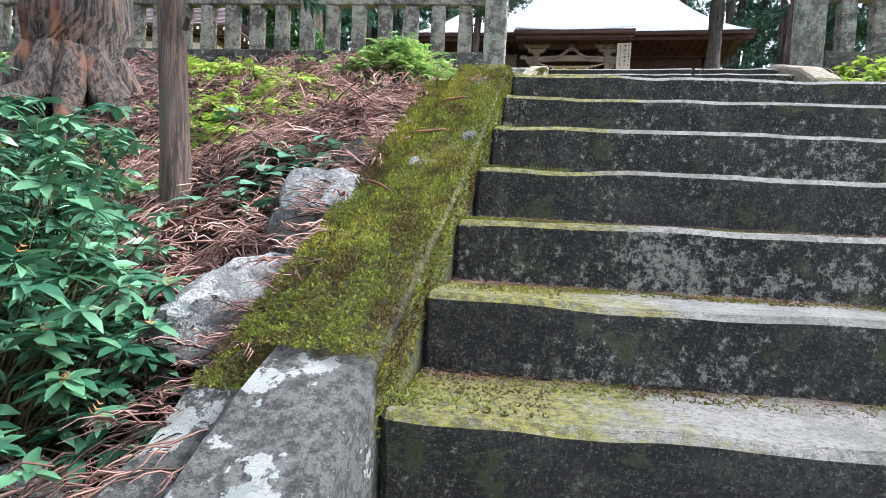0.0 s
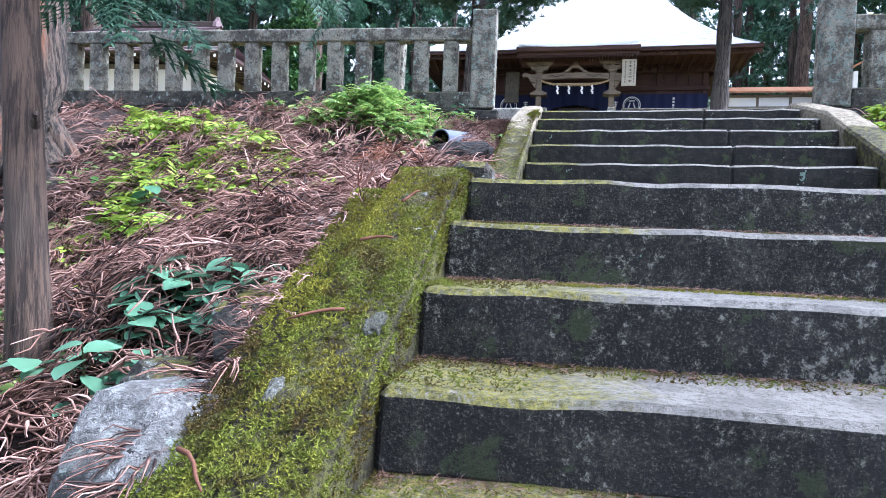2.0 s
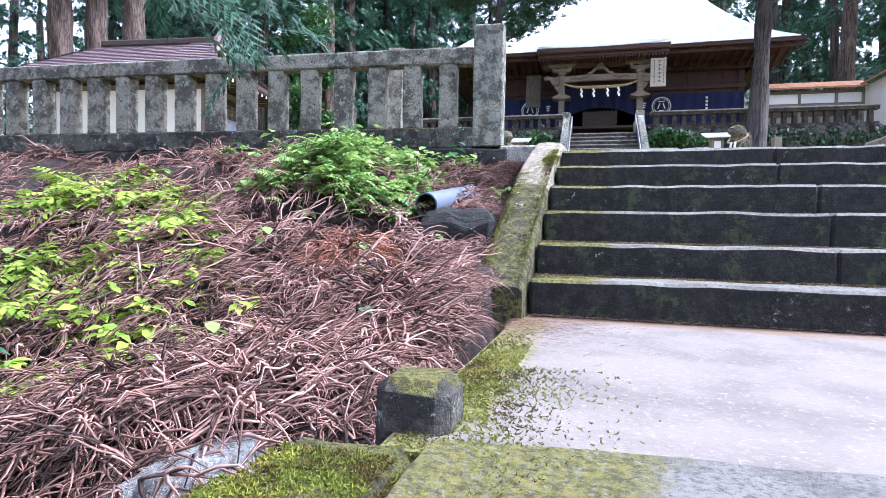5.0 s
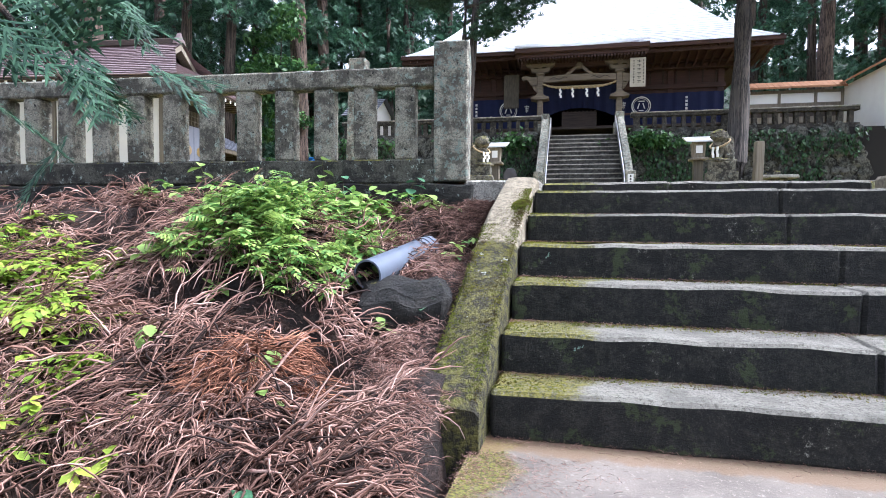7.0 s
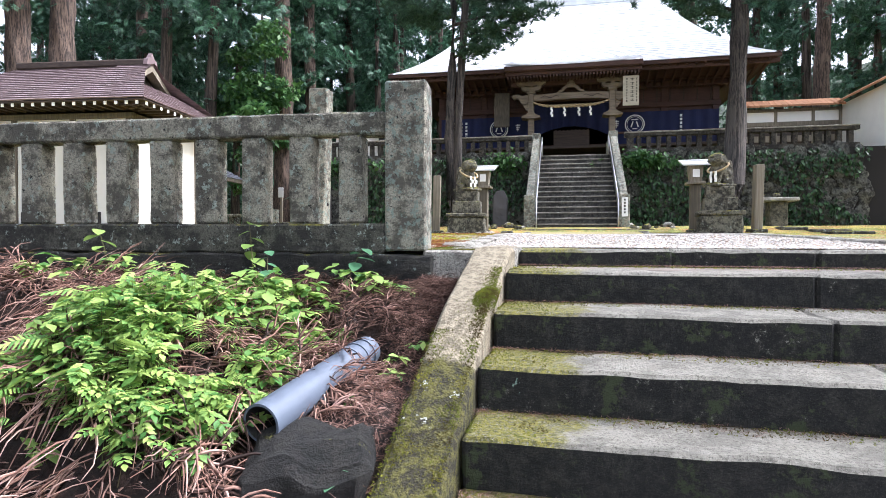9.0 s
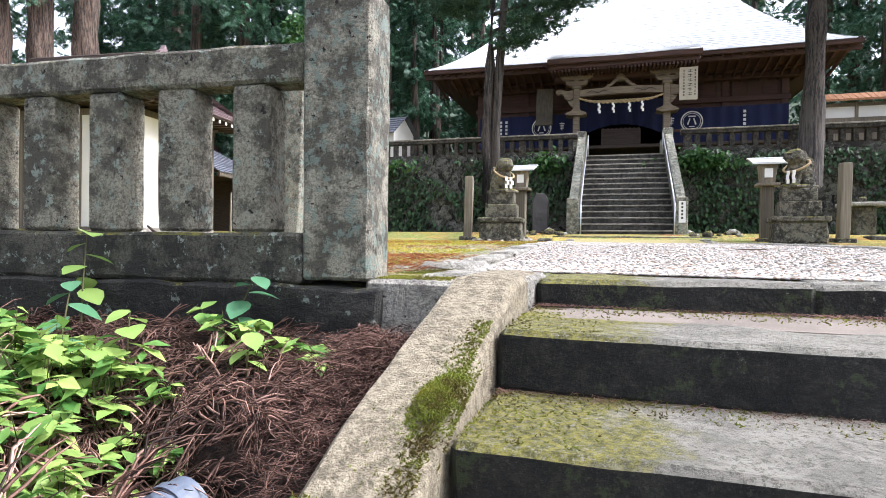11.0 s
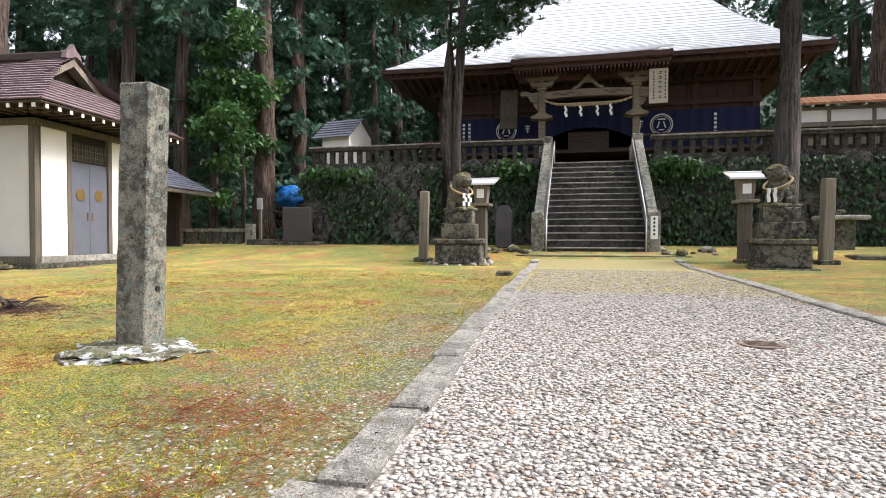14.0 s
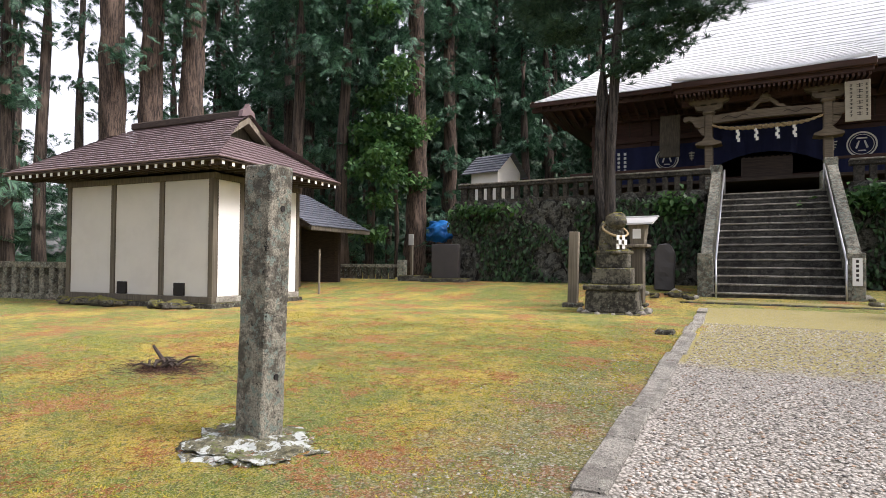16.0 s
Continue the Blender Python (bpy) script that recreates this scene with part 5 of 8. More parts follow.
part("body", rough_block((-0.26, -0.26, -0.1), (0.26, 0.26, 0.72), 0.15, 0.01, 0.02, 3), M_CARVED, sl)
bm = rough_block((-0.55, -0.45, 0.722), (0.55, 0.45, 0.84), 0.15, 0.01, 0.03, 4)
part("roof", bm, M_KERB, sl)
part("finial", rough_block((-0.1, -0.1, 0.842), (0.1, 0.1, 1.0), 0.1, 0.02, 0.04, 5), M_CARVED, sl)
for i, (x, y, w) in enumerate(((6.9, 13.9, 0.9), (7.0, 13.0, 1.0), (6.2, 14.6, 0.7))):
    tagged(link("stepping_stone", rough_block((x - w / 2, y - 0.3, 0.1), (x + w / 2, y + 0.3, yard(x, y) + 0.07), 0.2, 0.02, 0.03, i), M_DARKSTONE), "flat dark stepping stone in the moss", "stone", "stepping stones")
for i in range(26):
    s = -1 if i % 2 else 1
    x = 0.25 + s * rnd.uniform(1.6, 2.9)
    y = rnd.uniform(14.7, 15.6)
    r = rnd.uniform(0.06, 0.17)
    o = tagged(link("loose_stone", blob(r, i * 2.3, 0.35, (1.2, 0.9, 0.7), 2), M_CARVED if i % 3 else M_KERB, True), "rough loose stone beside the shrine steps", "stone", "loose stones by the steps")
    o.matrix_basis = pose(x, y, yard(x, y) + r * 0.3, 0, 0, i * 40)
for i in range(14):
    a = i / 14 * 6.28
    r = rnd.uniform(0.04, 0.08)
    x, y = -2.78 + 0.72 * math.cos(a), 12.55 + 0.7 * math.sin(a)
    o = tagged(link("loose_stone", blob(r, i * 1.3, 0.35, (1.2, 0.9, 0.8), 2), M_KERB, True), "small pale stone at the pedestal's foot", "stone", "stones round the pedestal")
    o.matrix_basis = pose(x, y, yard(x, y) + r * 0.3, 0, 0, i * 40)

# ---- white storehouse ----
KZ = 0.12
kura = thing("storehouse", "white plastered storehouse with timber posts and a shingled roof", "storehouse", at=pose(-10.5, 8.45, KZ, 0, 0, 7.4))
KL, KD, KH = 4.9, 3.06, 3.0


def kpart(name, boxes, mat, label="", chamfer=0.01):
    return part(name, local(boxes, chamfer), mat, kura, label)


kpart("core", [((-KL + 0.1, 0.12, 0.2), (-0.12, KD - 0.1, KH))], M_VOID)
xs = [-KL, -KL * 0.655, -KL * 0.325, 0.0]
for a, b in zip(xs, xs[1:]):
    kpart("plaster_panel", [((a + 0.075, 0.03, 0.22), (b - 0.075, 0.1, KH - 0.14))], M_PLASTER_SHADED)
for x in xs:
    kpart("post", [((x - (0.15 if x == 0 else 0.075 if x > -KL else 0.0), 0.0, 0.1), (x + (0.0 if x == 0 else 0.075 if x > -KL else 0.15), 0.12, KH))], M_KURAWOOD)
kpart("lintel", [((-KL - 0.05, -0.02, KH - 0.14), (0.05, 0.1, KH))], M_KURAWOOD)
kpart("sill", [((-KL, -0.01, 0.08), (0.0, 0.1, 0.22))], M_KURAWOOD)
kpart("plinth", [((-KL - 0.1, -0.08, -0.3), (0.08, KD + 0.05, 0.08))], M_DARKSTONE)
# vents are near-black boxes, the shade of their openings put into colour
for x in (-1.62 * 0.62, -KL * 0.655 + 0.35):
    kpart("vent", [((x - 0.16, -0.015, 0.23), (x + 0.16, 0.04, 0.52))], M_VOID, "floor vent with its shade painted near-black")
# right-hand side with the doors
# same plaster as the front, whiter here as the sunlit side painted in
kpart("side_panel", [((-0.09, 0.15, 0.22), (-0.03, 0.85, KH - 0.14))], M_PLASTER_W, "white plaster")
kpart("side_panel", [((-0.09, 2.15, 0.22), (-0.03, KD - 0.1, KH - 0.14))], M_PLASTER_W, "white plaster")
for y in (0.0, 0.84, 2.05, KD - 0.12):
    kpart("post", [((-0.12, y + (0.125 if y == 0 else 0), 0.1), (0.0, y + (0.16 if y == 0 else 0.12), KH))], M_KURAWOOD)
kpart("lintel", [((-0.1, 0.0, KH - 0.14), (0.02, KD, KH))], M_KURAWOOD)
kpart("sill", [((-0.1, 0.13, 0.08), (0.01, KD, 0.22))], M_KERB)
for y0, y1 in ((0.965, 1.50), (1.51, 2.045)):
    d = part("door", local([((-0.10, y0, 0.22), (-0.045, y1, KH - 0.75))], 0.01), M_DOOR, kura, "grey-blue steel door")
    bm = bmesh.new()
    cyl(bm, (-0.046, (y0 + y1) / 2, 1.55), (-0.028, (y0 + y1) / 2, 1.55), 0.13, n=24)
    part("crest", bm, M_BRASS, d, "round brass crest")
    bm = bmesh.new()
    yy = y1 - 0.06 if y0 < 1 else y0 + 0.06
    cyl(bm, (-0.035, yy, 0.98), (-0.035, yy, 1.16), 0.018, n=8)
    part("handle", bm, M_IRON, d)
# near-black board paints the shade behind the lattice
kpart("transom", [((-0.11, 0.96, KH - 0.75), (-0.08, 2.05, KH - 0.14))], M_VOID)
for i in range(14):
    y = 0.99 + i * 0.077
    kpart("lattice_bar", [((-0.078, y, KH - 0.72), (-0.05, y + 0.025, KH - 0.32))], M_KURAWOOD, chamfer=0)
for z in (KH - 0.62, KH - 0.48):
    kpart("lattice_bar", [((-0.05, 0.97, z), (-0.03, 2.04, z + 0.02))], M_KURAWOOD, chamfer=0)
# eaves
RX0, RX1, RY0, RY1, RZ = -KL - 1.4, 0.82, -0.72, KD + 0.72, KH + 0.14
for i in range(26):
    x = RX0 + 0.2 + i * (RX1 - RX0 - 0.4) / 25
    kpart("rafter", [((x - 0.035, RY0 + 0.06, RZ - 0.10), (x + 0.035, 0.0, RZ - 0.02))], M_DARKWOOD, chamfer=0)
    kpart("rafter_tip", [((x - 0.037, RY0 + 0.048, RZ - 0.102), (x + 0.037, RY0 + 0.059, RZ - 0.018))], M_WHITE, chamfer=0)
for i in range(15):
    y = RY0 + 0.2 + i * (RY1 - RY0 - 0.4) / 14
    kpart("rafter", [((0.0, y - 0.035, RZ - 0.10), (RX1 - 0.06, y + 0.035, RZ - 0.02))], M_DARKWOOD, chamfer=0)
    kpart("rafter_tip", [((RX1 - 0.059, y - 0.037, RZ - 0.102), (RX1 - 0.048, y + 0.037, RZ - 0.018))], M_WHITE, chamfer=0)
kpart("eave_board", [((RX0 + 0.02, RY0 + 0.02, RZ - 0.018), (RX1 - 0.02, RY1 - 0.02, RZ + 0.03))], M_DARKWOOD)


def shingles(bm, p00, p10, p01, p11, rows, cols, lap=0.035):
    """Courses of shingles on a four-sided slope, each lapping the one below."""
    p00, p10, p01, p11 = [Vector(p) for p in (p00, p10, p01, p11)]
    nrm = (p10 - p00).cross(p01 - p00).normalized()
    if nrm.z < 0:
        nrm = -nrm
    for j in range(rows):
        a, b = j / rows, (j + 1.12) / rows
        l0, r0 = p00.lerp(p01, a), p10.lerp(p11, a)
        l1, r1 = p00.lerp(p01, min(b, 1)), p10.lerp(p11, min(b, 1))
        for i in range(cols):
            u, w = i / cols, (i + 1) / cols
            jt = rnd.uniform(-0.006, 0.006)
            q = [l0.lerp(r0, u) + nrm * (lap + jt), l0.lerp(r0, w) + nrm * (lap + jt), l1.lerp(r1, w) + nrm * 0.006, l1.lerp(r1, u) + nrm * 0.006]
            vs = [bm.verts.new(p) for p in q]
            bm.faces.new(vs)
            lo = [bm.verts.new(q[k2] - nrm * (lap * 0.9)) for k2 in (0, 1)]
            bm.faces.new((lo[0], lo[1], vs[1], vs[0]))


RR0, RR1, RYM, RTOP = -KL + 0.75, -1.15, KD / 2, KH + 1.62
GX = -0.42
bm = bmesh.new()
shingles(bm, (RX0, RY0, RZ + 0.03), (RX1, RY0, RZ + 0.03), (RR0 - 0.3, RYM, RTOP), (RR1 + 0.55, RYM, RTOP), 17, 40)
shingles(bm, (RX1, RY1, RZ + 0.03), (RX0, RY1, RZ + 0.03), (RR1 + 0.55, RYM, RTOP), (RR0 - 0.3, RYM, RTOP), 17, 40)
shingles(bm, (RX1, RY0, RZ + 0.03), (RX1, RY1, RZ + 0.03), (GX + 0.02, RYM - 0.85, RZ + 0.86), (GX + 0.02, RYM + 0.85, RZ + 0.86), 9, 24)
shingles(bm, (RX0, RY1, RZ + 0.03), (RX0, RY0, RZ + 0.03), (RX0 + 1.3, RYM + 0.2, RZ + 1.35), (RX0 + 1.3, RYM - 0.2, RZ + 1.35), 12, 24)
bmesh.ops.recalc_face_normals(bm, faces=bm.faces[:])
tagged(part("roof", bm, M_KURAROOF, kura, "purple-brown shingled hip roof"), kind="stuff")
bm = bmesh.new()
prism(bm, [(RYM - 0.95, RZ + 0.72), (RYM + 0.95, RZ + 0.72), (RYM, RTOP - 0.05)], GX - 0.4, GX - 0.35, 0)
part("gable", bm, M_KURAWOOD, kura)
for s in (-1, 1):
    bm = bmesh.new()
    prism(bm, [(RYM + s * 1.12, RZ + 0.70), (RYM + s * 0.98, RZ + 0.66), (RYM, RTOP - 0.16), (RYM, RTOP + 0.0)], GX - 0.26, GX, 0)
    part("bargeboard", bm, M_GREYWOOD, kura, "pale bargeboard")
    bm = bmesh.new()
    shingles(bm, (GX - 0.95, RYM + s * 1.22, RZ + 0.70), (GX + 0.06, RYM + s * 1.22, RZ + 0.70), (GX - 0.95, RYM, RTOP + 0.05), (GX + 0.06, RYM, RTOP + 0.05), 9, 8)
    bmesh.ops.recalc_face_normals(bm, faces=bm.faces[:])
    tagged(part("gable_roof", bm, M_KURAROOF, kura), kind="stuff")
kpart("ridge", [((RR0 - 0.3, RYM - 0.13, RTOP - 0.02), (GX - 0.1, RYM + 0.13, RTOP + 0.17))], M_DARKWOOD, "dark ridge beam", 0.03)
bm = bmesh.new()
prism(bm, [(RYM - 0.24, RTOP - 0.02), (RYM + 0.24, RTOP - 0.02), (RYM + 0.2, RTOP + 0.14), (RYM + 0.09, RTOP + 0.2), (RYM, RTOP + 0.34), (RYM - 0.09, RTOP + 0.2), (RYM - 0.2, RTOP + 0.14)], GX - 0.12, GX, 0)
part("ridge_ornament", bm, M_KURAROOF, kura)
for i in range(14):
    x = -10.6 - 0.33 * i + rnd.uniform(-0.1, 0.1)
    if i in (0, 5, 6):
        continue
    r = rnd.uniform(0.12, 0.28)
    o = tagged(link("field_stone", blob(r, i * 1.7, 0.4, (1.4, 0.8, 0.5), 3), M_CARVED if i % 2 else M_DARKSTONE, True), "rough flat stone heaped against the storehouse", "stone", "stones by the storehouse")
    o.matrix_basis = pose(x, 8.3 - 0.13 * (-10.5 - x) - rnd.uniform(0.1, 0.3), 0.12 + r * 0.2, rnd.uniform(-15, 15), 0, i * 40)

# ---- hut behind the storehouse ----
hut = thing("open_hut", "dark timber hut with a grey-blue roof", "hut", at=pose(-14.65, 14.7, 0.3, 0, 0, 7))
for x in (-1.5, 1.3):
    for y in (-1.1, 1.2):
        part("post", local([((x - 0.08, y - 0.08, 0), (x + 0.08, y + 0.08, 2.1))]), M_DARKWOOD, hut)
part("beam", local([((-1.8, -1.25, 2.0), (1.7, -1.1, 2.2))]), M_KURAWOOD, hut)
part("beam", local([((-1.8, 1.2, 2.0), (1.7, 1.35, 2.2))]), M_KURAWOOD, hut)
part("back_wall", local([((-1.6, 1.15, 0), (1.2, 1.2, 2.0))]), M_DARKWOOD, hut)
bm = bmesh.new()
shingles(bm, (2.3, -1.7, 1.95), (2.3, 1.8, 1.95), (-0.4, -1.5, 3.35), (-0.4, 1.6, 3.35), 14, 16)
shingles(bm, (-2.6, 1.8, 1.95), (-2.6, -1.7, 1.95), (-0.4, 1.6, 3.35), (-0.4, -1.5, 3.35), 14, 16)
bmesh.ops.recalc_face_normals(bm, faces=bm.faces[:])
tagged(part("roof", bm, M_HUTROOF, hut, "grey-blue sheet roof"), kind="stuff")
part("eave_beam", local([((2.18, -1.7, 1.82), (2.28, 1.8, 1.96))]), M_KURAWOOD, hut)
bm = bmesh.new()
prism(bm, [(-2.5, 1.95), (2.25, 1.95), (-0.4, 3.3)], -1.62, -1.55, 1)
part("gable", bm, M_DARKWOOD, hut)

# low dark fence, marker pole, second fence far left
lf = thing("low_fence", "low dark stone fence with a square end post", "fence", at=pose(-12.5, 18.7, 0.35, 0, 0, 7))
part("end_post", rough_block((-0.15, -0.15, -0.1), (0.15, 0.15, 0.88), 0.2, 0.008, 0.015, 1), M_POST, lf)
part("top_rail", rough_block((-4.0, -0.1, 0.58), (-0.16, 0.1, 0.70), 0.4, 0.008, 0.01, 2), M_FENCE, lf)
part("base_beam", rough_block((-4.0, -0.12, -0.1), (-0.16, 0.12, 0.06), 0.4, 0.008, 0.01, 3), M_DARKSTONE, lf)
for i in range(12):
    part("baluster", rough_block((-0.55 - i * 0.3, -0.08, 0.062), (-0.36 - i * 0.3, 0.08, 0.578), 0.3, 0.006, 0.01, i), M_DARKSTONE, lf)
lf2 = thing("far_fence", "grey stone fence beside the storehouse", "fence", at=pose(-15.6, 8.2, 0.05, 0, 0, 7.4))
part("top_rail", rough_block((-9.0, -0.1, 0.88), (-0.2, 0.1, 1.04), 0.5, 0.008, 0.01, 2), M_FENCE, lf2)
part("base_beam", rough_block((-9.0, -0.12, -0.1), (-0.2, 0.12, 0.18), 0.5, 0.008, 0.01, 3), M_FENCE, lf2)
for i in range(22):
    part("baluster", rough_block((-0.6 - i * 0.4, -0.08, 0.182), (-0.4 - i * 0.4, 0.08, 0.878), 0.3, 0.006, 0.01, i), M_FENCE, lf2)
mp = thing("marker_pole", "thin grey pole standing in the yard", "pole", at=pose(-11.2, 12.6, 0.2))
bm = bmesh.new()
cyl(bm, (0, 0, 0), (0, 0, 1.3), 0.035, 0.03, 8)
part("pole", bm, M_GREYWOOD, mp)
mk = thing("marker_post", "short white-topped marker by the cedar", "post", at=pose(-12.9, 20.0, 0.4))
part("stake", local([((-0.05, -0.05, 0), (0.05, 0.05, 1.7))]), M_GREYWOOD, mk)
part("plate", local([((-0.13, -0.08, 1.45), (0.13, -0.055, 1.9))]), M_TIN, mk)

# blue sheet over a stack of firewood
bm = blob(0.62, 8.0, 0.5, (1.25, 0.7, 0.75), 4)
roughen(bm, 0.09, 5.0, 3)
tp = tagged(link("tarpaulin", bm, M_TARP, True), "crumpled bright blue plastic sheet over firewood", "tarpaulin")
tp.matrix_basis = pose(-13.1, 22.6, 2.5)
fw = thing("firewood_stack", "stack of split firewood under a blue sheet", "firewood", at=pose(-13.0, 22.5, 0.3))
for i in range(40):
    x, z = rnd.uniform(-0.8, 0.9), rnd.uniform(0, 1.9)
    bm = bmesh.new()
    cyl(bm, (x, -0.5 + rnd.uniform(-0.1, 0.1), z), (x + rnd.uniform(-0.3, 0.3), 0.4, z + rnd.uniform(-0.1, 0.1)), 0.09, 0.07, 7)
    part("log", bm, M_CEDAR, fw)

# little store on the terrace
ls = thing("terrace_hut", "small white-gabled hut with a grey roof on the terrace", "hut", at=pose(-10.1, 21.2, TOP_Z - 0.05, 0, 0, -8) @ Matrix.Diagonal((0.80, 1.1, 1.28, 1)))
part("wall", local([((-0.9, 0, 0), (0.75, 1.6, 1.35))]), M_PLASTER_W, ls)
bm = bmesh.new()
prism(bm, [(0.0, 1.35), (1.6, 1.35), (0.8, 1.85)], 0.55, 0.75, 0)
part("gable", bm, M_PLASTER_W, ls, "white plaster gable")
bm = bmesh.new()
shingles(bm, (-1.3, -0.25, 1.2), (1.0, -0.25, 1.2), (-1.3, 0.8, 1.92), (1.0, 0.8, 1.92), 7, 10)
shingles(bm, (1.0, 1.85, 1.2), (-1.3, 1.85, 1.2), (1.0, 0.8, 1.92), (-1.3, 0.8, 1.92), 7, 10)
bmesh.ops.recalc_face_normals(bm, faces=bm.faces[:])
tagged(part("roof", bm, M_HUTROOF, ls), kind="stuff")

# ---- foliage helpers ----
rng = np.random.default_rng(11)


def mesh_of(name, verts, faces, material, smooth=False):
    """A mesh from arrays: vertices (n, 3) and faces of equal size (m, k)."""
    verts, faces = np.asarray(verts, dtype=np.float32), np.asarray(faces, dtype=np.int32)
    me = bpy.data.meshes.new(name)
    m, k = faces.shape
    me.vertices.add(len(verts))
    me.vertices.foreach_set("co", verts.ravel())
    me.loops.add(m * k)
    me.loops.foreach_set("vertex_index", faces.ravel())
    me.polygons.add(m)
    me.polygons.foreach_set("loop_start", np.arange(m, dtype=np.int32) * k)
    me.update(calc_edges=True)
    me.validate()
    me.materials.append(material)
    if smooth:
        me.polygons.foreach_set("use_smooth", np.ones(m, dtype=bool))
    return me


def stamp(template, spots, turns, sizes):
    """Many moved, turned and scaled copies of one small shape, as arrays."""
    tv, tf = template
    v = np.einsum("nij,kj->nki", turns, tv) * sizes[:, None, None] + spots[:, None, :]
    f = tf[None] + (np.arange(len(spots)) * len(tv))[:, None, None]
    return v.reshape(-1, 3), f.reshape(-1, tf.shape[1])


def turns_of(yaw, pitch, roll):
    """Rotation matrices: roll about x, then pitch about y, then yaw about z."""
    cy, sy, cp, sp, cr, sr = np.cos(yaw), np.sin(yaw), np.cos(pitch), np.sin(pitch), np.cos(roll), np.sin(roll)
    m = np.empty((len(yaw), 3, 3))
    m[:, 0, 0], m[:, 0, 1], m[:, 0, 2] = cy * cp, cy * sp * sr - sy * cr, cy * sp * cr + sy * sr
    m[:, 1, 0], m[:, 1, 1], m[:, 1, 2] = sy * cp, sy * sp * sr + cy * cr, sy * sp * cr - cy * sr
    m[:, 2, 0], m[:, 2, 1], m[:, 2, 2] = -sp, cp * sr, cp * cr
    return m


def join(parts):
    vs, fs, n = [], [], 0
    for v, f in parts:
        vs.append(v)
        fs.append(f + n)
        n += len(v)
    return np.concatenate(vs), np.concatenate(fs)


def frond(leaflets=9, seed=0):
    """A flat drooping spray of leaflets, about one unit long, as triangles."""
    r = np.random.default_rng(seed)
    v, f = [], []
    for i in range(leaflets):
        u = 0.1 + 0.9 * i / (leaflets - 1)
        for s in (-1, 1):
            base = np.array([u * 0.8, 0, -0.18 * u * u])
            ln = 0.42 * (1 - 0.6 * u) + 0.12
            tip = base + np.array([0.7 * ln, s * ln, -0.16 * ln + r.uniform(-0.06, 0.06)])
            w = np.array([0.055, 0, 0.0])
            n = len(v)
            v += [base - w, base + w, tip]
            f.append((n, n + 1, n + 2))
    return np.array(v), np.array(f)


def tuft(n, spread, width, seed):
    """A tuft of pine needles as thin triangles round a tip."""
    r = np.random.default_rng(seed)
    v, f = [], []
    for i in range(n):
        d = r.normal(size=3)
        d[2] = abs(d[2]) * 0.7 + 0.1
        d /= np.linalg.norm(d)
        s = np.cross(d, r.normal(size=3))
        s = s / np.linalg.norm(s) * width
        k = len(v)
        v += [-s, s, d * r.uniform(0.7, 1.0) * spread]
        f.append((k, k + 1, k + 2))
    return np.array(v), np.array(f)


def blade(segments=4, width=0.36, fold=0.10, droop=0.18):
    """A pointed oval leaf, one unit long, folded on its midrib."""
    v, f = [], []
    for i in range(segments + 1):
        u = i / segments
        w = width * math.sin(math.pi * min(1.0, u * 0.92 + 0.06)) ** 0.9
        z = -droop * u * u
        v += [(u, -w, z + fold * w * 2), (u, 0, z), (u, w, z + fold * w * 2)]
    for i in range(segments):
        a = 3 * i
        f += [(a, a + 3, a + 4), (a, a + 4, a + 1), (a + 1, a + 4, a + 5), (a + 1, a + 5, a + 2)]
    return np.array(v), np.array(f)


FROND = frond()
BLADE = blade()
SMALLBLADE = blade(2, 0.3, 0.12, 0.15)


def sprig(pairs=4):
    """A feathered leaf: pairs of leaflets and one at the tip along a bent rib."""
    spots, yaw, size = [(0.78, 0, -0.06)], [0.0], [0.36]
    for i in range(pairs):
        u = 0.12 + 0.62 * i / (pairs - 1)
        for s in (-1, 1):
            spots.append((u, 0, 0.10 * math.sin(u * 3) - 0.06 * u))
            yaw.append(s * (1.15 - 0.35 * u))
            size.append(0.34 * math.sin(math.pi * (0.28 + 0.55 * u)))
    n = len(spots)
    return stamp(SMALLBLADE, np.array(spots), turns_of(np.array(yaw), np.full(n, 0.12), np.zeros(n)), np.array(size))


SPRIG = sprig()


def trunk_bm(points, radii, n=12, ridges=0.0, seed=0.0):
    """A tapered trunk or limb through points, optionally fluted."""
    bm = bmesh.new()
    rings = []
    for i, (p, r) in enumerate(zip(points, radii)):
        p = Vector(p)
        a = Vector(points[max(i - 1, 0)])
        b = Vector(points[min(i + 1, len(points) - 1)])
        q = (b - a).to_track_quat("Z", "Y").to_matrix()
        ring = []
        for k in range(n):
            t = 2 * math.pi * k / n
            rr = r * (1 + ridges * math.sin(t * 5 + seed) + ridges * 0.7 * noise.noise(Vector((math.cos(t) * 2, math.sin(t) * 2, p.z * 0.6 + seed))))
            ring.append(bm.verts.new(p + q @ Vector((math.cos(t) * rr, math.sin(t) * rr, 0))))
        rings.append(ring)
    for a, b in zip(rings, rings[1:]):
        for k in range(n):
            bm.faces.new((a[k], a[(k + 1) % n], b[(k + 1) % n], b[k]))
    bm.faces.new(list(reversed(rings[0])))
    bm.faces.new(rings[-1])
    bmesh.ops.recalc_face_normals(bm, faces=bm.faces[:])
    return bm


def mesh_from(name, bm, material, smooth=True):
    me = bpy.data.meshes.new(name)
    bm.to_mesh(me)
    bm.free()
    me.materials.append(material)
    for p in me.polygons:
        p.use_smooth = smooth
    return me


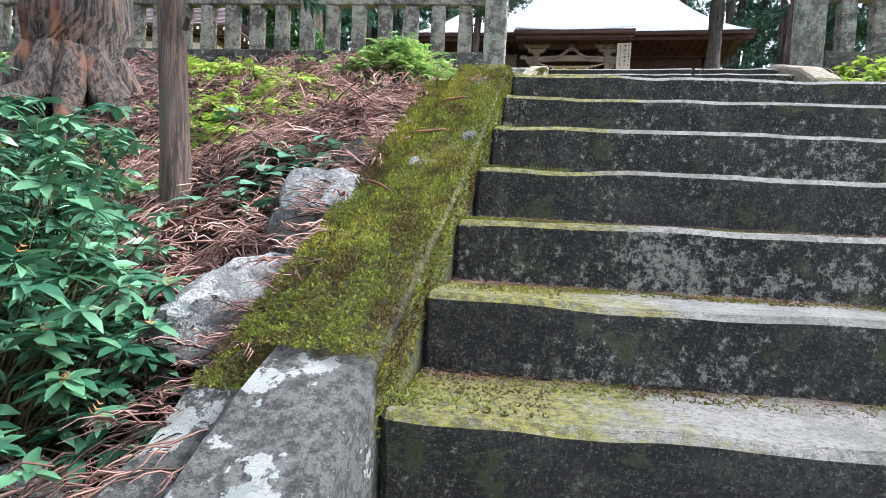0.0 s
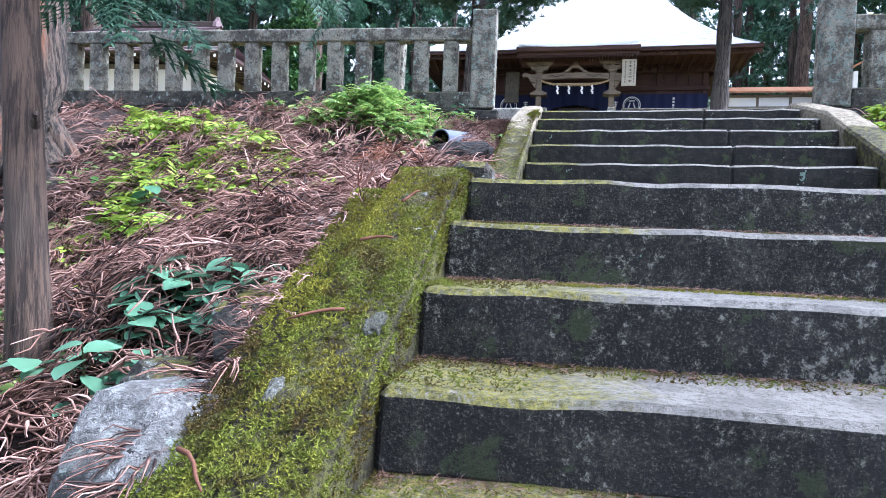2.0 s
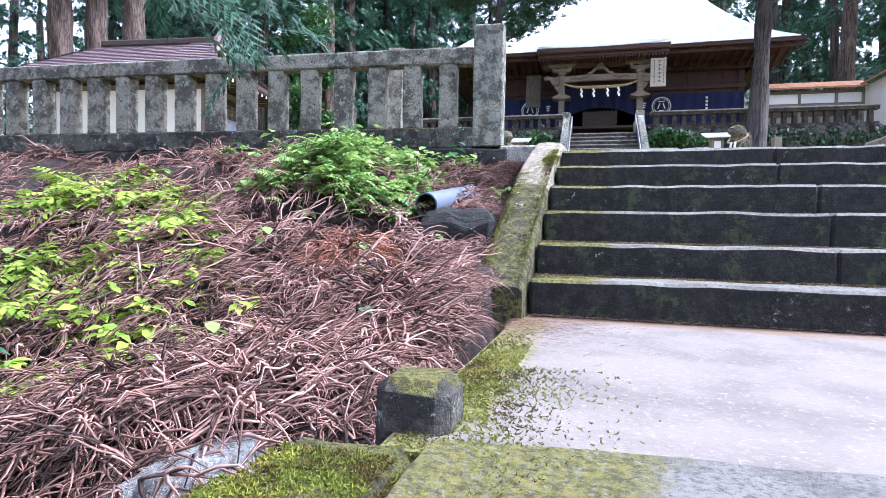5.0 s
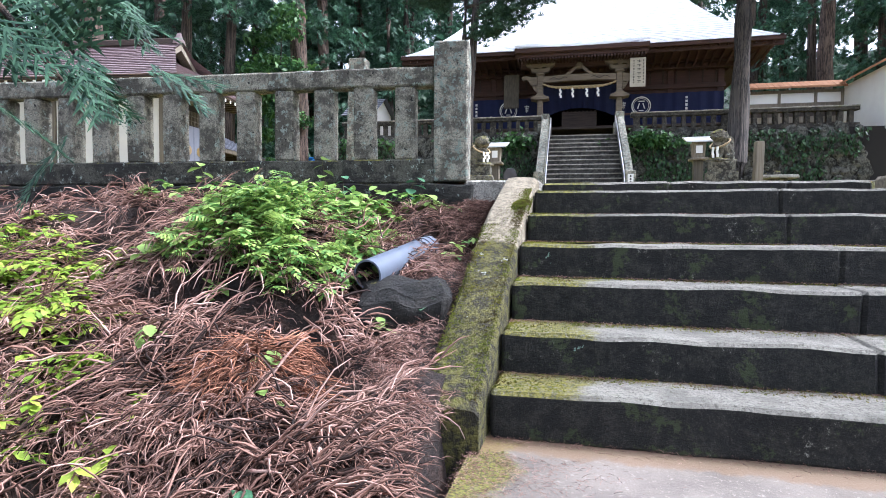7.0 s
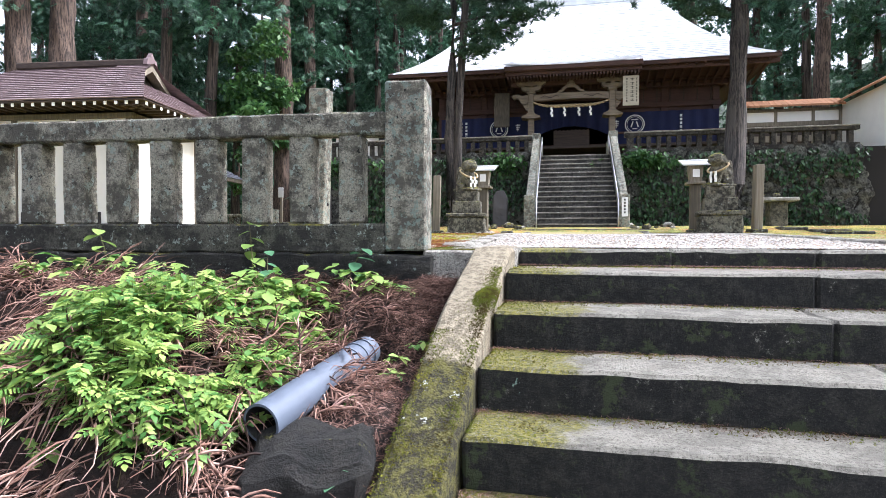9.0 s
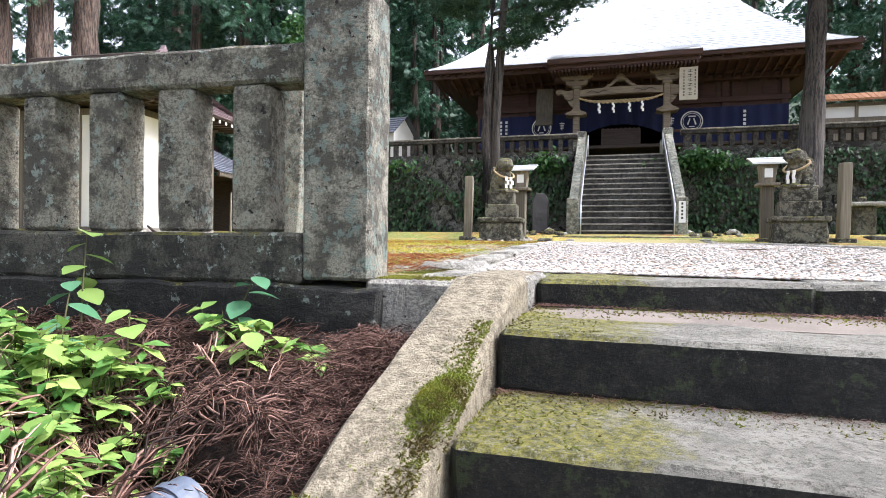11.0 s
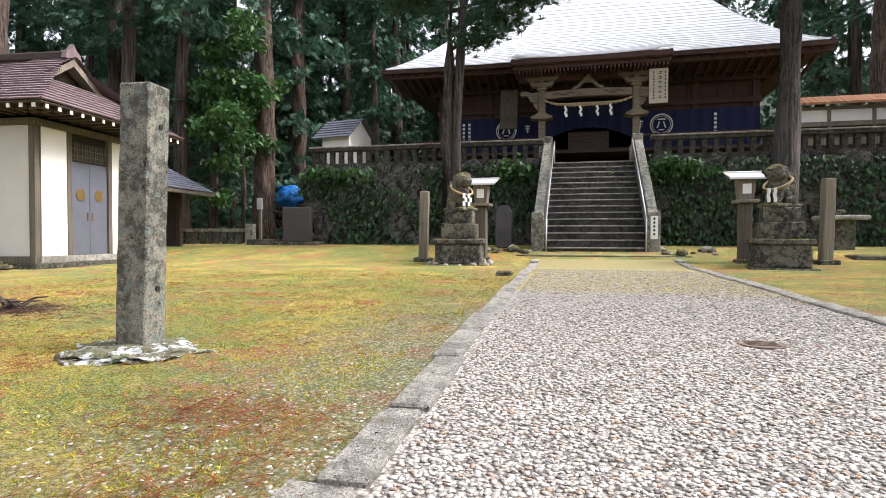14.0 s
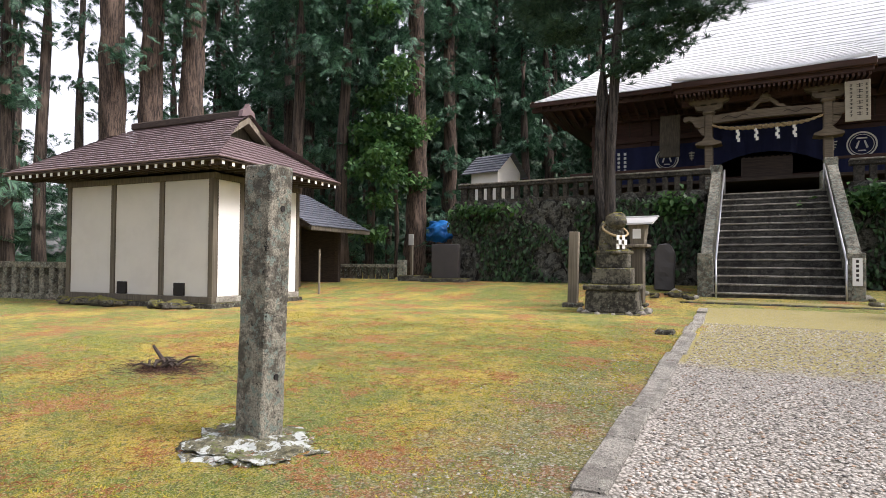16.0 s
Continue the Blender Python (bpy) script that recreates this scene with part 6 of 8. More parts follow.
# ---- cedars: four crown shapes shared by the wood ----
def cedar_crown(seed, lo, hi, radius, branches, per, size):
    r = np.random.default_rng(seed)
    spots, yaw, pitch, sizes = [], [], [], []
    for b in range(branches):
        u = r.uniform() ** 0.9
        z = lo + (hi - lo) * u
        az = r.uniform(0, 2 * np.pi)
        ln = radius * (1.0 - 0.75 * u) * r.uniform(0.55, 1.15)
        for i in range(per):
            d = ln * (0.15 + 0.85 * (i + r.uniform()) / per)
            spots.append((np.cos(az) * d + r.normal(0, 0.22), np.sin(az) * d + r.normal(0, 0.22), z - 0.28 * d + 0.05 * d * d + r.normal(0, 0.16)))
            yaw.append(az + r.normal(0, 0.9))
            pitch.append(r.normal(0.45, 0.4))
            sizes.append(size * r.uniform(0.6, 1.25))
    n = len(spots)
    return stamp(FROND, np.array(spots), turns_of(np.array(yaw), np.array(pitch), r.normal(0, 0.7, n)), np.array(sizes))


CROWNS = [mesh_of("cedar_crown", *cedar_crown(40 + i, lo, hi, rad, br, 30, 0.44), M_LEAF_DARK) for i, (lo, hi, rad, br) in
          enumerate(((3.0, 24, 3.4, 74), (5.5, 26, 3.1, 70), (1.8, 17, 2.7, 66), (8.0, 28, 3.4, 66)))]
SPARSE = [mesh_of('sparse_crown', *cedar_crown(60 + i, lo, hi, rad, br, 24, 0.40), M_LEAF_DARK) for i, (lo, hi, rad, br) in enumerate(((6.0, 24, 2.2, 34), (3.0, 22, 2.0, 30)))]
TRUNKS = []
for i, r0 in enumerate((0.42, 0.30, 0.20)):
    pts = [(0.10 * math.sin(k * 0.7 + i), 0.10 * math.cos(k * 0.9 + i), -0.6 + k * 2.2) for k in range(13)]
    TRUNKS.append(mesh_from("cedar_trunk", trunk_bm(pts, [r0 * (1.25 if k == 0 else 1.0) * (1 - k / 14) for k in range(13)], 14, 0.06, i * 3.0), M_FARTRUNK))
TRUNK_NEAR = mesh_from("cedar_trunk", trunk_bm([(0.05 * math.sin(k), 0.05 * math.cos(k), -0.6 + k * 1.6) for k in range(17)], [0.47 * (1.35 if k == 0 else 1.05 if k == 1 else 1.0) * (1 - k / 24) for k in range(17)], 22, 0.07, 5.0), M_CEDAR)


def cedar(x, y, z, trunk, crown, turn, scale, label="tall dark cedar with bare lower trunk", group="cedars of the wood"):
    t = thing("cedar_tree", label, "tree", group, at=pose(x, y, z, 0, 0, turn) @ Matrix.Scale(scale, 4))
    piece("trunk", trunk, t)
    if crown is not None:
        piece("crown", crown, t)
    return t


near_ones = ((-16.8, 12.4, 1), (-17.5, 11.4, 1), (-18.2, 10.5, 1), (-13.3, 20.9, 0), (-13.9, 24.8, 3), (11.1, 26.2, 1))
for i, (x, y, c) in enumerate(near_ones):
    cedar(x, y, 0.4 if x < 0 else 3.0, TRUNK_NEAR, (SPARSE[0], SPARSE[0], SPARSE[0], CROWNS[3], CROWNS[1], CROWNS[3])[i], i * 50, (1.0, 0.95, 1.0, 1.05, 0.9, 0.85)[i],
          "thick brown cedar trunk with a high crown", "old cedars round the yard")
for i, (x, y) in enumerate(((-19.9, 9.3), (-20.6, 8.6), (-22.5, 7.0), (-16.9, 17.4), (-15.5, 18.7), (-21, 5.2), (-24, 9.0))):
    cedar(x, y, 0.3, TRUNKS[1 if i > 2 else 2], (SPARSE[i % 2] if x < -19 else CROWNS[(1, 3)[i % 2]]), i * 70, 1.0)
for i, (x, y) in enumerate(((9.8, 34.0), (12.2, 31.5), (14.4, 29.0), (11.0, 36.5), (13.4, 35.0), (16.2, 32.5), (17.5, 28.0))):
    cedar(x, y, 2.6, TRUNKS[i % 3], CROWNS[i % 4], i * 80, 0.95)
wood_r = random.Random(5)
placed = [(a, b) for a, b, _ in near_ones]
# last two zones: unseen trees added behind the camera to enclose and shade
zones = ((-16, -9, 27, 36, 9), (-48, -12.5, 21, 58, 44), (-14, 34, 37, 60, 30), (14, 42, 6, 40, 20), (-50, -24, -6, 20, 9), (-26, -12, -26, -12, 3), (12, 30, -24, -4, 4))
for x0, x1, y0, y1, cnt in zones:
    got = tries = 0
    while got < cnt and tries < 900:
        tries += 1
        x, y = wood_r.uniform(x0, x1), wood_r.uniform(y0, y1)
        if y0 == 21 and wood_r.uniform(0, 1) > 1.25 - (y - 21) / 40:
            continue
        if all((x - a) ** 2 + (y - b) ** 2 > 5.0 for a, b in placed):
            placed.append((x, y))
            z = (0.4 if y < 36 or x < -11 else 1.5) + max(0, (math.hypot(x, y - 15) - 34)) * 0.28
            if y < -2:
                z = bank(x, y)
            k = wood_r.randrange(4)
            cedar(x, y, z, TRUNKS[wood_r.randrange(3)], SPARSE[k % 2] if x0 == -50 else CROWNS[k], wood_r.uniform(0, 360), wood_r.uniform(0.85, 1.2))
            got += 1

# wooded slope closing the view behind the trees
def hill_height(x, y):
    d = math.hypot(x, (y - 15))
    open_sky = min(1.0, max(0.0, (0.80 * -x + 4 - y) / 8)) if x < 0 else 0.0
    side = 1.0 - 0.97 * open_sky * open_sky * (3 - 2 * open_sky)
    return 0.2 + max(0.0, d - 44) * (0.42 if y > 20 else 0.30) * side + (3.0 * noise.noise(Vector((x * 0.09, y * 0.09, 0))) + 1.2 * noise.noise(Vector((x * 0.5, y * 0.5, 4)))) * min(1, max(0, d - 44) / 8)


bm = bmesh.new()
rings = []
for j in range(16):
    d = 44 + j * 5.5
    rings.append([bm.verts.new((d * math.sin(a), 15 + d * math.cos(a), hill_height(d * math.sin(a), 15 + d * math.cos(a)) - (0.8 if j == 0 else 0))) for a in [radians(-110 + 2.2 * i) for i in range(101)]])
for a, b in zip(rings, rings[1:]):
    for i in range(100):
        bm.faces.new((a[i], a[i + 1], b[i + 1], b[i]))
kh = Mat("far_wood", 1.0)
tagged(link("backdrop", bm, kh.done(kh.mix(kh.step(kh.noise(0.8, 6, 0.75), 0.4, 0.65), (0.006, 0.014, 0.007), (0.03, 0.06, 0.022)), kh.noise(1.5, 5), 1.0, 0.6), True),
       "dark wooded hillside behind the shrine", "hillside", kind="structure")
# undergrowth of the wood: joined leafy fronds
n = 9000
px = rng.uniform(-46, -12.2, n)
py = rng.uniform(20.5, 48, n)
m2 = rng.uniform(size=n) < 0.35
px = np.where(m2, rng.uniform(-46, -19, n), px)
py = np.where(m2, rng.uniform(3, 21, n), py)
spots = np.stack([px, py, 0.5 + rng.uniform(0, 1, n) ** 2 * 4.2 + np.maximum(0, np.hypot(px, py - 15) - 34) * 0.28], 1)
tagged(new("undergrowth", mesh_of("undergrowth", *stamp(FROND, spots, turns_of(rng.uniform(0, 6.3, n), rng.normal(0.2, 0.5, n), rng.normal(0, 0.6, n)), rng.uniform(0.4, 0.9, n)), M_LEAF_DARK)),
       "dense dark undergrowth between the cedars", "undergrowth", kind="stuff")

# leafy young tree in front of the old cedar by the firewood
t = thing("broadleaf_tree", "leafy young tree with bright green foliage beside the cedar", "tree", at=pose(-13.7, 19.9, 0.4))
part("trunk", trunk_bm([(0, 0, -0.3), (0.1, 0, 2), (-0.1, 0.1, 5), (0.1, 0, 9)], [0.12, 0.1, 0.07, 0.02], 8), M_FARTRUNK, t, smooth=True)
n = 5200
r = np.random.default_rng(3)
d = r.normal(size=(n, 3))
d /= np.linalg.norm(d, axis=1)[:, None]
cl = r.normal(size=(26, 3)) * np.array([1.0, 0.9, 2.1]) + np.array([0, -0.2, 6.0])
spots = cl[r.integers(0, 26, n)] + d * r.uniform(0.2, 0.85, n)[:, None] * np.array([1, 1, 0.55])
M_LEAF_TREE = leaf("young_tree_leaf", (0.02, 0.07, 0.02), (0.08, 0.17, 0.045), 0.5, 0.3, 1.0, 0.3)
piece("crown", mesh_of("leaf_crown", *stamp(SMALLBLADE, spots, turns_of(r.uniform(0, 6.3, n), r.normal(0.4, 0.5, n), r.normal(0, 0.6, n)), r.uniform(0.16, 0.32, n)), M_LEAF_TREE), t)


# ---- pines before the terrace ----
def pine(x, y, z, stems, clumps, seed, label):
    t = thing("pine_tree", label, "tree", "pines by the steps", at=pose(x, y, z))
    for pts, rad in stems:
        part("trunk", trunk_bm(pts, rad, 14, 0.06, seed), M_PINE, t, smooth=True)
    r = np.random.default_rng(seed)
    tp = tuft(34, 0.30, 0.014, seed)
    sp, sz = [], []
    top = Vector(stems[0][0][-2])
    for i, (cx, cy, cz, cr, cnt) in enumerate(clumps):
        base = Vector(curve_pt(stems[0][0], cz - 0.35))
        tip = Vector((cx, cy, cz - 0.05))
        mid = base.lerp(tip, 0.5) + Vector((0, 0, 0.18))
        part("limb", trunk_bm([base, mid, tip], [0.07, 0.045, 0.015], 7, 0.05, seed + i), M_PINE, t, smooth=True)
        for k in range(cnt * 2):
            along = r.uniform(0.35, 1.05)
            p = base.lerp(tip, along)
            sp.append((p.x + r.normal(0, cr * 0.55), p.y + r.normal(0, cr * 0.55), p.z + r.normal(0.05, cr * 0.20) - 0.12 * abs(r.normal())))
            sz.append(r.uniform(0.7, 1.3))
    n = len(sp)
    piece("crown", mesh_of("pine_crown", *stamp(tp, np.array(sp), turns_of(r.uniform(0, 6.3, n), r.normal(0, 0.5, n), r.normal(0, 0.5, n)), np.array(sz)), M_LEAF_PINE), t)
    return t


def curve_pt(pts, z):
    for a, b in zip(pts, pts[1:]):
        if z <= b[2]:
            k = (z - a[2]) / (b[2] - a[2])
            return tuple(a[i] + (b[i] - a[i]) * k for i in range(3))
    return pts[-1]


stemA = [(0, 0, -0.4), (0.02, 0, 1.5), (-0.08, 0, 3.5), (0.02, 0, 6), (0.12, 0, 9), (0.0, 0, 12.5), (0.2, 0, 16)]
stemB = [(0.22, 0.1, -0.4), (0.25, 0.1, 2.5), (0.26, 0.1, 4.2), (0.42, 0.1, 7), (0.62, 0.1, 10), (0.6, 0, 14)]
pine(-4.62, 18.45, 0.42, [(stemA, [0.27, 0.22, 0.20, 0.19, 0.17, 0.13, 0.04]), (stemB, [0.2, 0.17, 0.15, 0.15, 0.13, 0.05])],
     [(2.2, 0.2, 7.7, 0.7, 75), (3.4, 0.0, 8.3, 0.75, 90), (1.6, -0.3, 7.0, 0.5, 40), (2.9, 0.5, 9.2, 0.9, 110), (4.1, -0.4, 9.4, 0.8, 90), (-1.6, 0.2, 8.6, 0.9, 90), (-2.6, 0.4, 9.6, 1.0, 110),
      (1.5, 0.6, 10.2, 1.0, 110), (-1.2, -0.5, 10.8, 1.0, 110), (2.4, 0, 11.4, 1.1, 120), (-3.4, -0.2, 10.4, 0.8, 80), (0.4, -0.6, 12.2, 1.2, 130), (4.4, 0.3, 10.6, 0.9, 90)], 3,
     "twin-stemmed pine rising before the terrace wall")
stemC = [(0, 0, -0.4), (-0.03, 0, 1.5), (0.05, 0, 4.0), (0.10, 0, 6.5), (0.05, 0, 9), (0.2, 0, 13), (0.2, 0, 16)]
pine(5.62, 18.45, 0.42, [(stemC, [0.42, 0.36, 0.33, 0.30, 0.27, 0.2, 0.05])],
     [(-2.4, 0, 8.6, 0.7, 90), (-3.6, 0.2, 9.3, 0.8, 110), (-1.6, -0.3, 9.6, 0.9, 100), (-3.0, -0.3, 10.4, 0.9, 110), (1.8, 0.1, 8.4, 0.7, 70), (2.6, 0, 9.4, 0.9, 100), (-1.2, 0.4, 7.9, 0.45, 40),
      (1.2, -0.4, 10.4, 1.0, 110), (-2.2, 0.3, 11.6, 1.1, 120), (3.2, 0.2, 10.8, 1.0, 100), (0.2, 0, 12.2, 1.2, 130), (-4.3, 0, 8.9, 0.5, 60)], 9,
     "stout pine with a bare trunk before the terrace wall")

# ---- big old cedar and slim trunk on the bank, with hanging boughs ----
big = thing("old_cedar", "huge old cedar with shaggy red bark and spreading roots", "tree", at=pose(-4.15, -2.75, -1.45))
pts = [(0, 0, -0.6), (0, 0, -0.1), (0.02, 0, 0.35), (0, 0.02, 1.0), (-0.05, 0.02, 2.2), (-0.1, 0, 5), (-0.1, 0, 10), (0, 0, 18)]
bm = trunk_bm(pts, [0.85, 0.66, 0.50, 0.43, 0.40, 0.38, 0.32, 0.1], 72, 0.05, 2.0)
for v in bm.verts:
    a = math.atan2(v.co.y, v.co.x)
    k = 1 + 0.13 * abs(noise.noise(Vector((a * 7, v.co.z * 0.25, 1.0)))) - 0.12 * abs(noise.noise(Vector((a * 13, v.co.z * 0.4, 4.0))))
    v.co.x, v.co.y = v.co.x * k, v.co.y * k
part("trunk", bm, M_BIGCEDAR, big, smooth=True)
for i, (a, l) in enumerate(((-20, 1.25), (35, 1.0), (-75, 1.3), (-120, 1.1), (85, 0.9), (-48, 1.0))):
    c, s = math.cos(radians(a)), math.sin(radians(a))
    rp = [(c * 0.30, s * 0.30, 0.70), (c * 0.52, s * 0.52, 0.28), (c * l * 0.8, s * l * 0.8, 0.08), (c * l * 1.15, s * l * 1.15, -0.15)]
    part("root", trunk_bm(rp, [0.12, 0.12, 0.08, 0.03], 16, 0.12, i), M_BIGCEDAR, big, smooth=True)
piece("crown", CROWNS[3], big)


def bough(parent, start, tip, size, count, seed):
    """A drooping limb clothed in cedar sprays."""
    r = np.random.default_rng(seed)
    a, b = Vector(start), Vector(tip)
    mid = a.lerp(b, 0.55) + Vector((0, 0, 0.25))
    part("limb", trunk_bm([a, mid, b], [0.045, 0.025, 0.006], 7), M_CEDAR, parent, smooth=True)
    sp, yaw = [], []
    ax = math.atan2(b.y - a.y, b.x - a.x)
    for i in range(count):
        u = r.uniform(0.45, 1.0)
        p = a.lerp(mid, u / 0.55) if u < 0.55 else mid.lerp(b, (u - 0.55) / 0.45)
        sp.append((p.x + r.normal(0, 0.11), p.y + r.normal(0, 0.11), p.z + r.normal(-0.05, 0.07)))
        yaw.append(ax + r.normal(0, 0.9))
    v, f = stamp(FINE_FROND, np.array(sp), turns_of(np.array(yaw), r.normal(0.5, 0.35, count), r.normal(0, 0.5, count)), r.uniform(0.6, 1.3, count) * size)
    ob = piece("foliage", mesh_of("bough_foliage", v, f, M_LEAF_DARK), parent)
    return ob


def fine_frond():
    """A feathery cedar spray: side twigs each with short needles."""
    r = np.random.default_rng(8)
    v, f = [], []
    for i in range(6):
        u = 0.12 + 0.15 * i
        for s in (-1, 1):
            base = np.array([u, 0, -0.2 * u * u])
            ln = 0.36 * (1 - 0.55 * u)
            d = np.array([0.75, s * 0.8, -0.25])
            for k in range(5):
                p = base + d * ln * (k / 5)
                for q in (-1, 1):
                    tip = p + np.array([0.13, q * 0.075 + s * 0.04, r.uniform(-0.05, 0.03)])
                    n = len(v)
                    v += [p + np.array([-0.018, 0.012 * q, 0]), p + np.array([0.03, -0.012 * q, 0]), tip]
                    f.append((n, n + 1, n + 2))
    return np.array(v), np.array(f)


FINE_FROND = fine_frond()
slim = thing("slim_tree", "slim straight brown trunk of a young cedar", "tree", at=pose(-1.54, -4.70, -2.16))
part("trunk", trunk_bm([(0.02, 0, -0.3), (0.0, 0, 0.0), (-0.02, 0, 0.4), (-0.06, 0, 1.0), (-0.14, 0.02, 2.0), (-0.25, 0.02, 4.0), (-0.3, 0, 7)], [0.11, 0.085, 0.068, 0.064, 0.06, 0.055, 0.03], 16, 0.05, 1.0), M_YOUNG, slim, smooth=True)
for i, (z, a) in enumerate(((0.55, 200), (0.95, -40), (1.4, 150))):
    c, s = math.cos(radians(a)), math.sin(radians(a))
    bm = bmesh.new()
    cyl(bm, (c * 0.06, s * 0.06, z), (c * 0.12, s * 0.12, z + 0.04), 0.016, 0.010, 7)
    part("branch_stub", bm, M_YOUNG, slim)
bough(slim, (-0.15, 0.02, 2.6), (0.30, 0.10, 1.42), 0.26, 40, 21)
bough(slim, (-0.15, 0.02, 2.7), (-0.25, 0.55, 1.62), 0.26, 30, 23)
bough(big, (0.3, 0.0, 3.4), (3.05, -0.35, 1.40), 0.30, 60, 22)
bough(big, (0.3, 0.1, 3.6), (2.65, 0.1, 1.60), 0.30, 46, 26)

# ---- the bank: litter, stones, pipe and plants ----


def strand_tubes(paths, radius):
    """Thin three-sided tubes along short polylines (list of arrays), as quads."""
    v, f = [], []
    for p in paths:
        n0 = len(v)
        for i, q in enumerate(p):
            r = radius * (1 - 0.75 * i / (len(p) - 1))
            v += [q + np.array([0, r, r * 0.3]), q + np.array([0, -r, r * 0.3]), q + np.array([0, 0, -r])]
        for i in range(len(p) - 1):
            a = n0 + 3 * i
            for k in range(3):
                f.append((a + k, a + (k + 1) % 3, a + 3 + (k + 1) % 3, a + 3 + k))
    return np.array(v), np.array(f)


def twig(seed, strands=5, bends=6, reach=4):
    """A shed cedar twig: a bent stem with a few strands that curve away from it."""
    r = np.random.default_rng(seed)
    c, h = r.uniform(-0.8, 0.8), r.uniform(0.06, 0.18)
    main = np.array([(u, c * u * u * 0.6, h * math.sin(u * 3.0)) for u in np.linspace(0, 1, bends)])
    paths = [main]
    for k in range(strands):
        u = r.uniform(0.05, 0.7)
        s = -1 if k % 2 else 1
        b = np.array([u, c * u * u * 0.6, h * math.sin(u * 3.0)])
        ln = r.uniform(0.25, 0.55)
        paths.append(np.array([b + np.array([ln * w, s * ln * 0.55 * w * (1 - 0.45 * w), 0.10 * math.sin(w * 3) * r.uniform(0.2, 1.2)]) for w in np.linspace(0, 1, reach)]))
    return strand_tubes(paths, 0.019)


TWIGS = [twig(i, 5, 5, 4) for i in range(7)]
BITS = [twig(i, 2, 4, 3) for i in range(7)]


def lay(n, area, sampler, seed, size, lift=0.03, tilt=0.16):
    """Scatter twigs on the bank, each following the slope under it."""
    r = np.random.default_rng(seed)
    spots, normals = [], []
    while len(spots) < n:
        x, y = r.uniform(area[0], area[1]), r.uniform(area[2], area[3])
        edge = -0.50 if y < -4.2 else (-0.10 if y < -2.36 else (-0.40 if y < 0 else -9))
        if r.uniform() > sampler(x, y) or in_stairs(x, y) or (edge < x < 1):
            continue
        spots.append((x, y, bank(x, y) + r.uniform(0.0, lift)))
    spots = np.array(spots)
    out = []
    kind = r.integers(0, len(TWIGS), n)
    yaw = r.normal(-0.6, 1.3, n)
    turns = turns_of(yaw, r.normal(0, tilt, n), r.normal(0, 0.5, n))
    gx2 = np.array([(bank(a + 0.06, b) - bank(a - 0.06, b)) / 0.12 for a, b, _ in spots])
    gy2 = np.array([(bank(a, b + 0.06) - bank(a, b - 0.06)) / 0.12 for a, b, _ in spots])
    shear = np.tile(np.eye(3), (n, 1, 1))
    shear[:, 2, 0], shear[:, 2, 1] = np.clip(gx2, -0.45, 0.45), np.clip(gy2, -0.2, 0.7)
    turns = np.einsum("nij,njk->nik", shear, turns)
    sz = r.uniform(0.6, 1.3, n) * size
    brink = np.where((spots[:, 1] > -4.1) & (spots[:, 1] < -2.4), 0.05, -0.30)
    near = np.clip((brink - spots[:, 0]) / 0.45, 0.2, 1.0)
    sz *= np.where(spots[:, 0] < 1, near, 1.0)
    for k in range(len(TWIGS)):
        s = kind == k
        if s.any():
            out.append(stamp(TWIGS[k], spots[s], turns[s], sz[s]))
    return join(out)


def litter_here(x, y):
    v = 0.50 + 0.6 * noise.noise(Vector((x * 0.9, y * 0.9, 7))) + 0.9 * noise.noise(Vector((x * 3.1, y * 3.1, 2)))
    if -0.75 < x < 0 and y > -4.2:
        v += 0.45
    if noise.noise(Vector((x * 2.7, y * 2.2, 5.1))) > 0.16:
        v *= 0.10
    if x < -3.2:
        v *= 0.35
    if -2.15 < x < -1.0 and -2.04 < y < -1.76:
        v *= 0.15
    if ((x + 2.45) / 0.36) ** 2 + ((y + 1.68) / 0.2) ** 2 < 1:
        v *= 0.05
    if -0.78 < x < -0.30 and -1.86 < y < -1.38:
        v *= 0.05
    return v


tagged(new("needle_litter", mesh_of("needle_litter", *join([lay(5600, (-3.6, -0.18, -6.6, -0.5), litter_here, 1, 0.28, 0.09), lay(900, (-6.5, -3.2, -5.5, -0.1), litter_here, 2, 0.3, 0.05), lay(800, (-2.4, -0.42, -1.25, -0.45), lambda x, y: 0.8, 3, 0.20, 0.03, 0.07),
                                                           lay(500, (2.8, 5.5, -5, 0.0), litter_here, 4, 0.26, 0.05)]), M_NEEDLE)),
       "deep litter of fallen reddish cedar twigs on the bank", "leaf litter", kind="stuff")


def fine_litter(n, seed):
    """Short bits of needle and soil crumbs along the copings and in the gaps of the litter."""
    r = np.random.default_rng(seed)
    y = r.uniform(-6.5, 0.05, n)
    edge = np.where(y < -4.2, -0.37, np.where(y < -2.3, -0.12, -0.27))
    x = edge - np.abs(r.normal(0, 0.28, n))
    z = np.array([bank(a, b) for a, b in zip(x, y)]) + r.uniform(0.0, 0.012, n)
    k = r.integers(0, len(TWIGS), n)
    p = np.stack([x, y, z], 1)
    return join([stamp(BITS[i], p[k == i], turns_of(r.uniform(0, 6.3, (k == i).sum()), r.normal(0, 0.25, (k == i).sum()), r.normal(0, 0.5, (k == i).sum())), r.uniform(0.03, 0.10, (k == i).sum())) for i in range(len(TWIGS))])


tagged(new("fine_litter", mesh_of("fine_litter", *fine_litter(9500, 31), M_NEEDLE)), "short broken needles and crumbs along the coping", "leaf litter", kind="stuff")


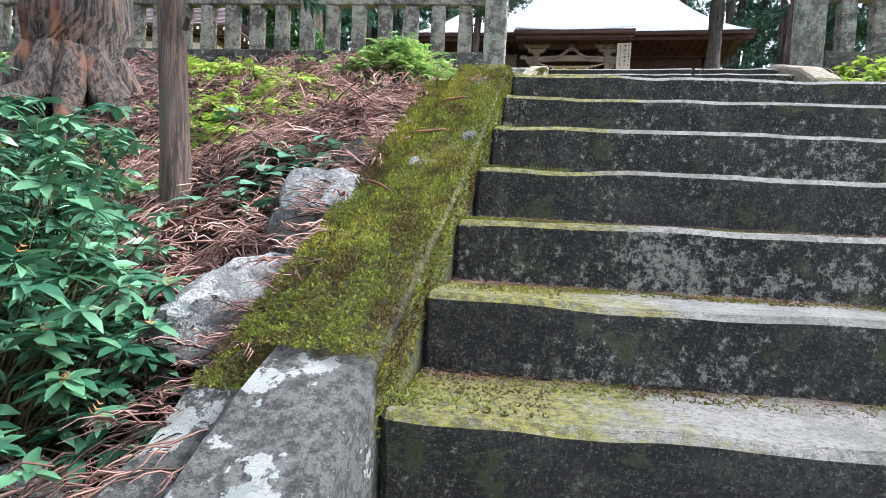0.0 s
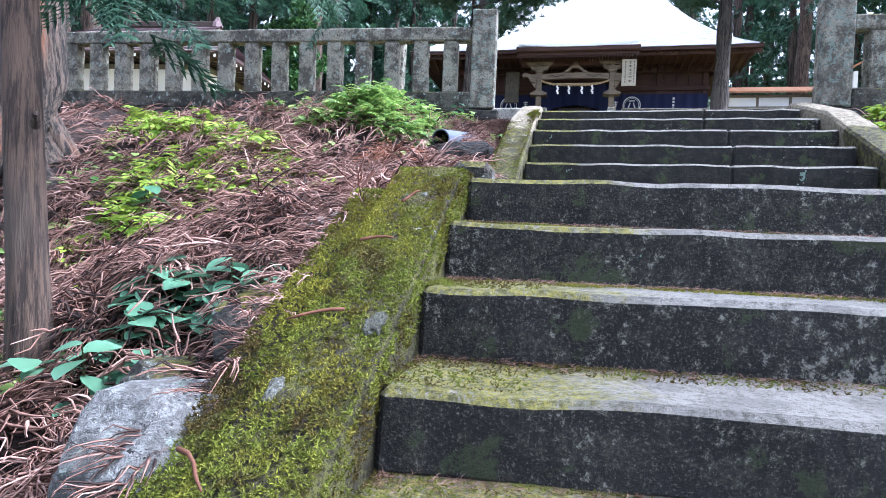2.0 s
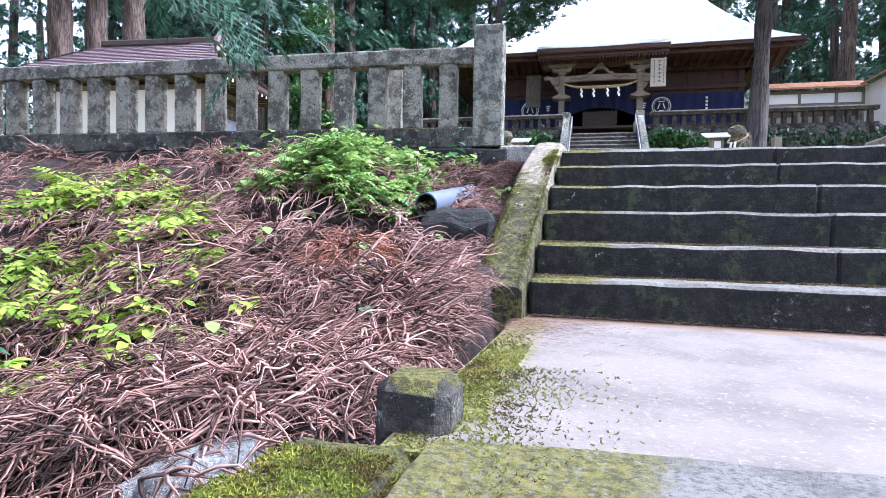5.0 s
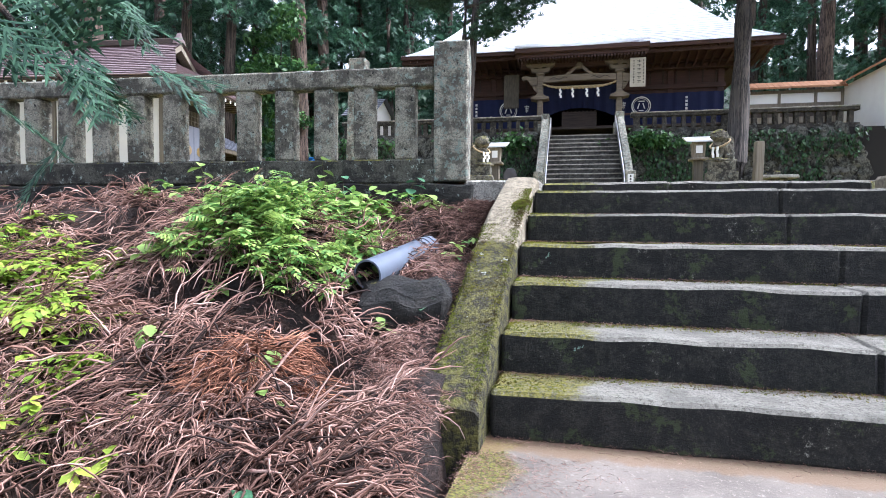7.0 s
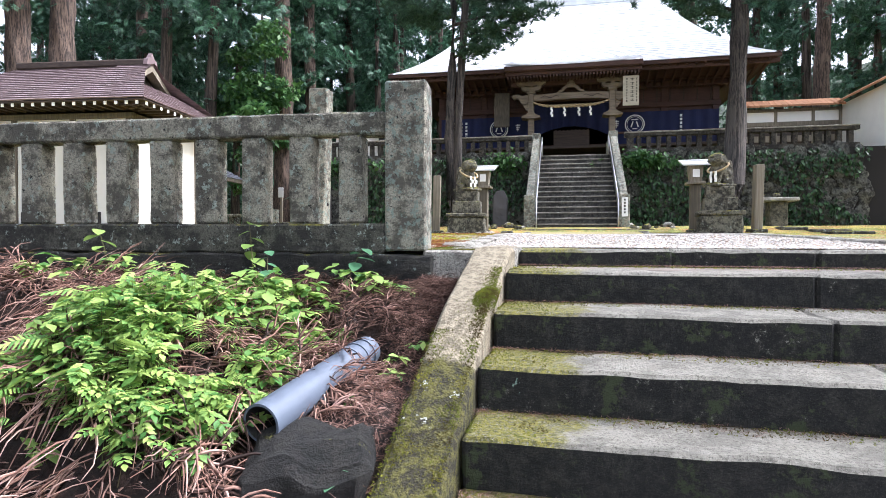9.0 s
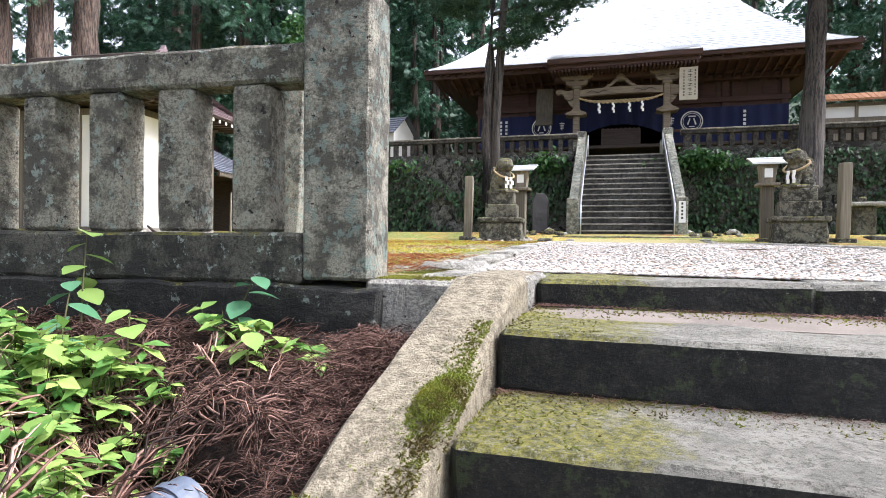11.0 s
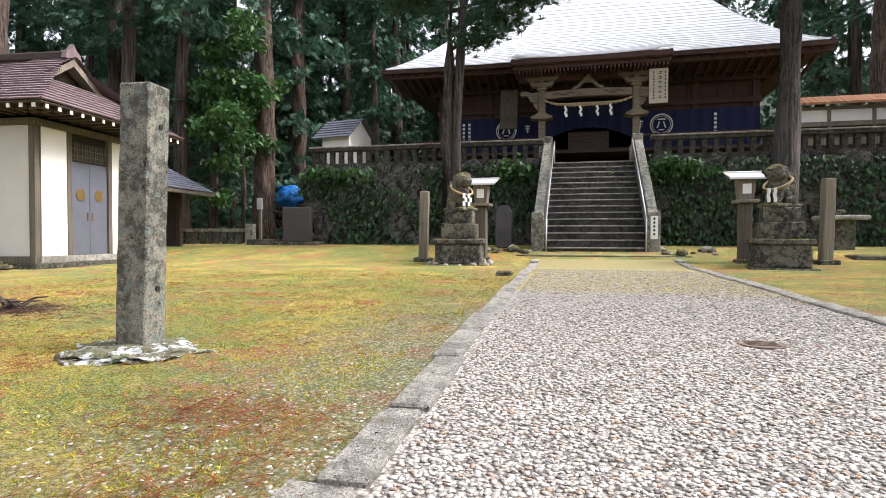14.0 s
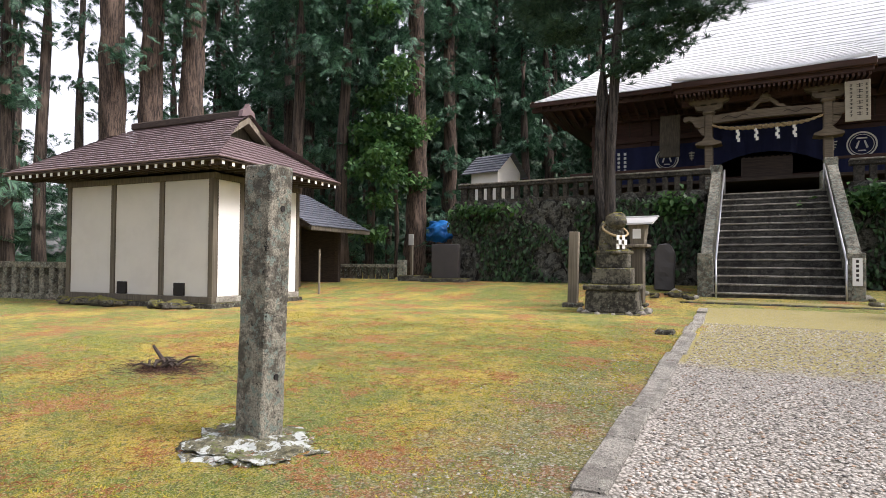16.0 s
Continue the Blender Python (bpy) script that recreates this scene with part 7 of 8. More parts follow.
def mound(x, y, r, h, count, seed, material=M_NEEDLE):
    """A low heap of shed twigs."""
    q = np.random.default_rng(seed)
    a, d = q.uniform(0, 6.3, count), np.sqrt(q.uniform(0, 1, count)) * r
    px, py = x + np.cos(a) * d, y + np.sin(a) * d
    pz = np.array([bank(i, j) for i, j in zip(px, py)]) + h * (1 - (d / r) ** 2) * q.uniform(0.6, 1.05, count)
    t = turns_of(a + q.normal(0, 1.2, count), 0.25 + q.normal(0, 0.25, count) + 0.5 * d / r, q.normal(0, 0.8, count))
    k = q.integers(0, len(TWIGS), count)
    out = [stamp(TWIGS[i], np.stack([px, py, pz], 1)[k == i], t[k == i], q.uniform(0.5, 1.0, (k == i).sum()) * 0.26) for i in range(len(TWIGS)) if (k == i).any()]
    ob = thing("needle_mound", "rounded heap of rust-coloured cedar twigs", "leaf litter", "needle mounds")
    tagged(piece("twig", mesh_of("mound_twigs", *join(out), material), ob), kind="stuff")


M_RUSTMOUND = leaf("rust_twigs", (0.07, 0.03, 0.018), (0.36, 0.17, 0.105), 0.8, 0.15, 1.6, 0.0)
mound(-0.90, -2.42, 0.26, 0.17, 340, 3, M_RUSTMOUND)
mound(-1.12, -2.62, 0.42, 0.13, 320, 5)
mound(-1.25, -3.65, 0.45, 0.16, 420, 6)
mound(-2.15, -2.3, 0.5, 0.15, 420, 7)
mound(-0.85, -2.75, 0.3, 0.10, 200, 8)
mound(-0.52, -6.15, 0.2, 0.08, 160, 9)
mound(-0.46, -6.5, 0.16, 0.08, 120, 10)
heap = random.Random(21)
for i, (x, y) in enumerate(((-0.95, -3.95), (-0.80, -4.35), (-1.30, -4.15), (-0.62, -3.35), (-1.55, -2.75), (-1.05, -3.25), (-1.75, -1.95), (-1.15, -2.15), (-2.0, -1.25), (-2.3, -0.8), (-1.55, -4.6), (-0.85, -5.35), (-1.2, -5.1), (-0.75, -5.75),
                            (-2.5, -1.8), (-1.9, -2.6))):
    mound(x, y, heap.uniform(0.2, 0.34), heap.uniform(0.09, 0.17), 190, 30 + i)


def boulder(x, y, z, r, sq, seed, material, label, turn=0):
    bm = blob(1.0, seed, 0.42, (1, 1, 1), 4)
    cut = random.Random(seed)
    for _ in range(9):
        n = Vector((cut.gauss(0, 1), cut.gauss(0, 1), cut.gauss(0.3, 1))).normalized()
        lim = cut.uniform(0.62, 0.82)
        for v in bm.verts:
            over = v.co.dot(n) - lim
            if over > 0:
                v.co -= n * over * 0.94
    for v in bm.verts:
        v.co = Vector((v.co.x * sq[0], v.co.y * sq[1], v.co.z * sq[2])) * r * 1.2
        v.co += noise.noise_vector(v.co * 14 + Vector((seed, 0, 0))) * r * 0.05
    o = tagged(link("boulder", bm, material), label, "stone", "boulders on the bank")
    o.matrix_basis = pose(x, y, z, 0, -20, turn)
    return o


boulder(-0.47, -5.27, -2.05, 0.19, (0.75, 1.45, 0.75), 1.0, M_BOULDER, "large pale angular boulder beside the mossy coping", -8)
boulder(-0.49, -5.78, -2.33, 0.18, (0.65, 1.5, 0.6), 2.6, M_BOULDER, "pale flat-faced boulder beside the mossy coping", -5)
boulder(-0.70, -5.02, -2.02, 0.11, (1, 1, 0.8), 3.1, M_DARKSTONE, "small dark boulder in the needles", 50)
boulder(-0.50, -4.88, -1.84, 0.13, (0.9, 1.2, 0.8), 4.3, M_DARKSTONE, "dark hollowed boulder beside the coping", 15)
boulder(-0.78, -5.95, -2.52, 0.09, (1.4, 0.8, 0.5), 5.5, M_BOULDER, "small grey stone among fallen twigs", 70)
boulder(-0.75, -6.3, -2.70, 0.12, (1.3, 0.9, 0.5), 6.5, M_BOULDER, "pale stone under the azalea", 30)
boulder(-0.55, -3.98, -1.55, 0.15, (0.9, 1.3, 0.7), 7.5, M_BOULDER, "grey boulder half buried in needles", 0)
o = tagged(link("boulder", rough_block((-0.25, -0.20, -0.30), (0.22, 0.20, 0.10), 0.04, 0.06, 0.05, 8.0, 6.0), M_BLACKROCK), "dark block of rock under the pipe", "stone")
o.matrix_basis = pose(-0.53, -1.58, -0.875, 6, -7, 12)

# drain pipe
dp = thing("drain_pipe", "grey plastic drain pipe jutting from the bank", "pipe")
bm = bmesh.new()
a, b = Vector((-0.755, -1.60, -0.725)), Vector((-0.655, -0.74, -0.60))
cyl(bm, a, b, 0.080, 0.074, 32, caps=False)
part("tube", bm, M_PIPE, dp, smooth=True)
d = (b - a).normalized()
turn = d.to_track_quat("Z", "Y").to_matrix().to_4x4()
# bore coloured near-black, the shade inside the tube painted in
bm = bmesh.new()
cyl(bm, b, a + d * 0.002, 0.066, 0.072, 32, caps=False)
cyl(bm, a + d * 0.25, a + d * 0.255, 0.071, 0.071, 32)
part("bore", bm, M_VOID, dp, "inside of the pipe, its shade painted near-black")
bm = bmesh.new()
ring = []
for i in range(32):
    t = 2 * math.pi * i / 32
    ring.append([bm.verts.new(Matrix.Translation(a) @ turn @ Vector((r * math.cos(t), r * math.sin(t), 0))) for r in (0.071, 0.081)])
for p, q in zip(ring, ring[1:] + ring[:1]):
    bm.faces.new((p[0], p[1], q[1], q[0]))
part("rim", bm, M_PIPE, dp)
for k in (0.78, 0.86, 0.94):
    bm = bmesh.new()
    c = a.lerp(b, k)
    cyl(bm, c - d * 0.012, c + d * 0.012, 0.081, 0.081, 28)
    part("collar", bm, M_PIPE, dp)


# fallen sticks
for i, (x, y, ln, yaw) in enumerate(((-0.86, -2.45, 0.32, 70), (-1.28, -2.5, 0.35, 40), (-0.9, -3.3, 0.5, 120), (-0.75, -4.6, 0.45, 30), (-1.5, -3.1, 0.45, 100), (-0.33, -4.95, 0.3, 200), (-0.62, -5.7, 0.55, 115),
                                     (-0.8, -5.85, 0.5, 140), (-1.9, -2.9, 0.5, 60))):
    s = thing("fallen_stick", "pale bent dead stick lying on the needles", "stick", "fallen sticks")
    pts = []
    for k in range(5):
        u = k / 4
        px, py = x + math.cos(radians(yaw)) * ln * (u - 0.5) + 0.03 * math.sin(k * 2 + i), y + math.sin(radians(yaw)) * ln * (u - 0.5)
        pts.append((px, py, max(bank(px, py), -9) + 0.055 + 0.02 * math.sin(u * 3)))
    part("stick", trunk_bm(pts, [0.007, 0.007, 0.006, 0.005, 0.003], 6), M_GREYWOOD if i % 2 == 0 else M_CEDAR, s, smooth=True)


# ---- plants ----
def undergrowth_patch(name, cx, cy, rx, ry, height, count, size, material, seed, label, cat="undergrowth", shape=None):
    """Low plants: short stems ending in whorls of leaves, over an uneven oval patch."""
    r = np.random.default_rng(seed)
    sp, yaw, pit, sz, st = [], [], [], [], []
    while len(sp) < count:
        a, d = r.uniform(0, 6.3), math.sqrt(r.uniform())
        x, y = cx + math.cos(a) * d * rx, cy + math.sin(a) * d * ry
        if in_stairs(x, y) or noise.noise(Vector((x * 2.2, y * 2.2, seed))) < -0.18:
            continue
        g = bank(x, y)
        h = height * (0.35 + 0.75 * (1 - d * d)) * r.uniform(0.5, 1.15)
        top = np.array([x + r.normal(0, 0.03), y + r.normal(0, 0.03), g + h])
        st.append(np.array([(x, y, g), ((x + top[0]) / 2 + 0.01, (y + top[1]) / 2, g + h * 0.55), top]))
        for k in range(r.integers(4, 8)):
            sp.append(top + np.array([0, 0, -r.uniform(0, 0.4) * h * 0.6]))
            yaw.append(r.uniform(0, 6.3))
            pit.append(r.normal(0.15, 0.25))
            sz.append(size * r.uniform(0.6, 1.25))
    n = len(sp)
    t = thing(name, label, cat, at=None)
    tagged(piece("leaves", mesh_of("leaves", *stamp(shape or SMALLBLADE, np.array(sp), turns_of(np.array(yaw), np.array(pit), r.normal(0, 0.25, n)), np.array(sz)), material), t), kind="stuff")
    tagged(piece("stem", mesh_of("stems", *strand_tubes(st, 0.0028), M_STEM), t), kind="stuff")


def fern_patch(cx, cy, rx, ry, height, count, size, seed):
    r = np.random.default_rng(seed)
    sp, yaw = [], []
    while len(sp) < count:
        a, d = r.uniform(0, 6.3), math.sqrt(r.uniform())
        x, y = cx + math.cos(a) * d * rx, cy + math.sin(a) * d * ry
        if in_stairs(x, y):
            continue
        sp.append((x, y, bank(x, y) + height * (1 - 0.6 * d * d) * r.uniform(0.4, 1.1)))
        yaw.append(a + r.normal(0, 0.9))
    n = len(sp)
    t = thing("fern_patch", "thick green ferns and seedlings crowding the bank", "ferns")
    tagged(piece("fronds", mesh_of("fronds", *stamp(FERN, np.array(sp), turns_of(np.array(yaw), r.normal(-0.05, 0.3, n), r.normal(0, 0.35, n)), size * r.uniform(0.6, 1.3, n)), M_LEAF_FRESH), t), kind="stuff")


def fern():
    v, f = [], []
    for i in range(11):
        u = 0.08 + 0.085 * i
        w = 0.30 * math.sin(math.pi * min(1, 0.15 + 0.85 * u)) + 0.02
        for s in (-1, 1):
            p = np.array([u, 0, 0.12 * math.sin(u * 2.6) - 0.16 * u * u])
            tip = p + np.array([0.10, s * w, -0.05])
            n = len(v)
            v += [p + np.array([-0.035, 0, 0]), p + np.array([0.035, 0, 0]), tip + np.array([0.012, 0, 0]), tip + np.array([-0.02, 0, 0])]
            f += [(n, n + 1, n + 2), (n, n + 2, n + 3)]
    return np.array(v), np.array(f)


FERN = fern()
fern_patch(-1.45, -1.42, 0.52, 0.48, 0.24, 100, 0.16, 1)
undergrowth_patch("undergrowth_patch", -1.40, -1.36, 0.60, 0.50, 0.28, 3800, 0.062, M_LEAF_FRESH, 2, "dense bright green seedlings covering the bank")
undergrowth_patch("undergrowth_patch", -1.42, -1.50, 0.62, 0.46, 0.33, 560, 0.112, M_LEAF_FRESH, 61, "feathered bright green leaves crowning the seedlings", shape=SPRIG)
undergrowth_patch("undergrowth_patch", -2.35, -2.35, 0.75, 0.75, 0.18, 620, 0.065, M_LEAF_LIME, 3, "yellow-green leafy plants among the needles")
for i, (cx, cy, rx, ry, cnt) in enumerate(((-1.99, -2.42, 0.34, 0.22, 70), (-2.48, -2.62, 0.4, 0.35, 110), (-2.35, -3.2, 0.45, 0.4, 85), (-2.9, -2.1, 0.45, 0.4, 110), (-3.4, -2.0, 0.4, 0.5, 90), (-1.75, -3.35, 0.4, 0.35, 50), (-2.55, -1.55, 0.35, 0.25, 60))):
    undergrowth_patch("undergrowth_patch", cx, cy, rx, ry, 0.24, cnt, 0.19, M_LEAF_LIME, 70 + i, "lime green feathered leaves rising from the litter", shape=SPRIG)
undergrowth_patch("undergrowth_patch", -3.1, -1.7, 0.7, 0.7, 0.22, 520, 0.075, M_LEAF_LIME, 4, "yellow-green leafy plants near the old cedar")
undergrowth_patch("undergrowth_patch", -2.9, -3.4, 0.7, 0.7, 0.2, 560, 0.075, M_LEAF_FRESH, 5, "green low plants at the old cedar's foot")
undergrowth_patch("undergrowth_patch", -2.4, -0.55, 1.2, 0.35, 0.2, 380, 0.085, M_LEAF_FRESH, 6, "green plants along the foot of the fence")
undergrowth_patch("undergrowth_patch", -1.75, -2.75, 0.45, 0.4, 0.13, 160, 0.06, M_LEAF_LIME, 7, "few lime green seedlings in the litter")
undergrowth_patch("undergrowth_patch", -0.46, -0.95, 0.12, 0.3, 0.10, 60, 0.055, M_LEAF_FRESH, 8, "small seedlings round the pipe")
undergrowth_patch("undergrowth_patch", -1.60, -3.10, 0.58, 0.55, 0.20, 380, 0.068, M_LEAF_LIME, 21, "lime green leafy seedlings spread over the bank")
undergrowth_patch("undergrowth_patch", -2.05, -3.55, 0.5, 0.45, 0.2, 220, 0.065, M_LEAF_LIME, 22, "lime green seedlings below the old cedar")
undergrowth_patch("undergrowth_patch", 3.4, -0.9, 0.6, 0.9, 0.3, 600, 0.09, M_LEAF_LIME, 9, "bright green plants beside the pale coping")
undergrowth_patch("undergrowth_patch", 4.2, -3.0, 1.2, 1.6, 0.35, 700, 0.11, M_LEAF_FRESH, 10, "green undergrowth beside the steps")
undergrowth_patch("undergrowth_patch", -2.0, -4.9, 0.7, 0.8, 0.22, 420, 0.09, M_LEAF_FRESH, 11, "green undergrowth round the slim trunk")
undergrowth_patch("undergrowth_patch", -5.5, -3.5, 1.6, 2.0, 0.5, 700, 0.13, M_LEAF_FRESH, 12, "leafy undergrowth beyond the old cedar")
undergrowth_patch("undergrowth_patch", -1.22, -0.72, 0.42, 0.38, 0.24, 1100, 0.066, M_LEAF_FRESH, 23, "green leafy seedlings between pipe and fence")
undergrowth_patch("undergrowth_patch", -1.15, -0.25, 0.55, 0.18, 0.16, 120, 0.075, M_LEAF_FRESH, 13, "green plants against the fence footing")

BLADE_MESH = {}


def leaf_mesh(material, shape=BLADE):
    key = material.name
    if key not in BLADE_MESH:
        BLADE_MESH[key] = mesh_of("leaf", *shape, material, True)
    return BLADE_MESH[key]


def broad_plant(x, y, height, leaves, size, material, seed, label, z=None, spread=0.12):
    """A single plant: bending stem, broad pointed leaves each on its own."""
    r = random.Random(seed)
    g = bank(x, y) if z is None else z
    p = thing("broad_leaved_plant", label, "plant", "broad-leaved plants", at=pose(x, y, g))
    tip = (r.uniform(-spread, spread), r.uniform(-spread, spread), height)
    part("stem", trunk_bm([(0, 0, -0.03), (tip[0] * 0.35, tip[1] * 0.35, height * 0.5), tip], [0.004, 0.0035, 0.002], 5), M_STEM, p)
    for i in range(leaves):
        u = 0.35 + 0.65 * (i + 1) / leaves
        a = i * 137.5 + r.uniform(-20, 20)
        s = size * r.uniform(0.7, 1.15)
        m = pose(tip[0] * u, tip[1] * u, height * u, 0, 0, a) @ pose(0, 0, 0, r.uniform(-15, 15), r.uniform(-10, 25), 0) @ Matrix.Diagonal((s, s * 1.05, s, 1))
        piece("leaf", leaf_mesh(material), p, m)


br2 = random.Random(4)
for i in range(36):
    a, d = br2.uniform(0, 6.28), math.sqrt(br2.uniform(0, 1)) * 0.46
    broad_plant(-1.06 + math.cos(a) * d * 0.85, -4.62 + math.sin(a) * d * 0.8, br2.uniform(0.07, 0.22), br2.randint(5, 8), 0.112, M_LEAF_BROAD, i, "broad blue-green leaves on a low stem in the litter")
for i, (x, y, h, s) in enumerate(((-2.1, -3.42, 0.3, 0.12), (-0.55, -1.82, 0.10, 0.07), (-0.95, -2.35, 0.12, 0.08), (-0.42, -1.75, 0.12, 0.07), (-1.5, -2.35, 0.14, 0.09), (-1.65, -0.22, 0.42, 0.12), (-1.05, -0.12, 0.28, 0.10),
                                  (-2.6, -0.4, 0.35, 0.11), (-0.78, -2.55, 0.1, 0.08), (-1.35, -0.55, 0.35, 0.11), (-1.1, -0.62, 0.25, 0.10), (-0.75, -0.4, 0.16, 0.08), (-0.65, -3.0, 0.12, 0.07), (-1.1, -3.2, 0.15, 0.08))):
    broad_plant(x, y, h, 6, s, M_LEAF_FRESH if i % 3 else M_LEAF_BLUE, 50 + i, "fresh green broad-leaved seedling on the bank")
for i in range(16):
    a, d = br2.uniform(0, 6.28), math.sqrt(br2.uniform(0, 1))
    broad_plant(-1.35 + math.cos(a) * d * 0.6, -0.75 + math.sin(a) * d * 0.35, br2.uniform(0.15, 0.34), br2.randint(5, 8), 0.11, M_LEAF_FRESH, 200 + i, "green broad-leaved plant below the fence")
for i in range(14):
    a, d = br2.uniform(0, 6.28), math.sqrt(br2.uniform(0, 1))
    broad_plant(-2.6 + math.cos(a) * d * 1.0, -2.3 + math.sin(a) * d * 0.8, br2.uniform(0.08, 0.2), br2.randint(4, 7), 0.075, M_LEAF_FRESH, 240 + i, "green broad-leaved plant in the litter")


def azalea(x, y, z, rx, ry, rz, rosettes, size, material, seed, label):
    """A bush of branching stems, each tip a rosette of narrow leaves."""
    r = np.random.default_rng(seed)
    b = thing("azalea_bush", label, "bush", at=pose(x, y, z))
    sp, yaw, pit, sz, paths, buds = [], [], [], [], [], []
    for i in range(rosettes):
        d = r.normal(size=3)
        d[2] = abs(d[2])
        d /= np.linalg.norm(d)
        k = r.uniform(0.45, 1.0)
        tip = d * np.array([rx, ry, rz]) * k
        tip[2] += 0.05
        base = np.array([r.uniform(-0.08, 0.08), r.uniform(-0.08, 0.08), -0.1])
        mid = base * 0.4 + tip * 0.55 + np.array([0, 0, 0.05])
        paths.append(np.array([base, mid, tip]))
        n = r.integers(7, 11)
        for j in range(n):
            sp.append(tip)
            yaw.append(6.283 * j / n + r.normal(0, 0.2))
            pit.append(r.normal(-0.12, 0.3))
            sz.append(size * r.uniform(0.6, 1.2))
        if r.uniform() < 0.22:
            buds.append(tip)
    n = len(sp)
    lv = blade(3, 0.21, 0.15, 0.30)
    tagged(piece("leaves", mesh_of("azalea_leaves", *stamp(lv, np.array(sp), turns_of(np.array(yaw), np.array(pit), r.normal(0, 0.3, n)), np.array(sz)), material), b), kind="stuff")
    tagged(piece("stem", mesh_of("azalea_stems", *strand_tubes(paths, 0.005), M_STEM), b), kind="stuff")
    if buds:
        bd = frond(3, 1)
        m = len(buds)
        tagged(piece("withered_flower", mesh_of("withered_flowers", *stamp((bd[0] * np.array([1, 1, 1.0]), bd[1]), np.array(buds), turns_of(r.uniform(0, 6, m), r.uniform(-1.2, 0, m), r.uniform(0, 1, m)), np.full(m, 0.03)), M_RUST), b), kind="stuff")


M_RUST = plain("withered_petal", (0.45, 0.16, 0.05), 0.8)
azalea(-0.86, -6.22, -2.62, 0.44, 0.40, 0.66, 290, 0.064, M_LEAF_AZALEA, 1, "azalea bush with glossy leaf rosettes and withered flowers")
azalea(-1.12, -5.85, -2.50, 0.42, 0.40, 0.75, 260, 0.058, M_LEAF_AZALEA, 2, "azalea bush crowding the slim trunk's foot")
azalea(-1.12, -6.32, -2.3, 0.34, 0.30, 1.05, 130, 0.085, M_LEAF_BLUE, 3, "tall dark shrub with pointed leaves")
azalea(-1.7, -5.4, -2.4, 0.5, 0.5, 0.9, 110, 0.09, M_LEAF_AZALEA, 4, "dark leafy shrub on the lower bank")

# ---- ivy and stones of the terrace wall ----
r = np.random.default_rng(77)
n = 8000
x = np.where(r.uniform(size=n) < 0.52, r.uniform(-10.5, -1.7, n), r.uniform(1.9, 10.2, n))
z = 0.42 + r.uniform(0, 1, n) * 2.85
keep = np.array([noise.noise(Vector((a * 0.55, b * 0.8, 2.0))) + 0.35 * noise.noise(Vector((a * 2, b * 2, 5.0))) > -0.16 for a, b in zip(x, z)])
x, z = x[keep], z[keep]
m3 = len(x)
tagged(new("ivy", mesh_of("ivy", *stamp(SMALLBLADE, np.stack([x, 18.93 + r.uniform(-0.12, 0.05, m3), z], 1), turns_of(-1.57 + r.normal(0, 0.8, m3), r.normal(0.9, 0.4, m3), r.normal(0, 0.5, m3)), r.uniform(0.10, 0.2, m3)), M_IVY)),
       "dark ivy and weeds hanging over the retaining wall", "ivy", kind="stuff").matrix_basis = SHRINE
m3 = 900
xx = np.concatenate([r.normal(2.7, 0.55, m3 // 2), r.normal(-2.5, 0.35, m3 // 4), r.normal(-9.0, 0.7, m3 - m3 // 2 - m3 // 4)])
zz = 3.05 + r.normal(0, 0.16, m3) - 0.12 * np.abs(xx - 2.5) * (xx > 0)
tagged(new("wall_weeds", mesh_of("wall_weeds", *stamp(SMALLBLADE, np.stack([xx, 18.85 + r.uniform(-0.25, 0.1, m3), zz], 1), turns_of(-1.57 + r.normal(0, 0.9, m3), r.normal(0.5, 0.5, m3), r.normal(0, 0.5, m3)), r.uniform(0.14, 0.28, m3)), M_LEAF_TREE)),
       "green leafy weeds tumbling over the wall top", "weeds", kind="stuff").matrix_basis = SHRINE
wall_r = random.Random(12)
STONES = []
for i in range(6):
    STONES.append(mesh_from("field_stone", blob(1.0, i * 3.7, 0.35, (1, 0.5, 0.9), 2), M_WALLSTONE, False))
for j in range(10):
    zc = 0.46 + j * 0.30
    for a, b in ((-10.35, -1.75), (1.95, 10.2)):
        xq = a + wall_r.uniform(0, 0.3)
        while xq < b:
            s = wall_r.uniform(0.17, 0.30)
            st = piece("field_stone", STONES[wall_r.randrange(6)], terrace, pose(xq, WALL_Y + 0.10, zc + wall_r.uniform(-0.06, 0.06), 0, wall_r.uniform(0, 360), 0) @ Matrix.Diagonal((s * 1.15, s * 0.8, s, 1)))
            xq += s * 2.0

# ---- gravel, moss tufts and grass ----
def pebble_shape(seed):
    bm = blob(1.0, seed, 0.45, (1.0, 0.78, 0.30), 1)
    v = np.array([p.co[:] for p in bm.verts])
    bm.verts.index_update()
    f = np.array([[q.index for q in fc.verts] for fc in bm.faces])
    bm.free()
    return v, f


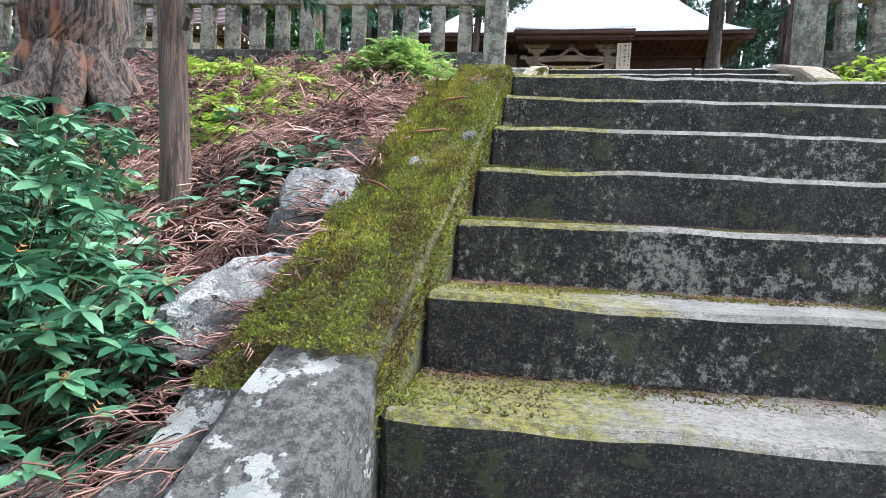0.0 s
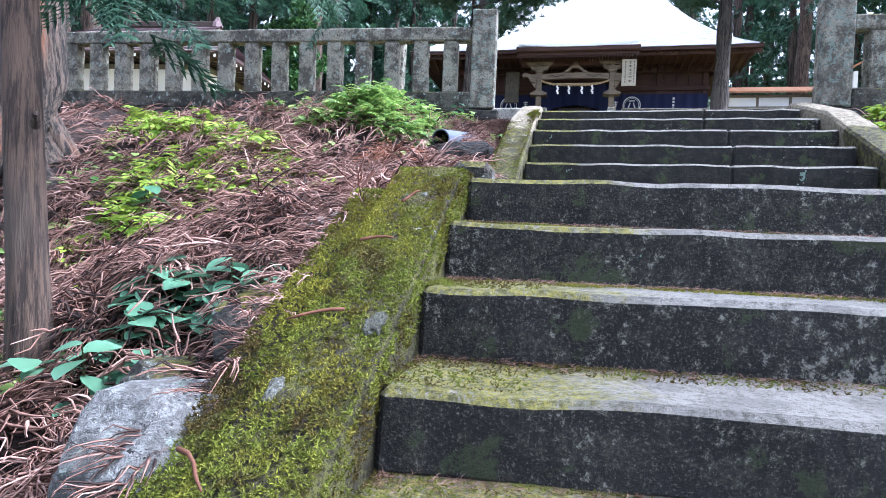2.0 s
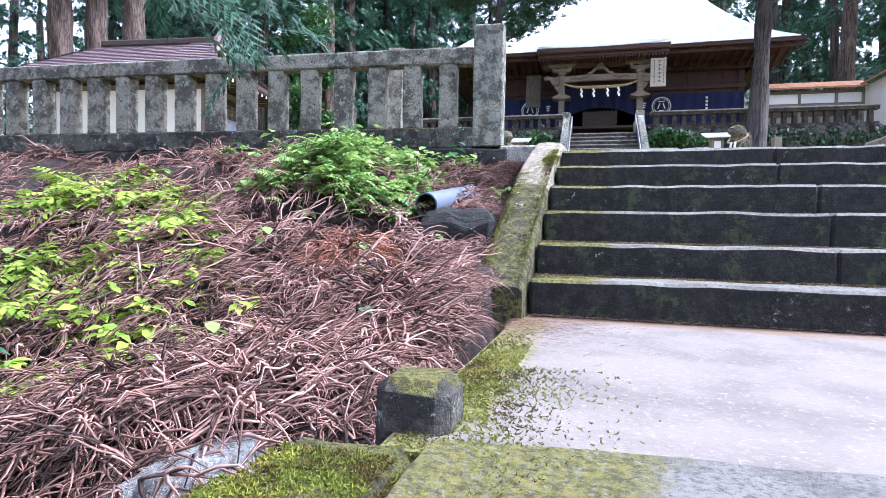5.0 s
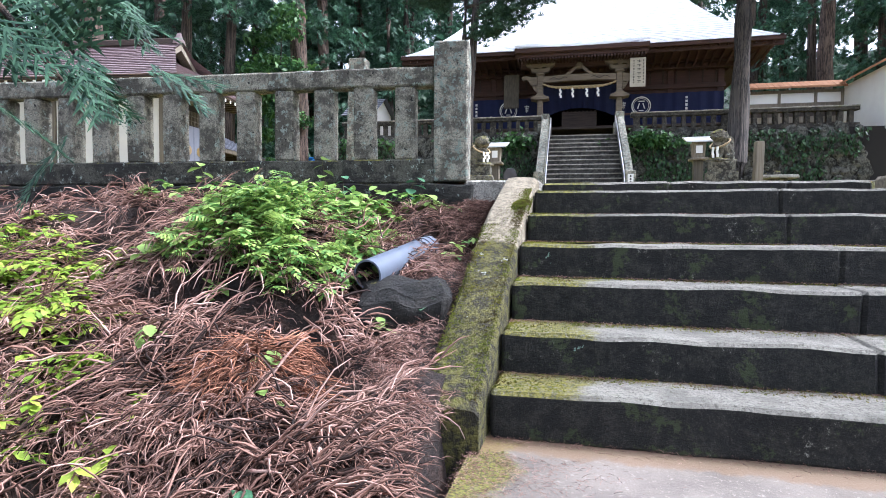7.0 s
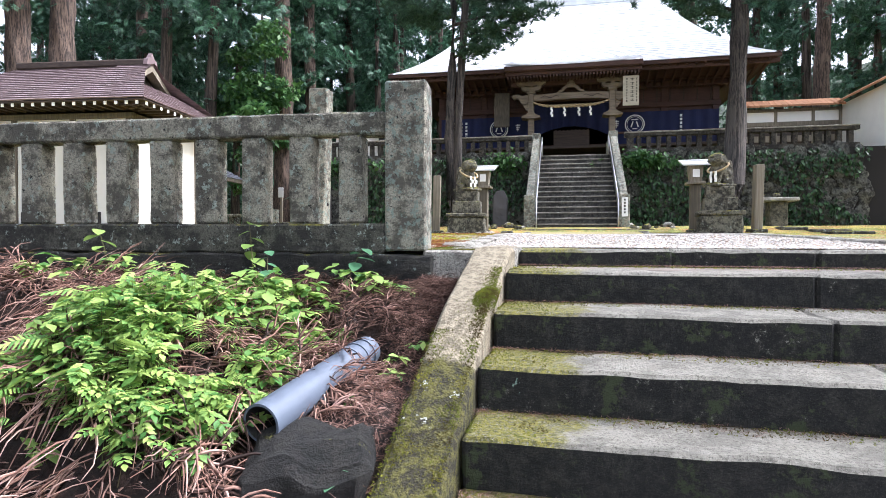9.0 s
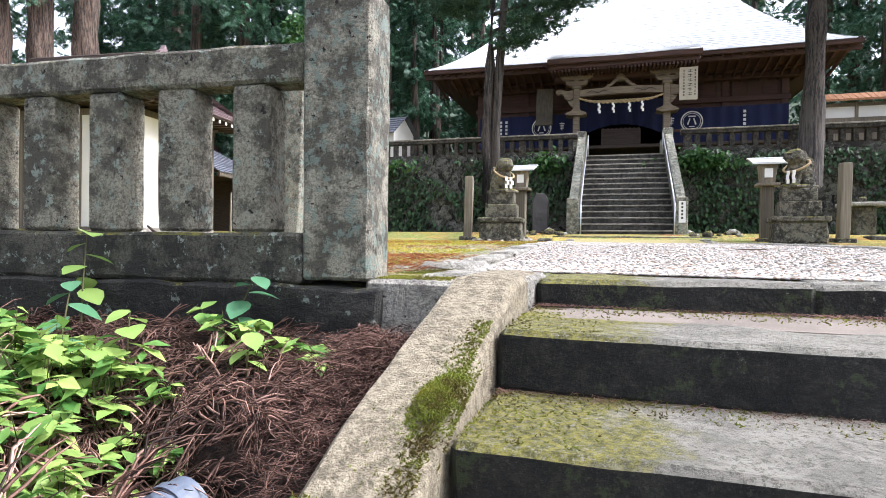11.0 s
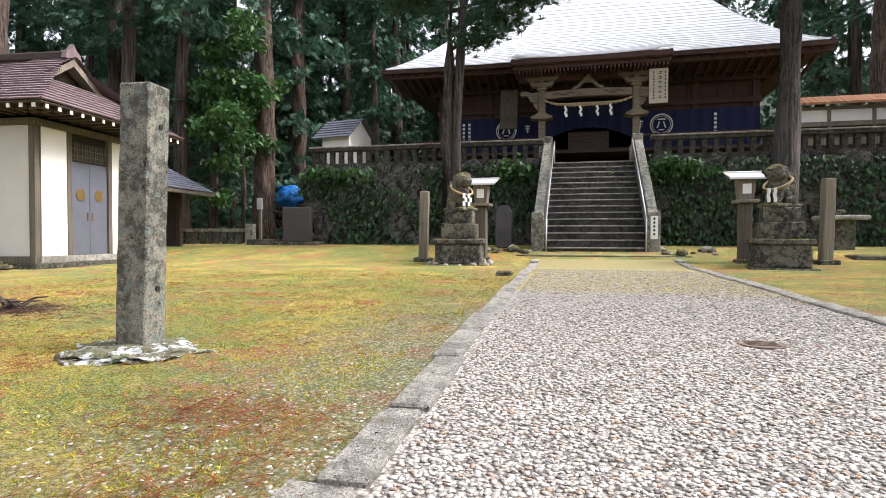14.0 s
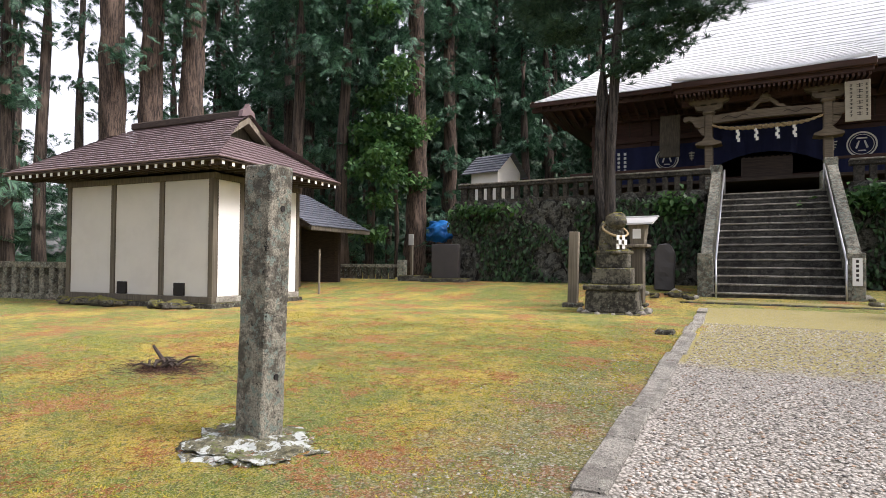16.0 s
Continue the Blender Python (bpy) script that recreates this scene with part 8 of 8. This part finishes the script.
PEB = [pebble_shape(i * 2.0) for i in range(4)]
r = np.random.default_rng(9)
n = 36000
py = 0.83 + 10.5 * r.uniform(0, 1, n) ** 2.0
wide = r.uniform(0.02, 0.99, n)
px = kerb_left(py) + 0.08 + (kerb_right(py) - kerb_left(py) - 0.16) * wide
stray = r.uniform(size=n) < 0.075
px = np.where(stray, kerb_left(py) - 0.1 - np.abs(r.normal(0, 0.6, n)), px)
out = []
k = r.integers(0, 4, n)
pz = np.array([yard(0, b) for b in py]) + np.where(stray, -0.001, 0.004)
sz = r.uniform(0.006, 0.0175, n) * np.where(stray, 0.8, 1.0)
for i in range(4):
    s = k == i
    out.append(stamp(PEB[i], np.stack([px, py, pz], 1)[s], turns_of(r.uniform(0, 6.3, s.sum()), r.normal(0, 0.13, s.sum()), r.normal(0, 0.13, s.sum())), sz[s]))
tagged(new("gravel", mesh_of("gravel", *join(out), M_PEBBLE)), "loose pale grey gravel on the path", "gravel", kind="stuff")

r = np.random.default_rng(19)
n = 36000
py = 0.5 + 9.5 * r.uniform(0, 1, n) ** 1.5
px = -0.85 - 7.5 * r.uniform(0, 1, n) ** 1.2
keep = np.array([noise.noise(Vector((a * 1.3, b * 1.3, 9.0))) > -0.25 for a, b in zip(px, py)]) & (np.hypot((px + 5.25) / 0.75, (py - 3.86) / 0.42) > 1.0)
px, py = px[keep], py[keep]
n = len(px)
pz = np.array([ground_height(a, b) for a, b in zip(px, py)]) - 0.003
GRASS = tuft(5, 1.0, 0.09, 4)
M_GRASS = leaf("short_grass", (0.14, 0.20, 0.022), (0.66, 0.54, 0.09), 0.9, 0.1, 1.1, 0.3)
tagged(new("grass", mesh_of("grass", *stamp(GRASS, np.stack([px, py, pz], 1), turns_of(r.uniform(0, 6.3, n), r.normal(0, 0.3, n), r.normal(0, 0.3, n)), r.uniform(0.012, 0.038, n)), M_GRASS)),
       "short mossy grass, yellowed in places", "grass", kind="stuff")


# moss tufts on copings and steps, red needles in the corners of the steps
def moss_spots(n, seed, pick):
    q = np.random.default_rng(seed)
    return np.array([pick(q) for _ in range(n)])


def on_low_coping(q):
    y = q.uniform(-6.2, -4.2)
    x = q.uniform(-0.35, 0.035)
    if q.uniform() < 0.16:
        return (0.043, y, curve_at([(-6.42, -2.46), (-5.275, -1.84), (-4.42, -1.315), (-4.15, -1.315)], y) - 0.01 - 0.13 * q.uniform() ** 1.5)
    z = curve_at([(-6.42, -2.44), (-5.275, -1.84), (-4.42, -1.315), (-4.15, -1.315)], y) if x > -0.2 else curve_at([(-6.62, -2.66), (-5.275, -1.90), (-4.47, -1.40)], y)
    return (x, y, z + 0.008)


def on_step_back(levels, skew, x0):
    def pick(q):
        i = q.integers(0, len(levels) - 1)
        y, z = levels[i]
        y1 = levels[i + 1][0]
        x = x0 + 1.4 * q.uniform() ** 2.2 if q.uniform() < 0.45 else x0 + 2.3 * q.uniform()
        v = q.uniform() if x < x0 + 0.3 else 1 - 0.35 * q.uniform() ** 2
        return (x, y + 0.02 + (y1 - y - 0.03) * v + skew * x, z + 0.001)
    return pick


def on_up_coping(q):
    y = -0.95 + 0.75 * q.uniform() if q.uniform() < 0.25 else q.uniform(-2.3, -0.9)
    x = -0.02 - abs(q.normal(0, 0.05)) if y > -0.9 else q.uniform(-0.26, -0.02)
    return (x, y, curve_at([(-2.33, -1.17), (-0.70, -0.35), (0.13, -0.075)], y) + 0.003)


def cushion(q):
    u, v = q.normal(0, 0.5), q.normal(0, 0.5)
    x, y = -0.045 + 0.075 * u, -0.62 + 0.13 * v
    return (min(x, 0.01), y, curve_at([(-2.33, -1.17), (-0.70, -0.35), (0.13, -0.075)], y) + 0.03 * max(0.0, 1 - u * u - v * v))


def kerb_moss(q):
    if q.uniform() < 0.6:
        return (-0.57 + 0.30 * q.uniform() ** 1.5, 0.13 + 0.22 * q.uniform(), -0.088)
    return (-0.50 + 0.05 * q.normal(), 0.36 + 0.5 * q.uniform(), -0.08)


def landing_moss(q):
    x = -0.04 + 0.16 * abs(q.normal())
    return (x, q.uniform(-4.25, -3.3) + 0.35 * abs(q.normal()) * (x < 0.12), LANDING - 0.004)


spots = np.concatenate([moss_spots(24000, 1, on_low_coping), moss_spots(13000, 2, on_step_back(LOW[4:], SKEW_LOW, 0.05)), moss_spots(7500, 3, on_step_back(UP, SKEW_UP, 0.01)), moss_spots(6500, 4, on_up_coping), moss_spots(2400, 6, cushion), moss_spots(1300, 7, kerb_moss), moss_spots(4500, 8, landing_moss)])
n = len(spots)
r = np.random.default_rng(29)
TUFT = tuft(6, 1.0, 0.16, 6)
tagged(new("moss", mesh_of("moss", *stamp(TUFT, spots, turns_of(r.uniform(0, 6.3, n), r.normal(0, 0.5, n), r.normal(0, 0.5, n)), np.where(np.arange(n) < 24000, r.uniform(0.004, 0.015, n), r.uniform(0.003, 0.012, n))), M_MOSSTUFT)), "short tufted moss on the copings and steps", "moss", kind="stuff")


def step_litter(q):
    if q.uniform() < 0.5:
        lv, sk, x0 = LOW[4:], SKEW_LOW, 0.06
    else:
        lv, sk, x0 = [(-2.75, LANDING)] + UP, SKEW_UP, 0.0
    i = q.integers(0, len(lv) - 1)
    x = x0 + 2.4 * q.uniform() ** 1.3
    return (x, lv[i + 1][0] - 0.015 - abs(q.normal(0, 0.045)) + sk * x, lv[i][1] + 0.006)


def landing_spill(q):
    """Needles spilt from the bank over the landing's open edge and swept against the top kerb."""
    if q.uniform() < 0.6:
        return (-0.06 + 0.22 * abs(q.normal()), -2.32 - 0.3 * abs(q.normal()), LANDING + 0.002)
    x = 0.03 + 0.06 * abs(q.normal()) if q.uniform() < 0.4 else q.normal(1.45, 0.32)
    return (x, 0.455 + 0.06 * x - 0.02 * abs(q.normal()), UP[-2][1] + 0.004)


spots = np.concatenate([moss_spots(9500, 5, step_litter), moss_spots(2600, 15, landing_spill)])
n = len(spots)
out = []
k = r.integers(0, len(TWIGS), n)
for i in range(len(TWIGS)):
    s = k == i
    out.append(stamp(BITS[i], spots[s], turns_of(r.uniform(0, 6.3, s.sum()), r.normal(0, 0.1, s.sum()), r.normal(0, 0.3, s.sum())), r.uniform(0.012, 0.035, s.sum())))
tagged(new("step_needles", mesh_of("step_needles", *join(out), M_NEEDLE)), "fine red needles swept into the corners of the steps", "leaf litter", kind="stuff")


M_MULCH = leaf("rotting_needles", (0.03, 0.018, 0.014), (0.18, 0.108, 0.085), 0.9, 0.1, 2.0, 0.0)
# rotted twigs, their dark colour also carrying the shade under the fence
tagged(new("rotted_litter", mesh_of("rotted_litter", *lay(1500, (-3.4, -0.36, -0.6, 0.03), lambda x, y: 0.8, 33, 0.17, 0.03, 0.07), M_MULCH)), "rotted cedar twigs against the fence footing, darkened for the fence's shade", "leaf litter", kind="stuff")


# rotting needles under the branch heap
q = np.random.default_rng(55)
n = 1300
a, d = q.uniform(0, 6.3, n), np.abs(q.normal(0, 0.55, n))
px, py = -5.25 + 0.75 * np.cos(a) * d, 3.86 + 0.42 * np.sin(a) * d
k = q.integers(0, len(TWIGS), n)
sp = np.stack([px, py, np.array([ground_height(i, j) for i, j in zip(px, py)]) + 0.012], 1)
out = [stamp(BITS[i], sp[k == i], turns_of(q.uniform(0, 6.3, (k == i).sum()), q.normal(0, 0.15, (k == i).sum()), q.normal(0, 0.4, (k == i).sum())), q.uniform(0.04, 0.13, (k == i).sum())) for i in range(len(TWIGS))]
tagged(new("mulch_patch", mesh_of("mulch_patch", *join(out), M_MULCH)), "dark patch of rotting needles on the moss", "mulch", kind="stuff")

# needles and twigs blown over the moss
q = np.random.default_rng(66)
n = 13000
py = 0.6 + 8.5 * q.uniform(0, 1, n) ** 1.5
px = -0.8 - 6.5 * q.uniform(0, 1, n)
px[:700], py[:700] = -0.95 + q.normal(0, 0.28, 700), 0.85 + q.normal(0, 0.32, 700)
px[700:1200], py[700:1200] = -1.2 + q.normal(0, 0.42, 500), 1.75 + q.normal(0, 0.17, 500)
cl = np.array([noise.noise(Vector((a * 0.8, b * 1.4, 21.0))) for a, b in zip(px, py)])
keep = ((cl + 0.22 * q.normal(size=n) > 0.06) | (np.arange(n) < 1200)) & (py > 0.4) & ((np.arange(n) > 1200) | (px < -0.56))
px, py = px[keep], py[keep]
n = len(px)
k = q.integers(0, len(TWIGS), n)
sp = np.stack([px, py, np.array([ground_height(i, j) for i, j in zip(px, py)]) + 0.008], 1)
out = [stamp(BITS[i], sp[k == i], turns_of(q.uniform(0, 6.3, (k == i).sum()), q.normal(0, 0.06, (k == i).sum()), q.normal(0, 0.2, (k == i).sum())), q.uniform(0.02, 0.11, (k == i).sum())) for i in range(len(TWIGS))]
M_RUSTNEEDLE = leaf("rust_needles", (0.16, 0.05, 0.022), (0.38, 0.15, 0.06), 0.9, 0.1, 2.0, 0.0)
tagged(new("yard_needles", mesh_of("yard_needles", *join(out), M_RUSTNEEDLE)), "rust-red needles and twigs strewn over the moss", "leaf litter", kind="stuff")

# dark rotted mulch in the corner between coping and fence
q = np.random.default_rng(91)
n = 1500
px, py = -0.30 - np.abs(q.normal(0, 0.24, n)), -0.02 - np.abs(q.normal(0, 0.38, n))
k = q.integers(0, len(TWIGS), n)
sp = np.stack([px, py, np.array([bank(i, j) for i, j in zip(px, py)]) + 0.03 * q.uniform(size=n) + 0.012], 1)
out = [stamp(BITS[i], sp[k == i], turns_of(q.uniform(0, 6.3, (k == i).sum()), q.normal(0, 0.15, (k == i).sum()), q.normal(0, 0.4, (k == i).sum())), q.uniform(0.05, 0.12, (k == i).sum())) for i in range(len(TWIGS))]
tagged(new("mulch_patch", mesh_of("mulch_patch", *join(out), M_MULCH)), "dark crumbled mulch in the corner by the coping", "mulch", kind="stuff")

# twigs fallen over the outer edge of the lower coping
q = np.random.default_rng(97)
n = 210
py = q.uniform(-6.45, -4.5, n)
px = -0.36 + np.abs(q.normal(0, 0.05, n)) * np.where(py < -5.6, 1.6, 0.8)
pz = np.array([curve_at([(-6.45, -2.62), (-5.275, -1.93), (-4.47, -1.43)], b) for b in py]) + 0.018
k = q.integers(0, len(TWIGS), n)
sp = np.stack([px, py, pz], 1)
out = [stamp(TWIGS[i], sp[k == i], turns_of(3.6 + q.normal(0, 0.9, (k == i).sum()), q.normal(0.15, 0.15, (k == i).sum()), q.normal(0, 0.4, (k == i).sum())), q.uniform(0.06, 0.2, (k == i).sum())) for i in range(len(TWIGS))]
tagged(new("coping_litter", mesh_of("coping_litter", *join(out), M_NEEDLE)), "reddish twigs fallen over the coping's edge", "leaf litter", kind="stuff")

# a few dead twigs and a spill of needles lying across the mossy coping
for i, (x, y, ln, yaw) in enumerate(((-0.12, -4.85, 0.10, 10), (-0.16, -5.15, 0.13, 200), (-0.09, -4.62, 0.08, 60), (-0.2, -5.55, 0.12, 330))):
    s = thing("fallen_twig", "short dry reddish twig on the mossy coping", "twig", "twigs on the coping")
    z = curve_at([(-6.42, -2.46), (-5.275, -1.84), (-4.42, -1.315)], y) + 0.018
    pts = [(x + math.cos(radians(yaw)) * ln * (u - 0.5), y + math.sin(radians(yaw)) * ln * (u - 0.5) + 0.012 * math.sin(u * 5), z + 0.58 * math.sin(radians(yaw)) * ln * (u - 0.5) + 0.006 * math.sin(u * 3)) for u in (0, 0.25, 0.5, 0.75, 1)]
    part("stick", trunk_bm(pts, [0.005, 0.005, 0.004, 0.004, 0.002], 6), M_RUSTMOUND, s, smooth=True)
